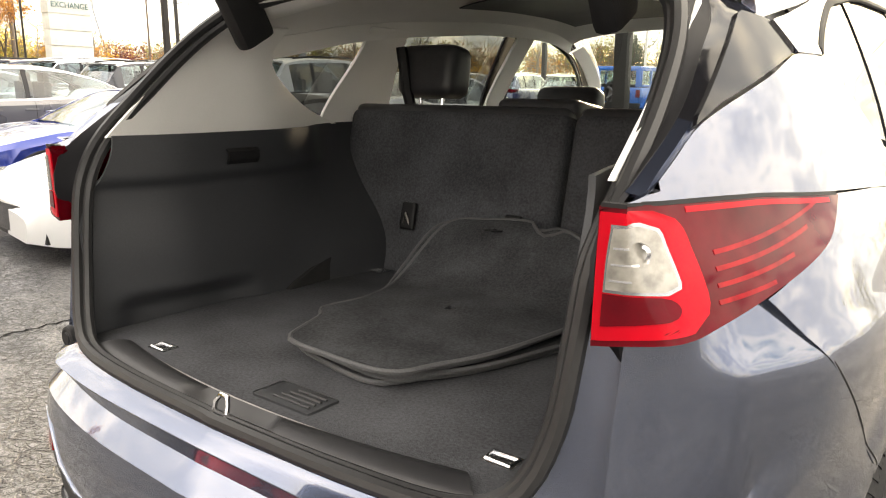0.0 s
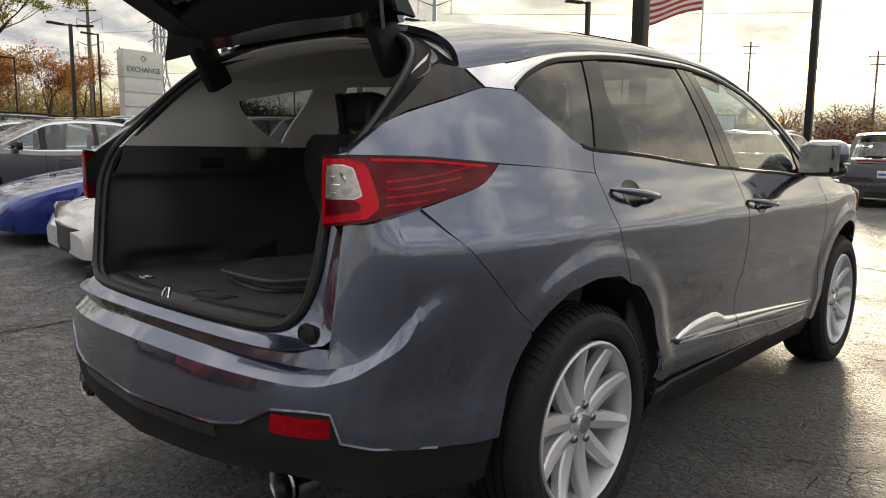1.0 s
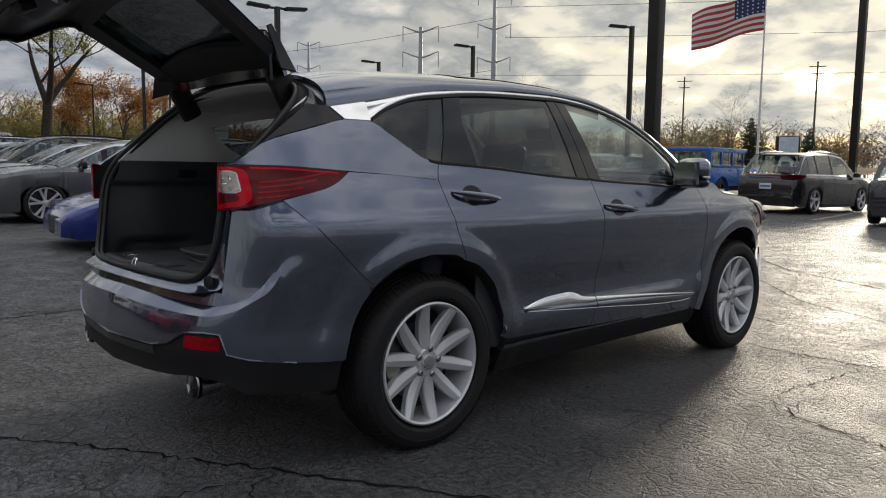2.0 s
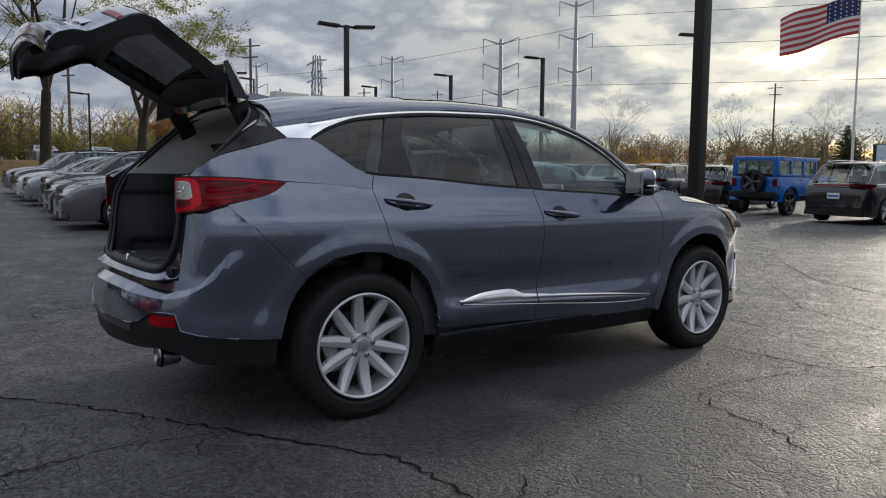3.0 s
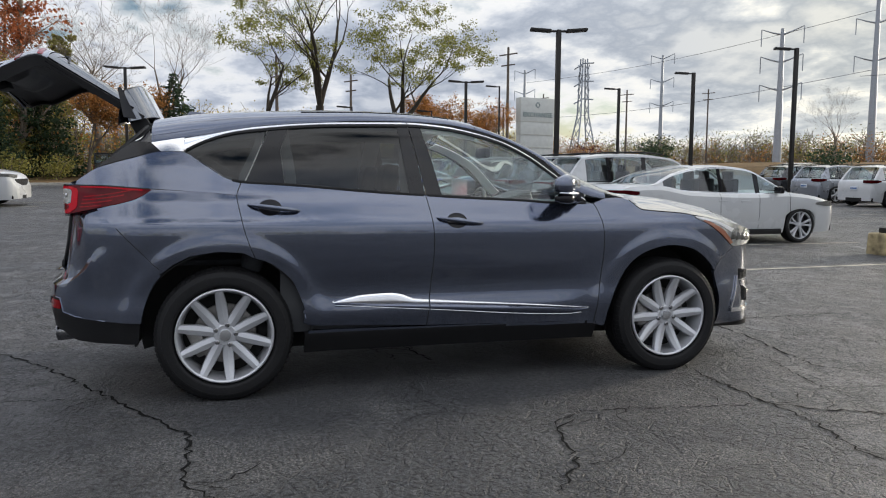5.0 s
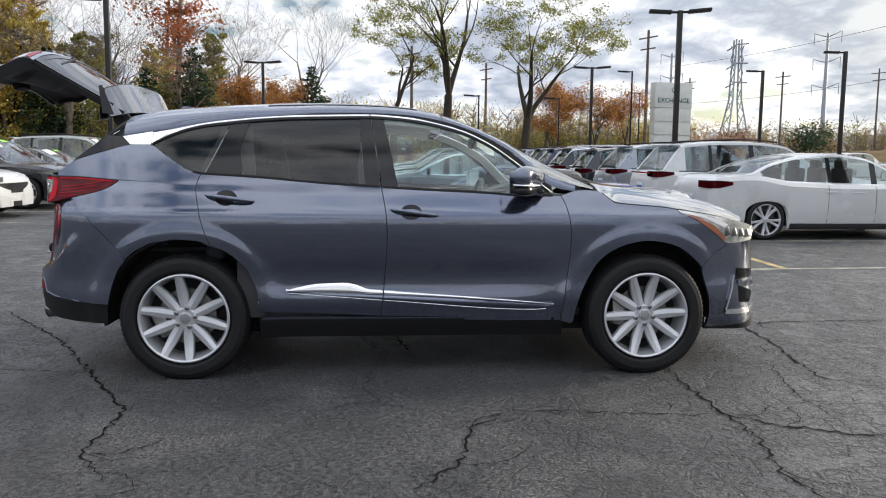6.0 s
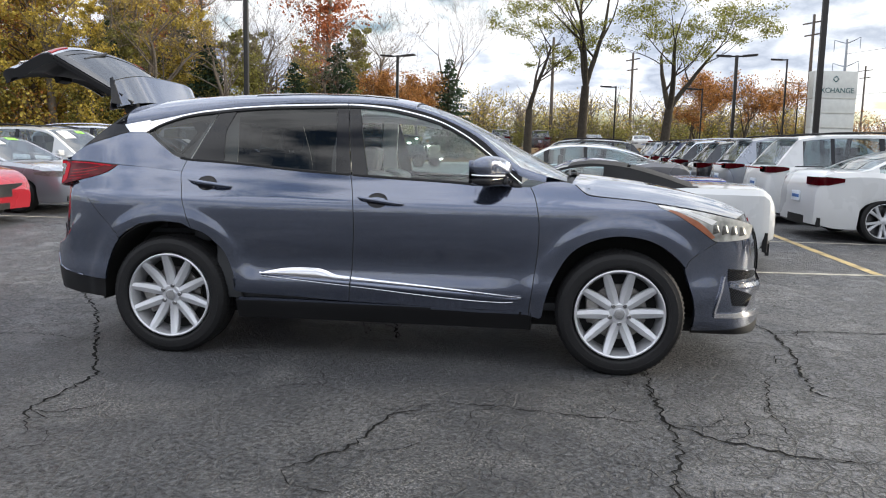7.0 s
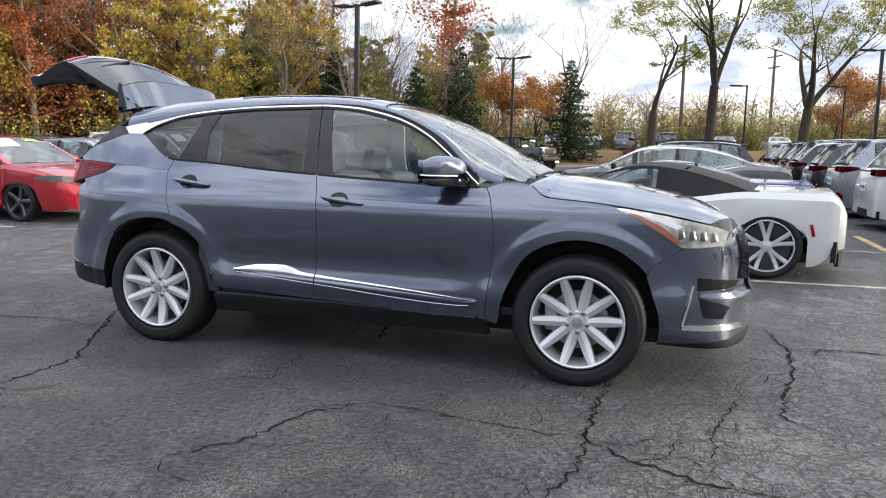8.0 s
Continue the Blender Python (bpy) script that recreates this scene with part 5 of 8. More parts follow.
# ---- the lie of the land: flat under the crossover, rising gently beyond it ----
def ground_z(x, y):
    z = 0.021 * max(0.0, -x - 1.2)
    if x < -49:
        z = 0.021 * 47.8 + 0.020 * (-x - 49) + 1.0 * step(-50, -57, x)
    if x < -75:
        z = ground_z(-75, y)
    return z


def lot(x, y, heading):
    """A pose on the ground, its wheels on the slope. heading: degrees, 90 faces along +y."""
    a, b = ground_z(x - 1, y), ground_z(x + 1, y)
    slope = math.degrees(math.atan2(b - a, 2))
    return pose(x, y, ground_z(x, y), 0, -slope, 0) @ pose(0, 0, 0, 0, 0, heading - 90)


# ---- parked cars ----
M_CABIN = mat("dark_cabin", (0.02, 0.02, 0.022), 0.8, 0, 0, 0.2, 20)
M_PRIV = glass("parked_car_glass", (0.78, 0.87, 0.88), 0.08, 0.10)
M_PLATE = mat("dealer_plate", (0.62, 0.66, 0.72), 0.4, 0, 0, 0.1)
M_PLATEBLUE = mat("dealer_plate_band", (0.05, 0.13, 0.35), 0.4, 0, 0, 0.1)
M_GUNMETAL = mat("dark_alloy_and_barrel_shade", (0.07, 0.07, 0.075), 0.3, 0.8, 0.5, 0.1, 90)
M_TREAD = M_RUBBER
WHEELS = {}
M_STICKG = mat("neon_green_sticker", (0.30, 0.75, 0.08), 0.5, 0, 0, 0.05)


def small_wheel(parent, m, r, material, spokes):
    """A parked car's wheel: tyre, rim and spokes, sharing one set of meshes a size."""
    key = (round(r, 3), material.name, spokes)
    w = new("wheel")
    w.parent = parent
    w.matrix_local = m
    if key not in WHEELS:
        t = part("tyre", lathe([(-.10, r * .77), (-.108, r * .88), (-.090, r * .97), (0, r), (.090, r * .97), (.108, r * .88), (.104, r * .80), (.098, r * .77), (.08, r * .75), (-.08, r * .75), (-.10, r * .77)], 40), M_RUBBER, w)
        # barrel always dark: the shade behind the spokes is put into its colour
        rim = part("rim", lathe([(.080, r * .74), (.03, r * .70), (-.02, r * .66), (-.02, .03), (-.03, .0)], 36), M_GUNMETAL, w)
        lip = part("rim_lip", lathe([(.080, r * .775), (.100, r * .77), (.102, r * .755), (.094, r * .735), (.060, r * .72)], 40), material, w)
        obs = [t, rim, lip]
        for k in range(spokes):
            twin = spokes == 10
            a = 2 * math.pi * (k // 2) / 5 + (.17 if k % 2 else -.17) if twin else 2 * math.pi * k / spokes
            rows = []
            for f in span(0, 1, 4):
                rr, half = r * (.08 + .67 * f), r * ((.050 + .016 * f) if twin else (.085 + .03 * f))
                q_ = a + (.10 if k % 2 else -.10) * (f - .5) if twin else a
                rows.append([(.078 + h + .010 * f - .012 * math.sin(math.pi * f), rr * math.cos(q_) - q * half * math.sin(q_), rr * math.sin(q_) + q * half * math.cos(q_)) for q, h in ((-1, -.03), (-1, 0), (-.6, .010), (.6, .010), (1, 0), (1, -.03))])
            obs.append(part("spoke", outward(grid(rows), (-1, 0, 0)), material, w))
        obs.append(part("hub", lathe([(.05, 0), (.05, r * .19), (.084, r * .165), (.092, r * .08), (.092, 0)], 16), material, w))
        WHEELS[key] = [o.data for o in obs]
    else:
        for d in WHEELS[key]:
            o = new(d.name.split(".")[0], d)
            o.parent = w
    return w


STYLES = {
    # share of the length from the tail: deck line, roof line (share of the height), window base, ends of the roof
    "sedan": dict(deck=[(0, .52), (.012, .66), (.05, .72), (.15, .735), (.30, .66), (.60, .635), (.72, .655), (.80, .64), (.92, .575), (.97, .50), (1, .36)],
                  roof=[(.13, .735), (.24, .90), (.36, .985), (.47, 1.0), (.56, .975), (.66, .83), (.745, .665)], rear=.33, front=.555, pillar=(.18, .435, .60, .70)),
    "suv": dict(deck=[(0, .40), (.008, .56), (.03, .62), (.10, .63), (.40, .625), (.62, .60), (.73, .615), (.80, .605), (.92, .555), (.97, .49), (1, .33)],
                roof=[(.03, .62), (.075, .80), (.13, .955), (.28, .995), (.42, 1.0), (.56, .965), (.66, .80), (.745, .62)], rear=.12, front=.555, pillar=(.13, .24, .42, .60)),
    "coupe": dict(deck=[(0, .60), (.012, .70), (.035, .765), (.20, .770), (.35, .70), (.60, .65), (.70, .66), (.80, .61), (.92, .50), (.98, .40), (1, .30)],
                  roof=[(.19, .770), (.28, .885), (.39, .98), (.46, 1.0), (.53, .965), (.62, .82), (.69, .665)], rear=.37, front=.525, pillar=(.24, .38, .50, .62)),
}


def parked_car(name, label, m, style, L, W, H, body_paint, wheel_r=.335, rim=None, spokes=5, tail="bar", head="slim", group="", plate_rear=True, glass_m=None, roof_m=None, trim_m=None, category="car", plate_front=False, clear=.20, sticker=False):
    car_ = thing(name, label, category, m, group)
    st = STYLES[style]
    rim = rim or M_ALLOY
    glass_m = glass_m or M_PRIV
    deck, roof = sm(st["deck"]), sm(st["roof"])
    plan = sm([(0, .80), (.015, .87), (.05, .945), (.16, .99), (.5, 1.0), (.8, .985), (.92, .93), (.97, .86), (1, .70)])
    hw = W / 2
    fr, ff = .195, .805
    if style != "suv":
        fr, ff = (.20, .80) if style == "sedan" else (.165, .775)
    R = wheel_r * (1.09 if style != "suv" else 1.13)
    yof = lambda f: -L / 2 + L * f
    stations = sorted(set([0, .006, .015, .03] + [i / 64 for i in range(1, 64)] + [.985, .994, 1] + [fr + (R / L) * q for q in (-1, -.97, -.9, .9, .97, 1)] + [ff + (R / L) * q for q in (-1, -.97, -.9, .9, .97, 1)]))
    rows = []
    for f in stations:
        zt = deck(f) * H
        w = hw * plan(f)
        zl = clear + (.20 if style == "coupe" else .05) * step(.07, 0, f) + .03 * step(.95, 1, f)
        cut = None
        for c in (fr, ff):
            d = abs(f - c) * L
            if d < R:
                zl = max(zl, wheel_r + math.sqrt(max(0, R * R - d * d)))
        zl = min(zl, zt - .10)
        mid = min(zt - .06, H * .40)
        sh = max(mid + .02, zt * .93)
        half = [(w * .94, zl), (w * .985, zl + (mid - zl) * .45), (w, max(zl + .03, mid)), (w * .985, max(zl + .05, sh)), (w * .925, max(zl + .07, zt)), (w * .72, max(zl + .07, zt) + .012 * H), (0, max(zl + .07, zt) + .022 * H)]
        rows.append([(x, yof(f), z) for x, z in half] + [(-x, yof(f), z) for x, z in half[-2::-1]])
    bm = grid(rows)
    for r in (rows[0], rows[-1]):
        bm.faces.new([bm.verts.new(p) for p in r])
    bmesh.ops.remove_doubles(bm, verts=bm.verts, dist=1e-5)
    bmesh.ops.recalc_face_normals(bm, faces=bm.faces)
    part("body", bm, body_paint, car_, angle=28)
    # greenhouse
    f0, f1 = st["roof"][0][0], st["roof"][-1][0]
    belt = lambda f: deck(f) * H
    gx = lambda f, k: hw * plan(f) * (.905 - .20 * k)

    def side(f, k, off=0.0):
        hi = max(belt(f) + .002, roof(f) * H - .035)
        kk = k * (hi - belt(f)) / (H - belt(f))
        return (gx(f, kk) + off, yof(f), belt(f) + (hi - belt(f)) * k)

    def crown(f, u, off=0.0):
        a = side(f, 1)
        return (a[0] * u, a[1], a[2] + .035 * (1 - abs(u) ** 2.5) + off)
    p0, p1, p2, p3 = st["pillar"]
    for sgn in (1, -1):
        def sp_(rows, nm, mt, lab="", thick=0.0):
            b = outward(grid([[(sgn * p[0], p[1], p[2]) for p in r] for r in rows]), (0, 0, H * .6))
            return part(nm, b, mt, car_, lab, thick)
        if roof_m:
            sp_([[side(f, k, .005) for f in span(p0 - .01, p1 + .05, 10)] for k in span(0, 1, 6)], "soft_quarter", roof_m, "", .012)
        for a, b in ((p0, p1 - .006), (p1 + .006, p2 - .008), (p2 + .008, p3 + .02)) if not roof_m else ((p1 + .05, p3 + .02),):
            if b - a > .02:
                sp_([[side(f, k) for f in span(a, b, 10)] for k in span(.04, .94, 5)], "side_window", glass_m)
        for a, b in ((f0, p0), (p1 - .007, p1 + .007), (p2 - .010, p2 + .010), (p3 + .018, f1)) if not roof_m else ((f0, p0), (p3 + .018, f1)):
            sp_([[side(f, k, .004) for f in span(a, b, 8)] for k in span(0, 1, 5)], "pillar", (roof_m or body_paint) if (a == f0 or b == f1) else (roof_m or M_GLOSSBLACK), "", .012)
        sp_([[side(f, k, .006) for f in span(f0, f1, 30)] for k in (.93, 1.0)], "window_frame", trim_m or roof_m or body_paint, "", .01)
        sp_([[side(f, k, .006) for f in span(p0 - .03, p3 + .03, 20)] for k in (0, .05)], "window_frame", trim_m or M_GLOSSBLACK, "", .01)
        # mirrors, lamps, handles
        my = f1 - .065
        part("door_mirror", box((.20, .09, .13), (sgn * (hw * 1.03), yof(my), belt(my) + .06), .035), body_paint if spokes != 10 else M_GLOSSBLACK, car_)
        for fh in (p1 + .01 if style != "coupe" else p2 - .06, p2 - .055):
            part("door_handle", box((.022, .20, .032), (sgn * (hw * plan(fh) * .985), yof(fh) - .05, belt(fh) - .13), .009), body_paint, car_)
        for fg in ((p1 - .012, p2, p3 + .045) if style != "coupe" else (p2 - .11, p3 + .03)):
            part("door_gap", tube([(sgn * (hw * plan(fg) * q + .001), yof(fg), z) for q, z in ((.972, clear + .10), (1.0, H * .40), (.985, belt(fg) * .93), (.93, belt(fg) - .01))], .004, 4), M_UNDER, car_)
        # lamps
        zt = deck(.03) * H - (.10 if style != "suv" else .06)
        if style == "suv":
            zt = .64 * H - .07
        tl_h, tl_w = (.11, .46) if tail == "wide" else (.12, .34)
        rows = []
        for k in span(-1, 1, 4):
            rows.append([(sgn * (hw * plan(f) * 1.004 * .992 * (q if f < .006 else 1)), yof(f) - (.012 if f < .006 else 0), zt + k * tl_h * (.5 + .12 * (q - .75)) * (1 if f < .03 else 1 - .6 * step(.03, .075, f)) + (.02 * step(.02, .075, f))) for f, q in ((0, .52), (0, .65), (0, .80), (0, .93), (.004, 1), (.012, 1), (.03, 1), (.05, 1), (.075, 1))])
        sp_(rows, "tail_lamp", M_REDDARK, "red tail lamp", .02)
        zh = deck(.94) * H - .055
        rows = []
        for k in span(-1, 1, 4):
            rows.append([(sgn * (hw * plan(f) * q), yof(f) + .012, zh - .03 * (f > .97) + k * (.05 if head == "slim" else .065) * (1 - .7 * step(.93, .86, f))) for f, q in ((.99, .62), (.985, .80), (.97, .97), (.95, 1.0), (.92, 1.003), (.87, 1.0))])
        sp_(rows, "headlamp", M_LENS, "clear headlamp", .02)
        for f in (fr, ff):
            w = small_wheel(car_, pose(sgn * (hw - .125), yof(f), wheel_r, (13 * L + 40 * f) * 7 % 72, 0, 0 if sgn > 0 else 180), wheel_r, rim, spokes)
            arch = [[(sgn * (hw * .86 - d), yof(f) + (R + .002) * math.cos(a), wheel_r + (R + .002) * math.sin(a)) for d in (0.0, .35)] for a in span(-.1, math.pi + .1, 16)]
            part("arch_liner", grid(arch), M_UNDER, car_)
        if style == "suv":
            part("roof_rail", tube([(sgn * (gx(f, .92) - .02), yof(f), roof(f) * H + .025) for f in span(.16, .54, 10)], .016, 6), M_BRIGHT if trim_m else M_BLACK, car_)
        part("sill", box((.08, L * .42, .10), (sgn * (hw * .94), 0, clear + .03), .02), M_BLACK, car_)
    ra, rb = st["rear"], st["front"]
    part("roof", outward(grid([[crown(f, u, .003) for u in span(-1, 1, 12)] for f in span(ra, rb, 14)]), (0, 0, 0)), roof_m or body_paint, car_, "", .015)
    part("rear_window", outward(grid([[crown(f, u) for u in span(-.9, .9, 10)] for f in span(f0 + .012, ra - .008, 8)]), (0, 0, 0)), roof_m or glass_m, car_)
    part("windscreen", outward(grid([[crown(f, u) for u in span(-.9, .9, 10)] for f in span(rb + .008, f1 - .008, 10)]), (0, 0, 0)), glass_m, car_)
    for sgn in (1, -1):
        for a, b in ((f0, ra), (rb, f1)):
            part("screen_pillar", outward(grid([[crown(f, sgn * u, .004) for u in (.88, .94, 1.0)] for f in span(a, b, 8)]), (0, 0, 0)), (roof_m or body_paint) if a == f0 else body_paint, car_, "", .012)
    part("cabin", box((W * .70, L * .42, .30), (0, yof(.46), deck(.5) * H - .18), .04), M_CABIN, car_)
    for sgn in (1, -1):
        for f in (.36, .54):
            if H > 1.3:
                part("seat", merge(box((.46, .12, .50), (sgn * .36, yof(f), deck(.5) * H + .02), .04), box((.25, .09, .16), (sgn * .36, yof(f) - .03, deck(.5) * H + .33), .03)), M_CABIN, car_)
            elif f > .4:
                part("seat", box((.46, .12, .42), (sgn * .36, yof(f) - .16, deck(.5) * H - .02), .04), M_CABIN, car_)
    part("front_grille", outward(grid([[(u * hw * .58, yof(1) - .06 * u * u + .012, deck(.965) * H - .10 - .20 * k) for u in span(-1, 1, 10)] for k in (0, .5, 1)]), (0, 0, .5)), M_MESH, car_, "black grille", .03)
    part("front_lip", outward(grid([[(u * hw * .80, yof(1) - .10 * u * u + .006, clear + .03 + .10 * k) for u in span(-1, 1, 12)] for k in (0, .5, 1)]), (0, 0, .5)), M_BLACK, car_, "", .04)
    part("rear_lip", outward(grid([[(u * hw * .86, yof(0) + .06 * u * u - .012, clear + .02 + .14 * k) for u in span(-1, 1, 12)] for k in (0, .5, 1)]), (0, 0, .5)), M_BLACK, car_, "black lower bumper", .04)
    if style == "suv" and tail == "wide":
        part("tail_bar", box((W * .60, .02, .03), (0, yof(0) - .014, .64 * H - .05), .006), M_RED, car_, "red light bar")
    if plate_rear:
        zp = H * (.44 if style == "suv" else .45)
        pl = part("plate", box((.34, .02, .16), (0, yof(0) - .016, zp), .004), M_PLATE, car_, "white dealer plate")
        part("plate_band", box((.30, .012, .05), (0, yof(0) - .022, zp), .002), M_PLATEBLUE, pl)
    if style == "suv":
        part("spoiler", box((W * .64, .18, .03), (0, yof(st["rear"]) - .08, roof(st["rear"]) * H + .005), .012), body_paint, car_)
    part("underside", box((W * .80, L * .86, .10), (0, 0, clear + .08), .02), M_UNDER, car_)
    if roof_m:
        for sgn in (1, -1):
            part("side_marker", box((.012, .03, .13), (sgn * (hw * .985), yof(.070), H * .46), .005, Euler((-.25, 0, 0))), M_RED, car_, "red side marker")
            part("side_vent", box((.02, .10, .05), (sgn * hw * .93, yof(.37), H * .68), .01), M_GLOSSBLACK, car_)
        part("rear_diffuser", outward(grid([[(u * hw * .90, yof(0) + .10 * abs(u) ** 3 - .02, clear + .06 + .22 * k) for u in span(-1, 1, 14)] for k in (0, .5, 1)]), (0, 0, .5)), M_BLACK, car_, "black rear diffuser", .05)
    if sticker:
        for k, (u0, u1, mt) in enumerate(((-.62, -.20, M_STICKG), (.15, .70, M_WHITE))):
            part("windscreen_sticker", outward(grid([[crown(f, u, .006) for u in span(u0, u1, 6)] for f in span(rb + .03, rb + (.05 if k == 0 else .085), 4)]), (0, 0, 0)), mt, car_, "price sticker as a plain bar")
    return car_


P_WHITE = paint("white_car_paint", (0.56, 0.57, 0.58), 0.0, 0.3)
P_SILVER = paint("silver_car_paint", (0.27, 0.29, 0.33), 0.6, 0.3)
P_GREY = paint("mid_grey_car_paint", (0.12, 0.12, 0.13), 0.6, 0.3)
P_BLACK = paint("black_car_paint", (0.010, 0.010, 0.012), 0.1, 0.25)
P_NAVY = paint("navy_car_paint", (0.018, 0.022, 0.06), 0.3, 0.28)
P_BLUE = paint("bright_blue_car_paint", (0.010, 0.11, 0.42), 0.2, 0.3)
P_DEEPBLUE = paint("deep_blue_car_paint", (0.008, 0.025, 0.20), 0.3, 0.25)
P_RED = paint("red_car_paint", (0.34, 0.006, 0.016), 0.25, 0.28)
P_SLATE = paint("slate_green_car_paint", (0.045, 0.052, 0.055), 0.4, 0.3)
P_DKGREY = paint("charcoal_car_paint", (0.035, 0.037, 0.043), 0.5, 0.28)
M_SOFT = mat("black_canvas_top", (0.015, 0.015, 0.016), 0.9, 0, 0, 0.15, 300, 0.0008, 600)
BACK = "cars in the row behind"
# the row that faces -y
parked_car("sports_coupe", "white sports convertible with a black canvas top", lot(-4.57, 2.86, 262), "coupe", 4.48, 1.88, 1.20, P_WHITE, .358, M_ALLOY, 10, "wide", roof_m=M_SOFT, group=BACK, clear=.16)
parked_car("sports_coupe", "deep blue low sports coupe with pop-up headlamps", lot(-7.05, 3.0, 264), "coupe", 4.56, 1.87, 1.19, P_DEEPBLUE, .33, M_ALLOY, 5, group=BACK, clear=.15)
parked_car("saloon_car", "mid-grey metallic saloon with bright window trim", lot(-11.35, 3.05, 267), "sedan", 4.95, 1.87, 1.44, P_GREY, .345, M_ALLOY, 10, trim_m=M_BRIGHT, group=BACK)
parked_car("saloon_car", "dark grey saloon parked beside another saloon", lot(-14.0, 3.2, 268), "sedan", 4.85, 1.85, 1.43, P_DKGREY, .34, M_ALLOY, 5, trim_m=M_BRIGHT, group=BACK)
parked_car("hatchback_suv", "black compact crossover in a row", lot(-16.7, 3.3, 268), "suv", 4.5, 1.84, 1.58, P_BLACK, .34, M_ALLOY, 5, group=BACK)
parked_car("saloon_car", "silver saloon in a long row of cars", lot(-19.5, 3.4, 268), "sedan", 4.8, 1.84, 1.43, P_SILVER, .33, M_ALLOY, 5, group=BACK)
parked_car("saloon_car", "white saloon in a long row of cars", lot(-22.3, 3.5, 268), "sedan", 4.8, 1.84, 1.43, P_WHITE, .33, M_ALLOY, 5, group=BACK)
parked_car("hatchback_suv", "charcoal crossover in a long row of cars", lot(-25.1, 3.6, 268), "suv", 4.6, 1.86, 1.62, P_DKGREY, .35, M_ALLOY, 5, group=BACK)
# the row that faces +y behind it
parked_car("saloon_car", "white sports saloon with dark two-tone wheels", lot(-7.42, 8.90, 91), "sedan", 4.78, 1.84, 1.45, P_WHITE, .338, M_ALLOY, 10, "bar", trim_m=M_BRIGHT, group=BACK)
parked_car("hatchback_suv", "pearl white crossover with dark rear glass", lot(-10.0, 8.95, 90), "suv", 4.76, 1.90, 1.69, P_WHITE, .36, M_ALLOY, 10, "wide", group=BACK)
parked_car("hatchback_suv", "silver crossover with dark rear glass", lot(-12.7, 8.9, 90), "suv", 4.76, 1.90, 1.68, P_SILVER, .36, M_ALLOY, 5, "wide", group=BACK)
parked_car("hatchback_suv", "charcoal small crossover in the row", lot(-15.3, 8.7, 90), "suv", 4.5, 1.85, 1.60, P_DKGREY, .35, M_ALLOY, 5, group=BACK)
parked_car("hatchback_suv", "black crossover with bright window trim", lot(-18.1, 8.8, 90), "suv", 4.80, 1.92, 1.66, P_BLACK, .37, M_ALLOY, 5, "wide", trim_m=M_BRIGHT, group=BACK)
parked_car("hatchback_suv", "dark blue crossover in a long row", lot(-20.9, 8.9, 90), "suv", 4.7, 1.9, 1.66, P_NAVY, .36, M_ALLOY, 5, group=BACK)
parked_car("hatchback_suv", "black crossover in a long row", lot(-23.7, 9.0, 90), "suv", 4.7, 1.9, 1.68, P_BLACK, .36, M_ALLOY, 5, group=BACK)
parked_car("hatchback_suv", "silver crossover in a long row", lot(-26.5, 9.0, 90), "suv", 4.7, 1.9, 1.66, P_SILVER, .36, M_ALLOY, 5, group=BACK)
# the far row, tails this way
FAR = "cars along the far side of the lane"
parked_car("large_suv", "dark large sport utility car, seen from its tail", lot(-2.0, 19.0, 97), "suv", 4.95, 1.98, 1.70, P_DKGREY, .385, M_ALLOY, 5, "wide", group=FAR)
parked_car("large_suv", "black large sport utility car with bright trim", lot(-5.75, 21.3, 86), "suv", 5.05, 1.97, 1.73, P_BLACK, .385, M_ALLOY, 5, "wide", trim_m=M_BRIGHT, group=FAR)
parked_car("coupe_suv", "black sloping-roof sport utility car", lot(-12.1, 23.8, 95), "suv", 4.76, 1.95, 1.62, P_BLACK, .375, M_ALLOY, 5, "wide", trim_m=M_BRIGHT, group=FAR)
parked_car("hatchback_suv", "navy sport utility car with bright trim", lot(-15.6, 24.9, 95), "suv", 4.68, 1.90, 1.66, P_NAVY, .37, M_ALLOY, 5, "wide", trim_m=M_BRIGHT, group=FAR)
parked_car("hatchback_suv", "white sport utility car with black lamps", lot(-19.0, 26.0, 95), "suv", 4.70, 1.90, 1.67, P_WHITE, .37, M_ALLOY, 5, group=FAR)
parked_car("hatchback_suv", "silver-grey sport utility car in a row", lot(-22.6, 26.8, 95), "suv", 4.70, 1.90, 1.67, P_SILVER, .37, M_ALLOY, 5, group=FAR)
parked_car("hatchback_suv", "charcoal sport utility car in a row", lot(-26.0, 27.6, 95), "suv", 4.70, 1.90, 1.67, P_DKGREY, .37, M_ALLOY, 5, group=FAR)
parked_car("hatchback_suv", "white crossover beyond the lane", lot(2.6, 21.5, 95), "suv", 4.70, 1.90, 1.66, P_WHITE, .37, M_ALLOY, 5, group=FAR)
parked_car("saloon_car", "grey saloon beyond the lane", lot(-5.2, 29.5, 95), "sedan", 4.8, 1.84, 1.45, P_SILVER, .34, M_ALLOY, 5, group=FAR)
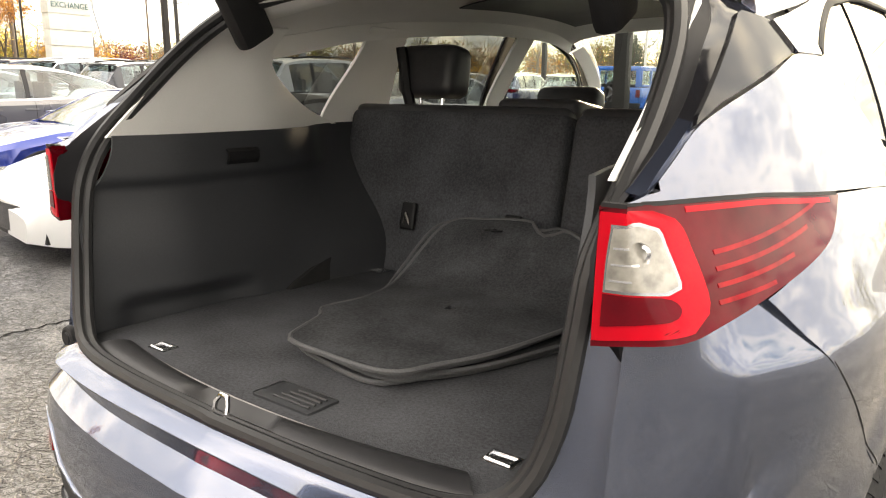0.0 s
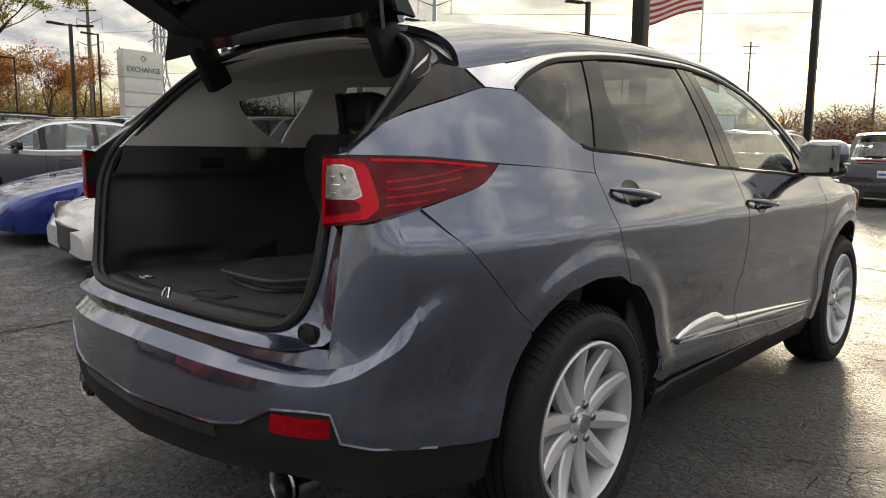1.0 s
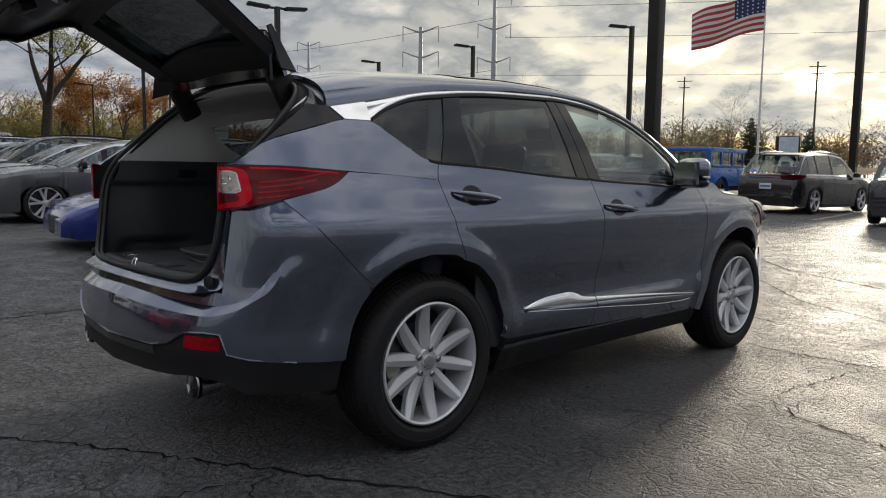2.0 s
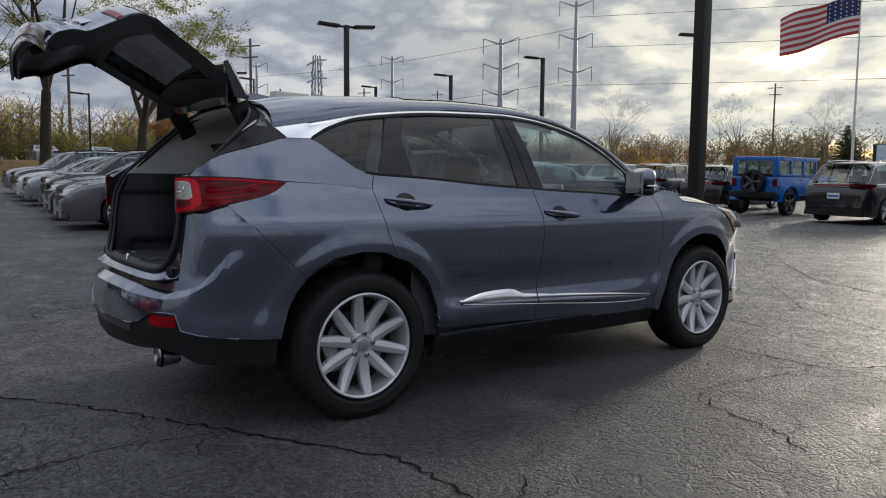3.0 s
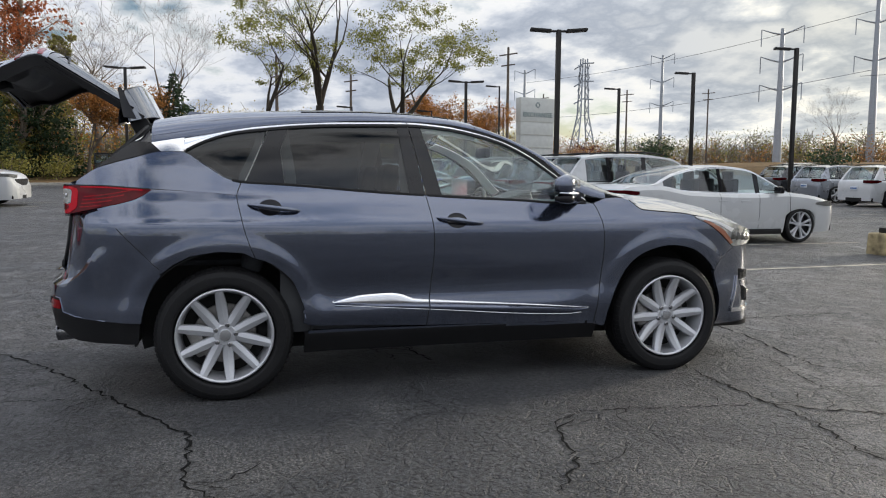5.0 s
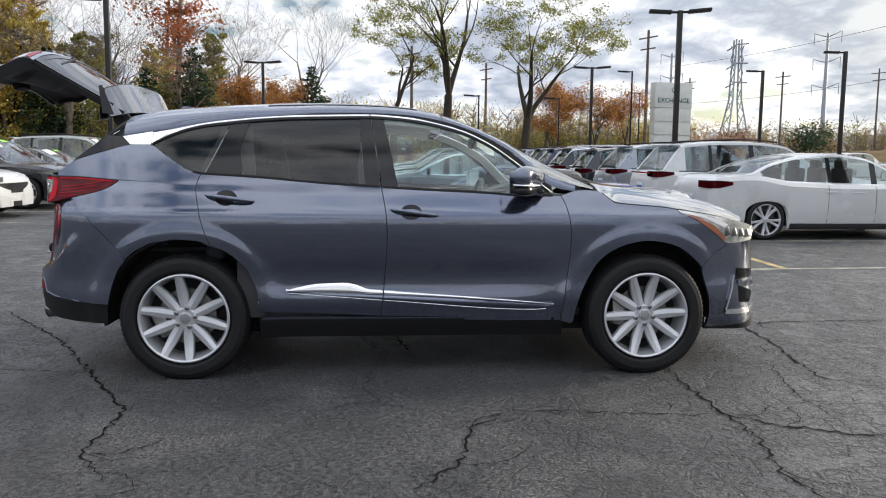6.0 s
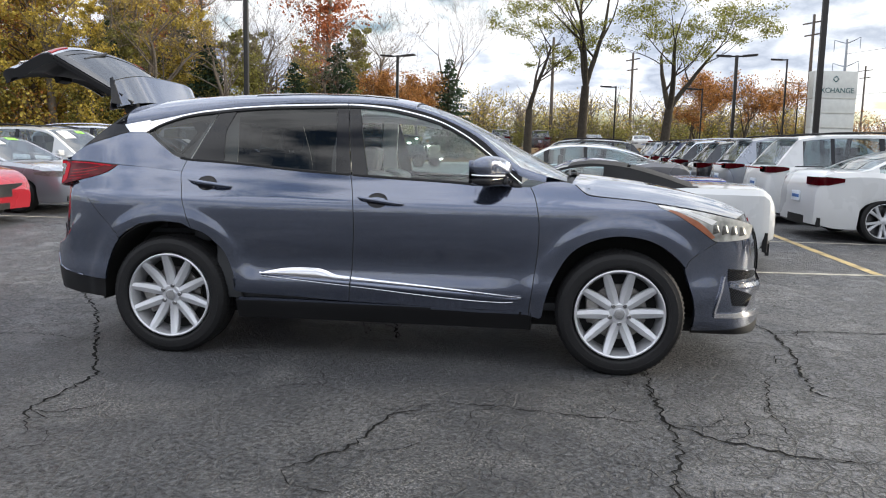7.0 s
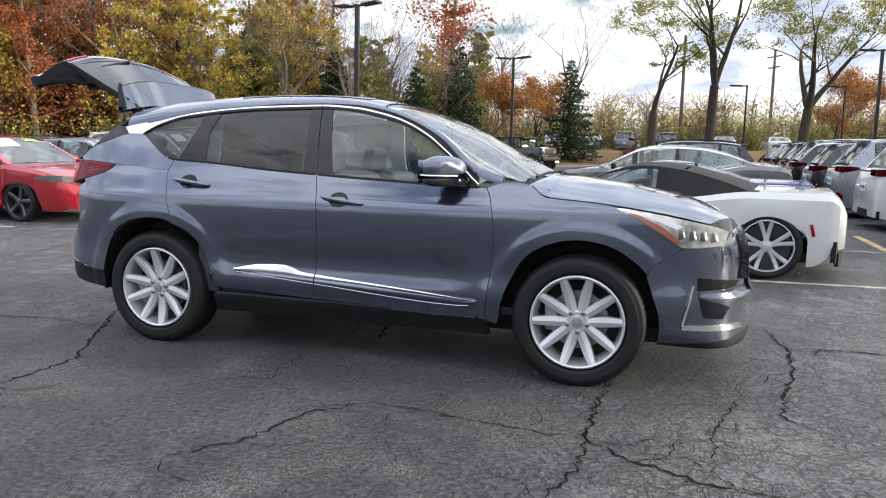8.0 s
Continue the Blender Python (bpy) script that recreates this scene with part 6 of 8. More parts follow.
# the row with noses this way
NOSE = "cars facing the lane"
parked_car("saloon_car", "red sporty hatchback with a dark mesh grille", lot(-5.45, -8.30, 88), "sedan", 4.72, 1.83, 1.41, P_RED, .335, M_GUNMETAL, 5, group=NOSE, sticker=True, head="slim")
parked_car("saloon_car", "silver grand touring saloon with dark wheels", lot(-7.95, -8.35, 88), "sedan", 4.95, 1.90, 1.40, P_SILVER, .35, M_GUNMETAL, 5, group=NOSE, sticker=True)
parked_car("hatchback_suv", "white crossover with its nose to the lane", lot(-10.6, -8.6, 88), "suv", 4.6, 1.85, 1.60, P_WHITE, .35, M_ALLOY, 5, group=NOSE, sticker=True)
parked_car("large_suv", "charcoal large sport utility car with lattice wheels", lot(-13.5, -8.6, 88), "suv", 5.03, 1.99, 1.70, P_DKGREY, .385, M_ALLOY, 10, trim_m=M_BRIGHT, group=NOSE, sticker=True)
parked_car("saloon_car", "grey saloon with its nose to the lane", lot(-16.5, -8.6, 88), "sedan", 4.8, 1.85, 1.44, P_GREY, .34, M_ALLOY, 5, group=NOSE, sticker=True)
parked_car("hatchback_suv", "slate blue estate parked behind other cars", lot(-9.2, -14.6, 88), "suv", 4.8, 1.88, 1.55, P_GREY, .345, M_ALLOY, 5, group=NOSE, sticker=True)
parked_car("saloon_car", "black saloon parked behind other cars", lot(-13.5, -14.8, 88), "sedan", 4.8, 1.88, 1.45, P_BLACK, .345, M_ALLOY, 5, group=NOSE, sticker=True)
parked_car("pickup_like_suv", "white large sport utility car", lot(-20.5, -8.8, 88), "suv", 5.1, 2.0, 1.85, P_WHITE, .39, M_ALLOY, 5, group=NOSE, sticker=True)
# cars near the sign and up on the bank
UPHILL = "cars up the slope"
for i, (x, y, hd, sty, L_, H_, p_, lab) in enumerate((
        (-60.5, -6.3, 180, "suv", 4.7, 1.70, P_WHITE, "white sport utility car up on the bank"), (-60.5, -3.2, 180, "sedan", 4.8, 1.45, P_GREY, "grey saloon up on the bank"),
        (-60.5, -0.5, 180, "suv", 4.8, 1.74, P_GREY, "grey sport utility car up on the bank"), (-61.0, 2.9, 180, "suv", 4.8, 1.72, P_BLACK, "black sport utility car up on the bank"),
        (-61.5, 7.4, 180, "sedan", 4.8, 1.46, P_SILVER, "silver saloon up on the bank"), (-62, 11.6, 180, "sedan", 4.8, 1.46, P_WHITE, "white saloon up on the bank"),
        (-40.0, 13.4, 100, "suv", 5.1, 1.88, P_WHITE, "white large sport utility car beside the trees"), (-33.5, 17.2, 20, "suv", 4.8, 1.7, P_BLACK, "black sport utility car below the sign"),
        (-36.5, 14.0, 60, "suv", 4.7, 1.66, P_SILVER, "silver crossover below the sign"), (-30.5, 13.2, 95, "suv", 4.7, 1.66, P_DKGREY, "charcoal crossover up the slope"),
        (-33.0, 34.0, 110, "suv", 5.3, 1.9, P_SLATE, "slate pickup-sized car far up the lane"), (-27.0, 33.0, 110, "sedan", 4.8, 1.45, P_RED, "red saloon far up the lane"),
        (-18.5, 33.0, 100, "suv", 4.8, 1.7, P_BLACK, "black crossover far up the lane"), (-38.0, 30.0, 110, "suv", 4.8, 1.7, P_WHITE, "white crossover far up the lane"),
        (-29.3, 9.2, 90, "suv", 4.7, 1.66, P_BLACK, "black crossover at the end of the row"), (-28.0, 3.7, 268, "suv", 4.7, 1.64, P_SILVER, "silver crossover at the end of the row"))):
    parked_car("hatchback_suv" if sty == "suv" else "saloon_car", lab, lot(x, y, hd), sty, L_, 1.88, H_, p_, .35, M_ALLOY, 5, group=UPHILL)


# ---- box-shaped off-roaders ----
def off_roader(label, m, body_paint, roof_paint, group):
    j = thing("off_roader", label, "off-road car", m, group)
    part("body", merge(box((1.58, 3.9, .62), (0, -.12, .93), .05), box((1.30, 1.25, .50), (0, 1.35, 1.0), .06)), body_paint, j)
    part("bonnet", box((1.36, 1.30, .08), (0, 1.28, 1.26), .03), body_paint, j)
    part("roof", box((1.50, 2.75, .09), (0, -.68, 1.84), .035), roof_paint, j)
    for x in (-.77, .77):
        for y0, y1 in ((-2.0, -1.32), (-1.22, -.52), (-.42, .30)):
            w = part("side_window", box((.012, y1 - y0, .40), (x * .985, (y0 + y1) / 2, 1.54), .004), M_PRIV, j)
            part("window_frame", merge(box((.05, .06, .56), (x, y0 - .03, 1.52), .012), box((.05, .06, .56), (x, y1 + .03, 1.52), .012), box((.05, y1 - y0, .07), (x, (y0 + y1) / 2, 1.78), .012), box((.05, y1 - y0, .08), (x, (y0 + y1) / 2, 1.29), .012)), body_paint, j)
        for y in (-1.42, 1.48):
            a = part("wheel_flare", grid([[(x * (1.03 if d == 0 else .80 if d == 2 else 1.19), y + (.50 + .03 * (d == 1)) * math.cos(q), .42 + (.50 + .03 * (d == 1)) * math.sin(q)) for d in (0, 1, 2)] for q in span(.05, math.pi - .05, 14)]), body_paint, j)
            small_wheel(j, pose(x * 1.02, y, .42, 20, 0, 0 if x > 0 else 180), .42, M_GUNMETAL, 5)
            part("arch_liner", box((.30, .9, .45), (x * .82, y, .70), .1), M_UNDER, j)
        part("tail_lamp", box((.13, .07, .24), (x * .92, -2.10, 1.05), .02), M_REDDARK, j, "dark square tail lamp")
        part("headlamp", lathe([(2.02, 0), (2.02, .10), (1.98, .11), (1.95, .11)], 20, "Y", (x * .62, 0, 1.06)), M_LENS, j)
        part("door_mirror", box((.20, .10, .20), (x * 1.18, .42, 1.42), .03), M_BLACK, j)
        part("door_handle", box((.04, .14, .04), (x * 1.03, -.62, 1.14), .01), M_BLACK, j)
    part("rear_window", box((1.20, .012, .42), (0, -2.075, 1.54), .004), M_PRIV, j)
    part("rear_frame", merge(box((.16, .05, .60), (-.68, -2.06, 1.54), .02), box((.16, .05, .60), (.68, -2.06, 1.54), .02), box((1.5, .05, .09), (0, -2.06, 1.79), .02)), body_paint, j)
    part("windscreen", box((1.26, .012, .46), (0, .44, 1.54), .003, Euler((.28, 0, 0))), M_CLEAR, j)
    part("grille", box((1.0, .06, .34), (0, 1.99, 1.05), .02), M_BLACK, j)
    part("bumper", box((1.62, .16, .20), (0, -2.16, .66), .03), M_BLACK, j)
    part("bumper", box((1.62, .18, .20), (0, 2.10, .66), .03), M_BLACK, j)
    sw = small_wheel(j, pose(.02, -2.20, 1.06, 0, 0, -90), .40, M_GUNMETAL, 5)
    part("cabin", box((1.35, 2.4, .30), (0, -.7, 1.18), .05), M_CABIN, j)
    part("underside", box((1.2, 3.6, .2), (0, 0, .55), .03), M_UNDER, j)
    return j


off_roader("bright blue boxy off-road car with a spare wheel", lot(-9.35, 22.6, 91), P_BLUE, P_BLUE, FAR)
off_roader("slate grey boxy off-road car by the kerb", lot(-38.6, -5.2, 62), P_SLATE, M_BLACK, UPHILL)

# ---- ground ----
def asphalt():
    m = bpy.data.materials.new("worn_cracked_asphalt")
    m.use_nodes = True
    n, l = m.node_tree.nodes, m.node_tree.links
    b = n["Principled BSDF"]
    tco = n.new("ShaderNodeTexCoord")

    def tex(kind, **kw):
        t = n.new(kind)
        for k, v in kw.items():
            t.inputs[k].default_value = v
        l.new(tco.outputs["Object"], t.inputs["Vector"])
        return t

    def math_(op, a, c, clamp=False):
        q = n.new("ShaderNodeMath")
        q.operation, q.use_clamp = op, clamp
        for i, s in enumerate((a, c)):
            if isinstance(s, (int, float)):
                q.inputs[i].default_value = s
            else:
                l.new(s, q.inputs[i])
        return q.outputs[0]

    def ramp(src, stops):
        r = n.new("ShaderNodeValToRGB")
        while len(r.color_ramp.elements) < len(stops):
            r.color_ramp.elements.new(.5)
        for e, (p, c) in zip(r.color_ramp.elements, stops):
            e.position, e.color = p, (*c, 1) if isinstance(c, tuple) else (c, c, c, 1)
        l.new(src, r.inputs[0])
        return r.outputs[0]
    grit = tex("ShaderNodeTexNoise", Scale=160.0, Detail=3.0, Roughness=.7)
    grit2 = tex("ShaderNodeTexNoise", Scale=38.0, Detail=4.0, Roughness=.65)
    blot = tex("ShaderNodeTexNoise", Scale=.55, Detail=6.0, Roughness=.6)
    wear = tex("ShaderNodeTexNoise", Scale=1.7, Detail=5.0, Roughness=.65, Distortion=.4)
    base = ramp(math_("ADD", math_("MULTIPLY", blot.outputs[0], .6), math_("MULTIPLY", wear.outputs[0], .4)), [(.36, (.045, .046, .050)), (.50, (.062, .063, .067)), (.64, (.088, .088, .090))])
    # a darker strip, with paler and more cracked asphalt on either side of it
    sx = n.new("ShaderNodeSeparateXYZ")
    l.new(tco.outputs["Object"], sx.inputs[0])
    across = math_("ADD", math_("ADD", sx.outputs[1], math_("MULTIPLY", sx.outputs[0], .35)), math_("MULTIPLY", math_("SUBTRACT", wear.outputs[0], .5), 1.6))
    front = math_("MULTIPLY", math_("SUBTRACT", across, 3.15), 1.2, True)
    back = math_("MULTIPLY", math_("SUBTRACT", -.35, across), 1.2, True)
    off_strip = math_("MAXIMUM", front, back)
    fleck = ramp(grit2.outputs[0], [(.36, .32), (.62, 1.85)])
    mul = n.new("ShaderNodeMixRGB")
    mul.blend_type, mul.inputs[0].default_value = "MULTIPLY", 1.0
    l.new(base, mul.inputs[1])
    l.new(math_("MULTIPLY", math_("MULTIPLY", fleck, math_("ADD", 1.02, math_("MULTIPLY", off_strip, .76))), ramp(grit.outputs[0], [(.36, .45), (.50, .95), (.66, 1.75)])), mul.inputs[2])
    # alligator cracking in patches
    warp = tex("ShaderNodeTexNoise", Scale=11.0, Detail=5.0, Roughness=.7)
    mixv = n.new("ShaderNodeMixRGB")
    mixv.inputs[0].default_value = .022
    l.new(tco.outputs["Object"], mixv.inputs[1])
    l.new(warp.outputs["Color"], mixv.inputs[2])
    vor = n.new("ShaderNodeTexVoronoi")
    vor.feature = "DISTANCE_TO_EDGE"
    vor.inputs["Scale"].default_value = 9.0
    l.new(mixv.outputs[0], vor.inputs["Vector"])
    vor2 = n.new("ShaderNodeTexVoronoi")
    vor2.feature = "DISTANCE_TO_EDGE"
    vor2.inputs["Scale"].default_value = 26.0
    l.new(mixv.outputs[0], vor2.inputs["Vector"])
    patch = tex("ShaderNodeTexNoise", Scale=.42, Detail=4.0, Roughness=.55)
    patch.inputs["Vector"].default_value = (0, 0, 0)
    where = ramp(patch.outputs[0], [(.41, 0.0), (.57, 1.0)])
    bits = tex("ShaderNodeTexNoise", Scale=4.5, Detail=4.0, Roughness=.6)
    broken = ramp(bits.outputs[0], [(.40, 0.0), (.47, 1.0)])
    c1 = ramp(vor.outputs["Distance"], [(0.0, 1.0), (.03, 1.0), (.06, 0.0)])
    c2 = ramp(vor2.outputs["Distance"], [(0.0, .8), (.05, .7), (.10, 0.0)])
    zone = math_("MAXIMUM", math_("MULTIPLY", where, .25), math_("MULTIPLY", off_strip, .6))
    net = math_("MULTIPLY", math_("MAXIMUM", c1, c2), broken)
    crack = math_("MULTIPLY", net, zone, True)
    # pale stone showing where the binder has worn off
    scuff = tex("ShaderNodeTexNoise", Scale=.9, Detail=7.0, Roughness=.7, Distortion=.6)
    chip = tex("ShaderNodeTexNoise", Scale=75.0, Detail=4.0, Roughness=.75)
    bare_ = math_("MULTIPLY", ramp(scuff.outputs[0], [(.48, 0.0), (.60, 1.0)]), ramp(chip.outputs[0], [(.50, 0.0), (.60, 1.0)]), True)
    stray = ramp(chip.outputs[0], [(.66, 0.0), (.72, .8)])
    pale = n.new("ShaderNodeMixRGB")
    l.new(math_("MAXIMUM", bare_, stray), pale.inputs[0])
    l.new(mul.outputs[0], pale.inputs[1])
    pale.inputs[2].default_value = (.27, .262, .25, 1)
    dark = n.new("ShaderNodeMixRGB")
    l.new(crack, dark.inputs[0])
    l.new(pale.outputs[0], dark.inputs[1])
    dark.inputs[2].default_value = (.012, .012, .012, 1)
    l.new(dark.outputs[0], b.inputs["Base Color"])
    rough = ramp(math_("ADD", math_("MULTIPLY", wear.outputs[0], .6), math_("MULTIPLY", grit2.outputs[0], .4)), [(.38, .38), (.62, .64)])
    l.new(rough, b.inputs["Roughness"])
    b.inputs["Specular IOR Level"].default_value = .32
    h = math_("SUBTRACT", math_("ADD", math_("MULTIPLY", grit.outputs[0], .5), math_("MULTIPLY", grit2.outputs[0], .6)), math_("MULTIPLY", net, math_("ADD", .55, math_("MULTIPLY", off_strip, .4))))
    bp = n.new("ShaderNodeBump")
    bp.inputs["Strength"].default_value, bp.inputs["Distance"].default_value = 1.0, .024
    l.new(h, bp.inputs["Height"])
    l.new(bp.outputs[0], b.inputs["Normal"])
    return m


M_ASPHALT = asphalt()
xs = sorted(set([-900, -500, -300, -200, -150, -120, -100, -90, -75] + [-60 + i * 1.0 for i in range(0, 12)] + [-48 + 2 * i for i in range(24)] + [-1.2, -1, 0, 2, 5, 10, 20, 40, 80, 150, 300, 600, 900]))
ys = [-900, -500, -300, -150, -80, -50, -30, -20, -12, -6, -2, 0, 2, 6, 12, 20, 30, 50, 80, 150, 300, 600, 900]
ground = part("ground", outward(grid([[(x, y, ground_z(x, y)) for x in xs] for y in ys]), (0, 0, -900)), M_ASPHALT)
tagged(ground, "worn dark asphalt car park with cracks and damp patches", "ground", kind="structure")

M_CRACK = mat("open_crack_shadow", (0.010, 0.010, 0.010), 0.95, 0, 0, 0.3, 60, spec=0.1)
M_SEAMTAR = mat("old_tar_seam", (0.020, 0.020, 0.021), 0.7, 0, 0, 0.3, 60)
rng = random.Random(4)


def crack(pts, width, material=None, label="open crack in the asphalt", jag=.02, seed=0):
    """A ragged crack: a narrow, uneven strip along the ground."""
    rg = random.Random(seed)
    P = line(pts, max(8, int(sum(math.dist(a, b) for a, b in zip(pts, pts[1:])) / .035)), False)
    L_, R_ = [], []
    for i, (x, y) in enumerate(P):
        a, b = P[max(0, i - 1)], P[min(len(P) - 1, i + 1)]
        d = V((b[0] - a[0], b[1] - a[1])).normalized()
        nrm = V((-d.y, d.x))
        o = rg.uniform(-jag, jag)
        w = width * rg.uniform(.25, 1.25) * (1 - .75 * abs(2 * i / (len(P) - 1) - 1) ** 4)
        for lst, q in ((L_, o + w / 2), (R_, o - w / 2)):
            p = V((x, y)) + nrm * q
            lst.append((p.x, p.y, ground_z(p.x, p.y) + .004))
    ob = part("crack", outward(grid([L_, R_]), (0, 0, -900)), material or M_CRACK, clean=False)
    return tagged(ob, label, "crack", "cracks in the asphalt", "structure")


CRACKS = [
    ([(2.32, .05), (2.04, -.15), (1.75, -.15), (1.45, -.17), (.90, -.50), (.4, -.82), (-.12, -1.14), (-.72, -1.62), (-1.3, -2.1)], .019),
    ([(.73, -.62), (.66, -1.12), (.72, -1.55), (.6, -2.4)], .012), ([(-1.14, 3.95), (-.40, 4.03), (.19, 3.97), (.75, 3.86), (1.10, 3.80), (1.25, 4.0)], .020),
    ([(-.48, 4.0), (-.54, 4.4), (-.56, 5.0), (-.57, 5.8)], .018), ([(.68, 3.67), (1.30, 3.47), (1.88, 3.43)], .010), ([(.80, 2.93), (1.30, 2.90), (1.72, 2.90), (1.88, 3.12), (2.02, 3.42), (2.05, 3.7)], .018),
    ([(1.5, 2.9), (2.02, 2.90), (2.40, 2.80), (2.9, 2.85)], .014), ([(1.55, 1.75), (1.60, 2.10), (1.68, 2.60), (1.70, 2.88)], .012),
    ([(1.62, 1.77), (1.81, 1.59), (2.25, 1.47), (2.50, 1.27)], .014), ([(-.32, 1.22), (0, 1.27), (.31, 1.34)], .020), ([(-.2, .95), (.10, 1.10), (.30, 1.06)], .010),
    ([(.72, 1.10), (1.10, 1.04), (1.42, 1.13), (1.72, 1.52)], .009), ([(-2.98, -.9), (-3.0, -.35), (-3.03, .3), (-3.2, 1.4)], .022),
    ([(-2.0, 9.0), (-.5, 7.2), (1.5, 6.0), (3.4, 5.2)], .03), ([(-1.0, 14), (.6, 11.5), (2.4, 9.8)], .03), ([(-.8, 6.6), (.5, 5.0), (1.6, 4.4)], .018), ([(3.1, .3), (3.3, 1.4), (3.0, 2.3)], .010), ([(2.4, .2), (2.9, -.4), (3.6, -.6)], .012)]
for i, (pts, w) in enumerate(CRACKS):
    crack(pts, w, None if i != 11 else M_SEAMTAR, seed=i)
    q = pts[len(pts) // 2]
    for k in range(3):
        a = rng.uniform(0, 6.28)
        s = pts[rng.randrange(len(pts))]
        crack([s, (s[0] + .16 * math.cos(a), s[1] + .16 * math.sin(a)), (s[0] + .34 * math.cos(a + .5), s[1] + .34 * math.sin(a + .5))], w * .45, seed=50 + i * 3 + k, jag=.012)

# painted lines
M_LINEW = mat("worn_white_line_paint", (0.43, 0.40, 0.33), 0.7, 0, 0, 0.45, 60, dark=0.3)
M_LINEY = mat("worn_yellow_line_paint", (0.46, 0.35, 0.16), 0.7, 0, 0, 0.4, 60, dark=0.2)


def stripe(a, b, w, material, label):
    n_ = max(2, int(math.dist(a, b)))
    d = (V(b) - V(a)).normalized()
    nr = V((-d.y, d.x)) * w / 2
    rows = [[], []]
    for p in line([a, b], n_):
        for r, sg in zip(rows, (1, -1)):
            r.append((p[0] + nr.x * sg, p[1] + nr.y * sg, ground_z(p[0] + nr.x * sg, 0) + .004))
    return tagged(part("parking_line", outward(grid(rows), (0, 0, -900)), material), label, "parking line", "parking lines", "structure")


stripe((-3.30, 3.6), (-3.62, 9.6), .09, M_LINEW, "worn pale line along the end of the parking row")
stripe((-6.34, 5.2), (-6.42, 11.6), .09, M_LINEW, "worn white parking line")
stripe((-3.45, 6.12), (-8.4, 6.16), .11, M_LINEY, "worn yellow parking line")
for k in range(7):
    stripe((-6.55 - 2.62 * k, -5.7), (-6.5 - 2.62 * k, -11), .10, M_LINEW, "worn white parking line")
    stripe((-4.0 - 3.4 * k, 17.2 + .75 * k), (-4.6 - 3.4 * k, 22.2 + .75 * k), .10, M_LINEW, "worn white parking line")
stripe((-3.93, -6.40), (-3.9, -11), .10, M_LINEW, "worn white parking line")

# kerb, grass and leaf-strewn bank at the lot's far edge
M_KERB = mat("concrete_kerb", (0.34, 0.33, 0.30), 0.85, 0, 0, 0.2, 14, 0.003, 60)
M_GRASS = mat("autumn_grass_and_leaf_litter", (0.17, 0.115, 0.06), 0.95, 0, 0, 0.45, 9, 0.03, 30, coarse=.5, spec=.1)
K_LINE = [(-26, -42), (-34, -26), (-41.5, -13), (-45.0, -4.5), (-47.5, 2.5), (-50.0, 12.0), (-52, 22), (-54, 40)]
kp = line(K_LINE, 60)
prof = [(0, 0), (0, .13), (.03, .15), (.15, .15), (.16, 0)]
kerb = part("kerb", grid([[(x - d, y, ground_z(x - d, y) + h) for d, h in prof] for x, y in kp]), M_KERB)
tagged(kerb, "pale concrete kerb along the lot edge", "kerb", kind="structure")
bank = part("grass_bank", outward(grid([[(x - .15 - d, y - d * .15, ground_z(x - .15 - d, y) + h) for d, h in ((0, .14), (3, .22), (7, .30), (12, .25), (30, .2), (80, .2))] for x, y in kp]), (0, 0, -900)), M_GRASS)
tagged(bank, "grass bank strewn with fallen leaves", "grass bank", kind="structure")
verge = part("grass_verge", outward(grid([[(x, y, ground_z(x, y) + h) for x in span(-140, -14, 12)] for y, h in ((47, .05), (50, .9), (62, 1.5), (110, 1.6))]), (0, 0, -900)), M_GRASS)
tagged(verge, "grass verge beyond the lot", "grass bank", kind="structure")

# ---- lamp posts ----
M_BRONZE = mat("dark_bronze_post_paint", (0.022, 0.020, 0.019), 0.45, 0.3, 0, 0.15, 30)
M_BASE = mat("worn_yellow_concrete", (0.36, 0.29, 0.16), 0.9, 0, 0, 0.4, 9, 0.012, 25, dark=.25)


def lamp_post(x, y, h, heads, label, w=.13, base=True, turn=0):
    p = thing("street_lamp", label, "street lamp", pose(x, y, ground_z(x, y), 0, 0, turn), "lot lamp posts")
    H_ = h - ground_z(x, y)
    part("pole", box((w, w, H_), (0, 0, H_ / 2), .012), M_BRONZE, p, "square dark bronze pole")
    for a in heads:
        arm = V((math.cos(radians(a)), math.sin(radians(a)), 0))
        hd = part("lamp_head", box((.72, .34, .09), (0, 0, 0), .025), M_BRONZE, p, "flat lamp head")
        hd.matrix_local = Matrix.Translation(arm * .62 + V((0, 0, H_ - .02))) @ pose(0, 0, 0, 0, -4, a)
        part("lamp_arm", box((.30, .07, .07), (0, 0, 0), .01), M_BRONZE, p).matrix_local = Matrix.Translation(arm * .18 + V((0, 0, H_ - .05))) @ pose(0, 0, 0, 0, 0, a)
    part("foot_plate", box((w * 2.4, w * 2.4, .05), (0, 0, .03), .01), M_BRONZE, p)
    return p


lamp_post(-18.75, 10.8, 6.45, (75, 255), "dark lot lamp with two flat heads", .15)
lamp_post(-35.2, -5.2, 6.82, (80, 260), "dark lot lamp with a twin flat head beside the jeep-like car", .14)
lamp_post(-34.2, 12.3, 6.75, (80, 260), "dark lot lamp with flat heads near the trees", .14)
lamp_post(-40.1, 24.9, 7.58, (245,), "dark lot lamp with one flat head", .16)
lamp_post(-30.2, 23.9, 7.20, (245,), "dark lot lamp with one flat head", .16)
lamp_post(-23.75, 24.9, 7.46, (245,), "dark lot lamp with one flat head", .16)
lamp_post(-15.0, 25.7, 7.4, (230,), "dark lot lamp with one flat head", .17)
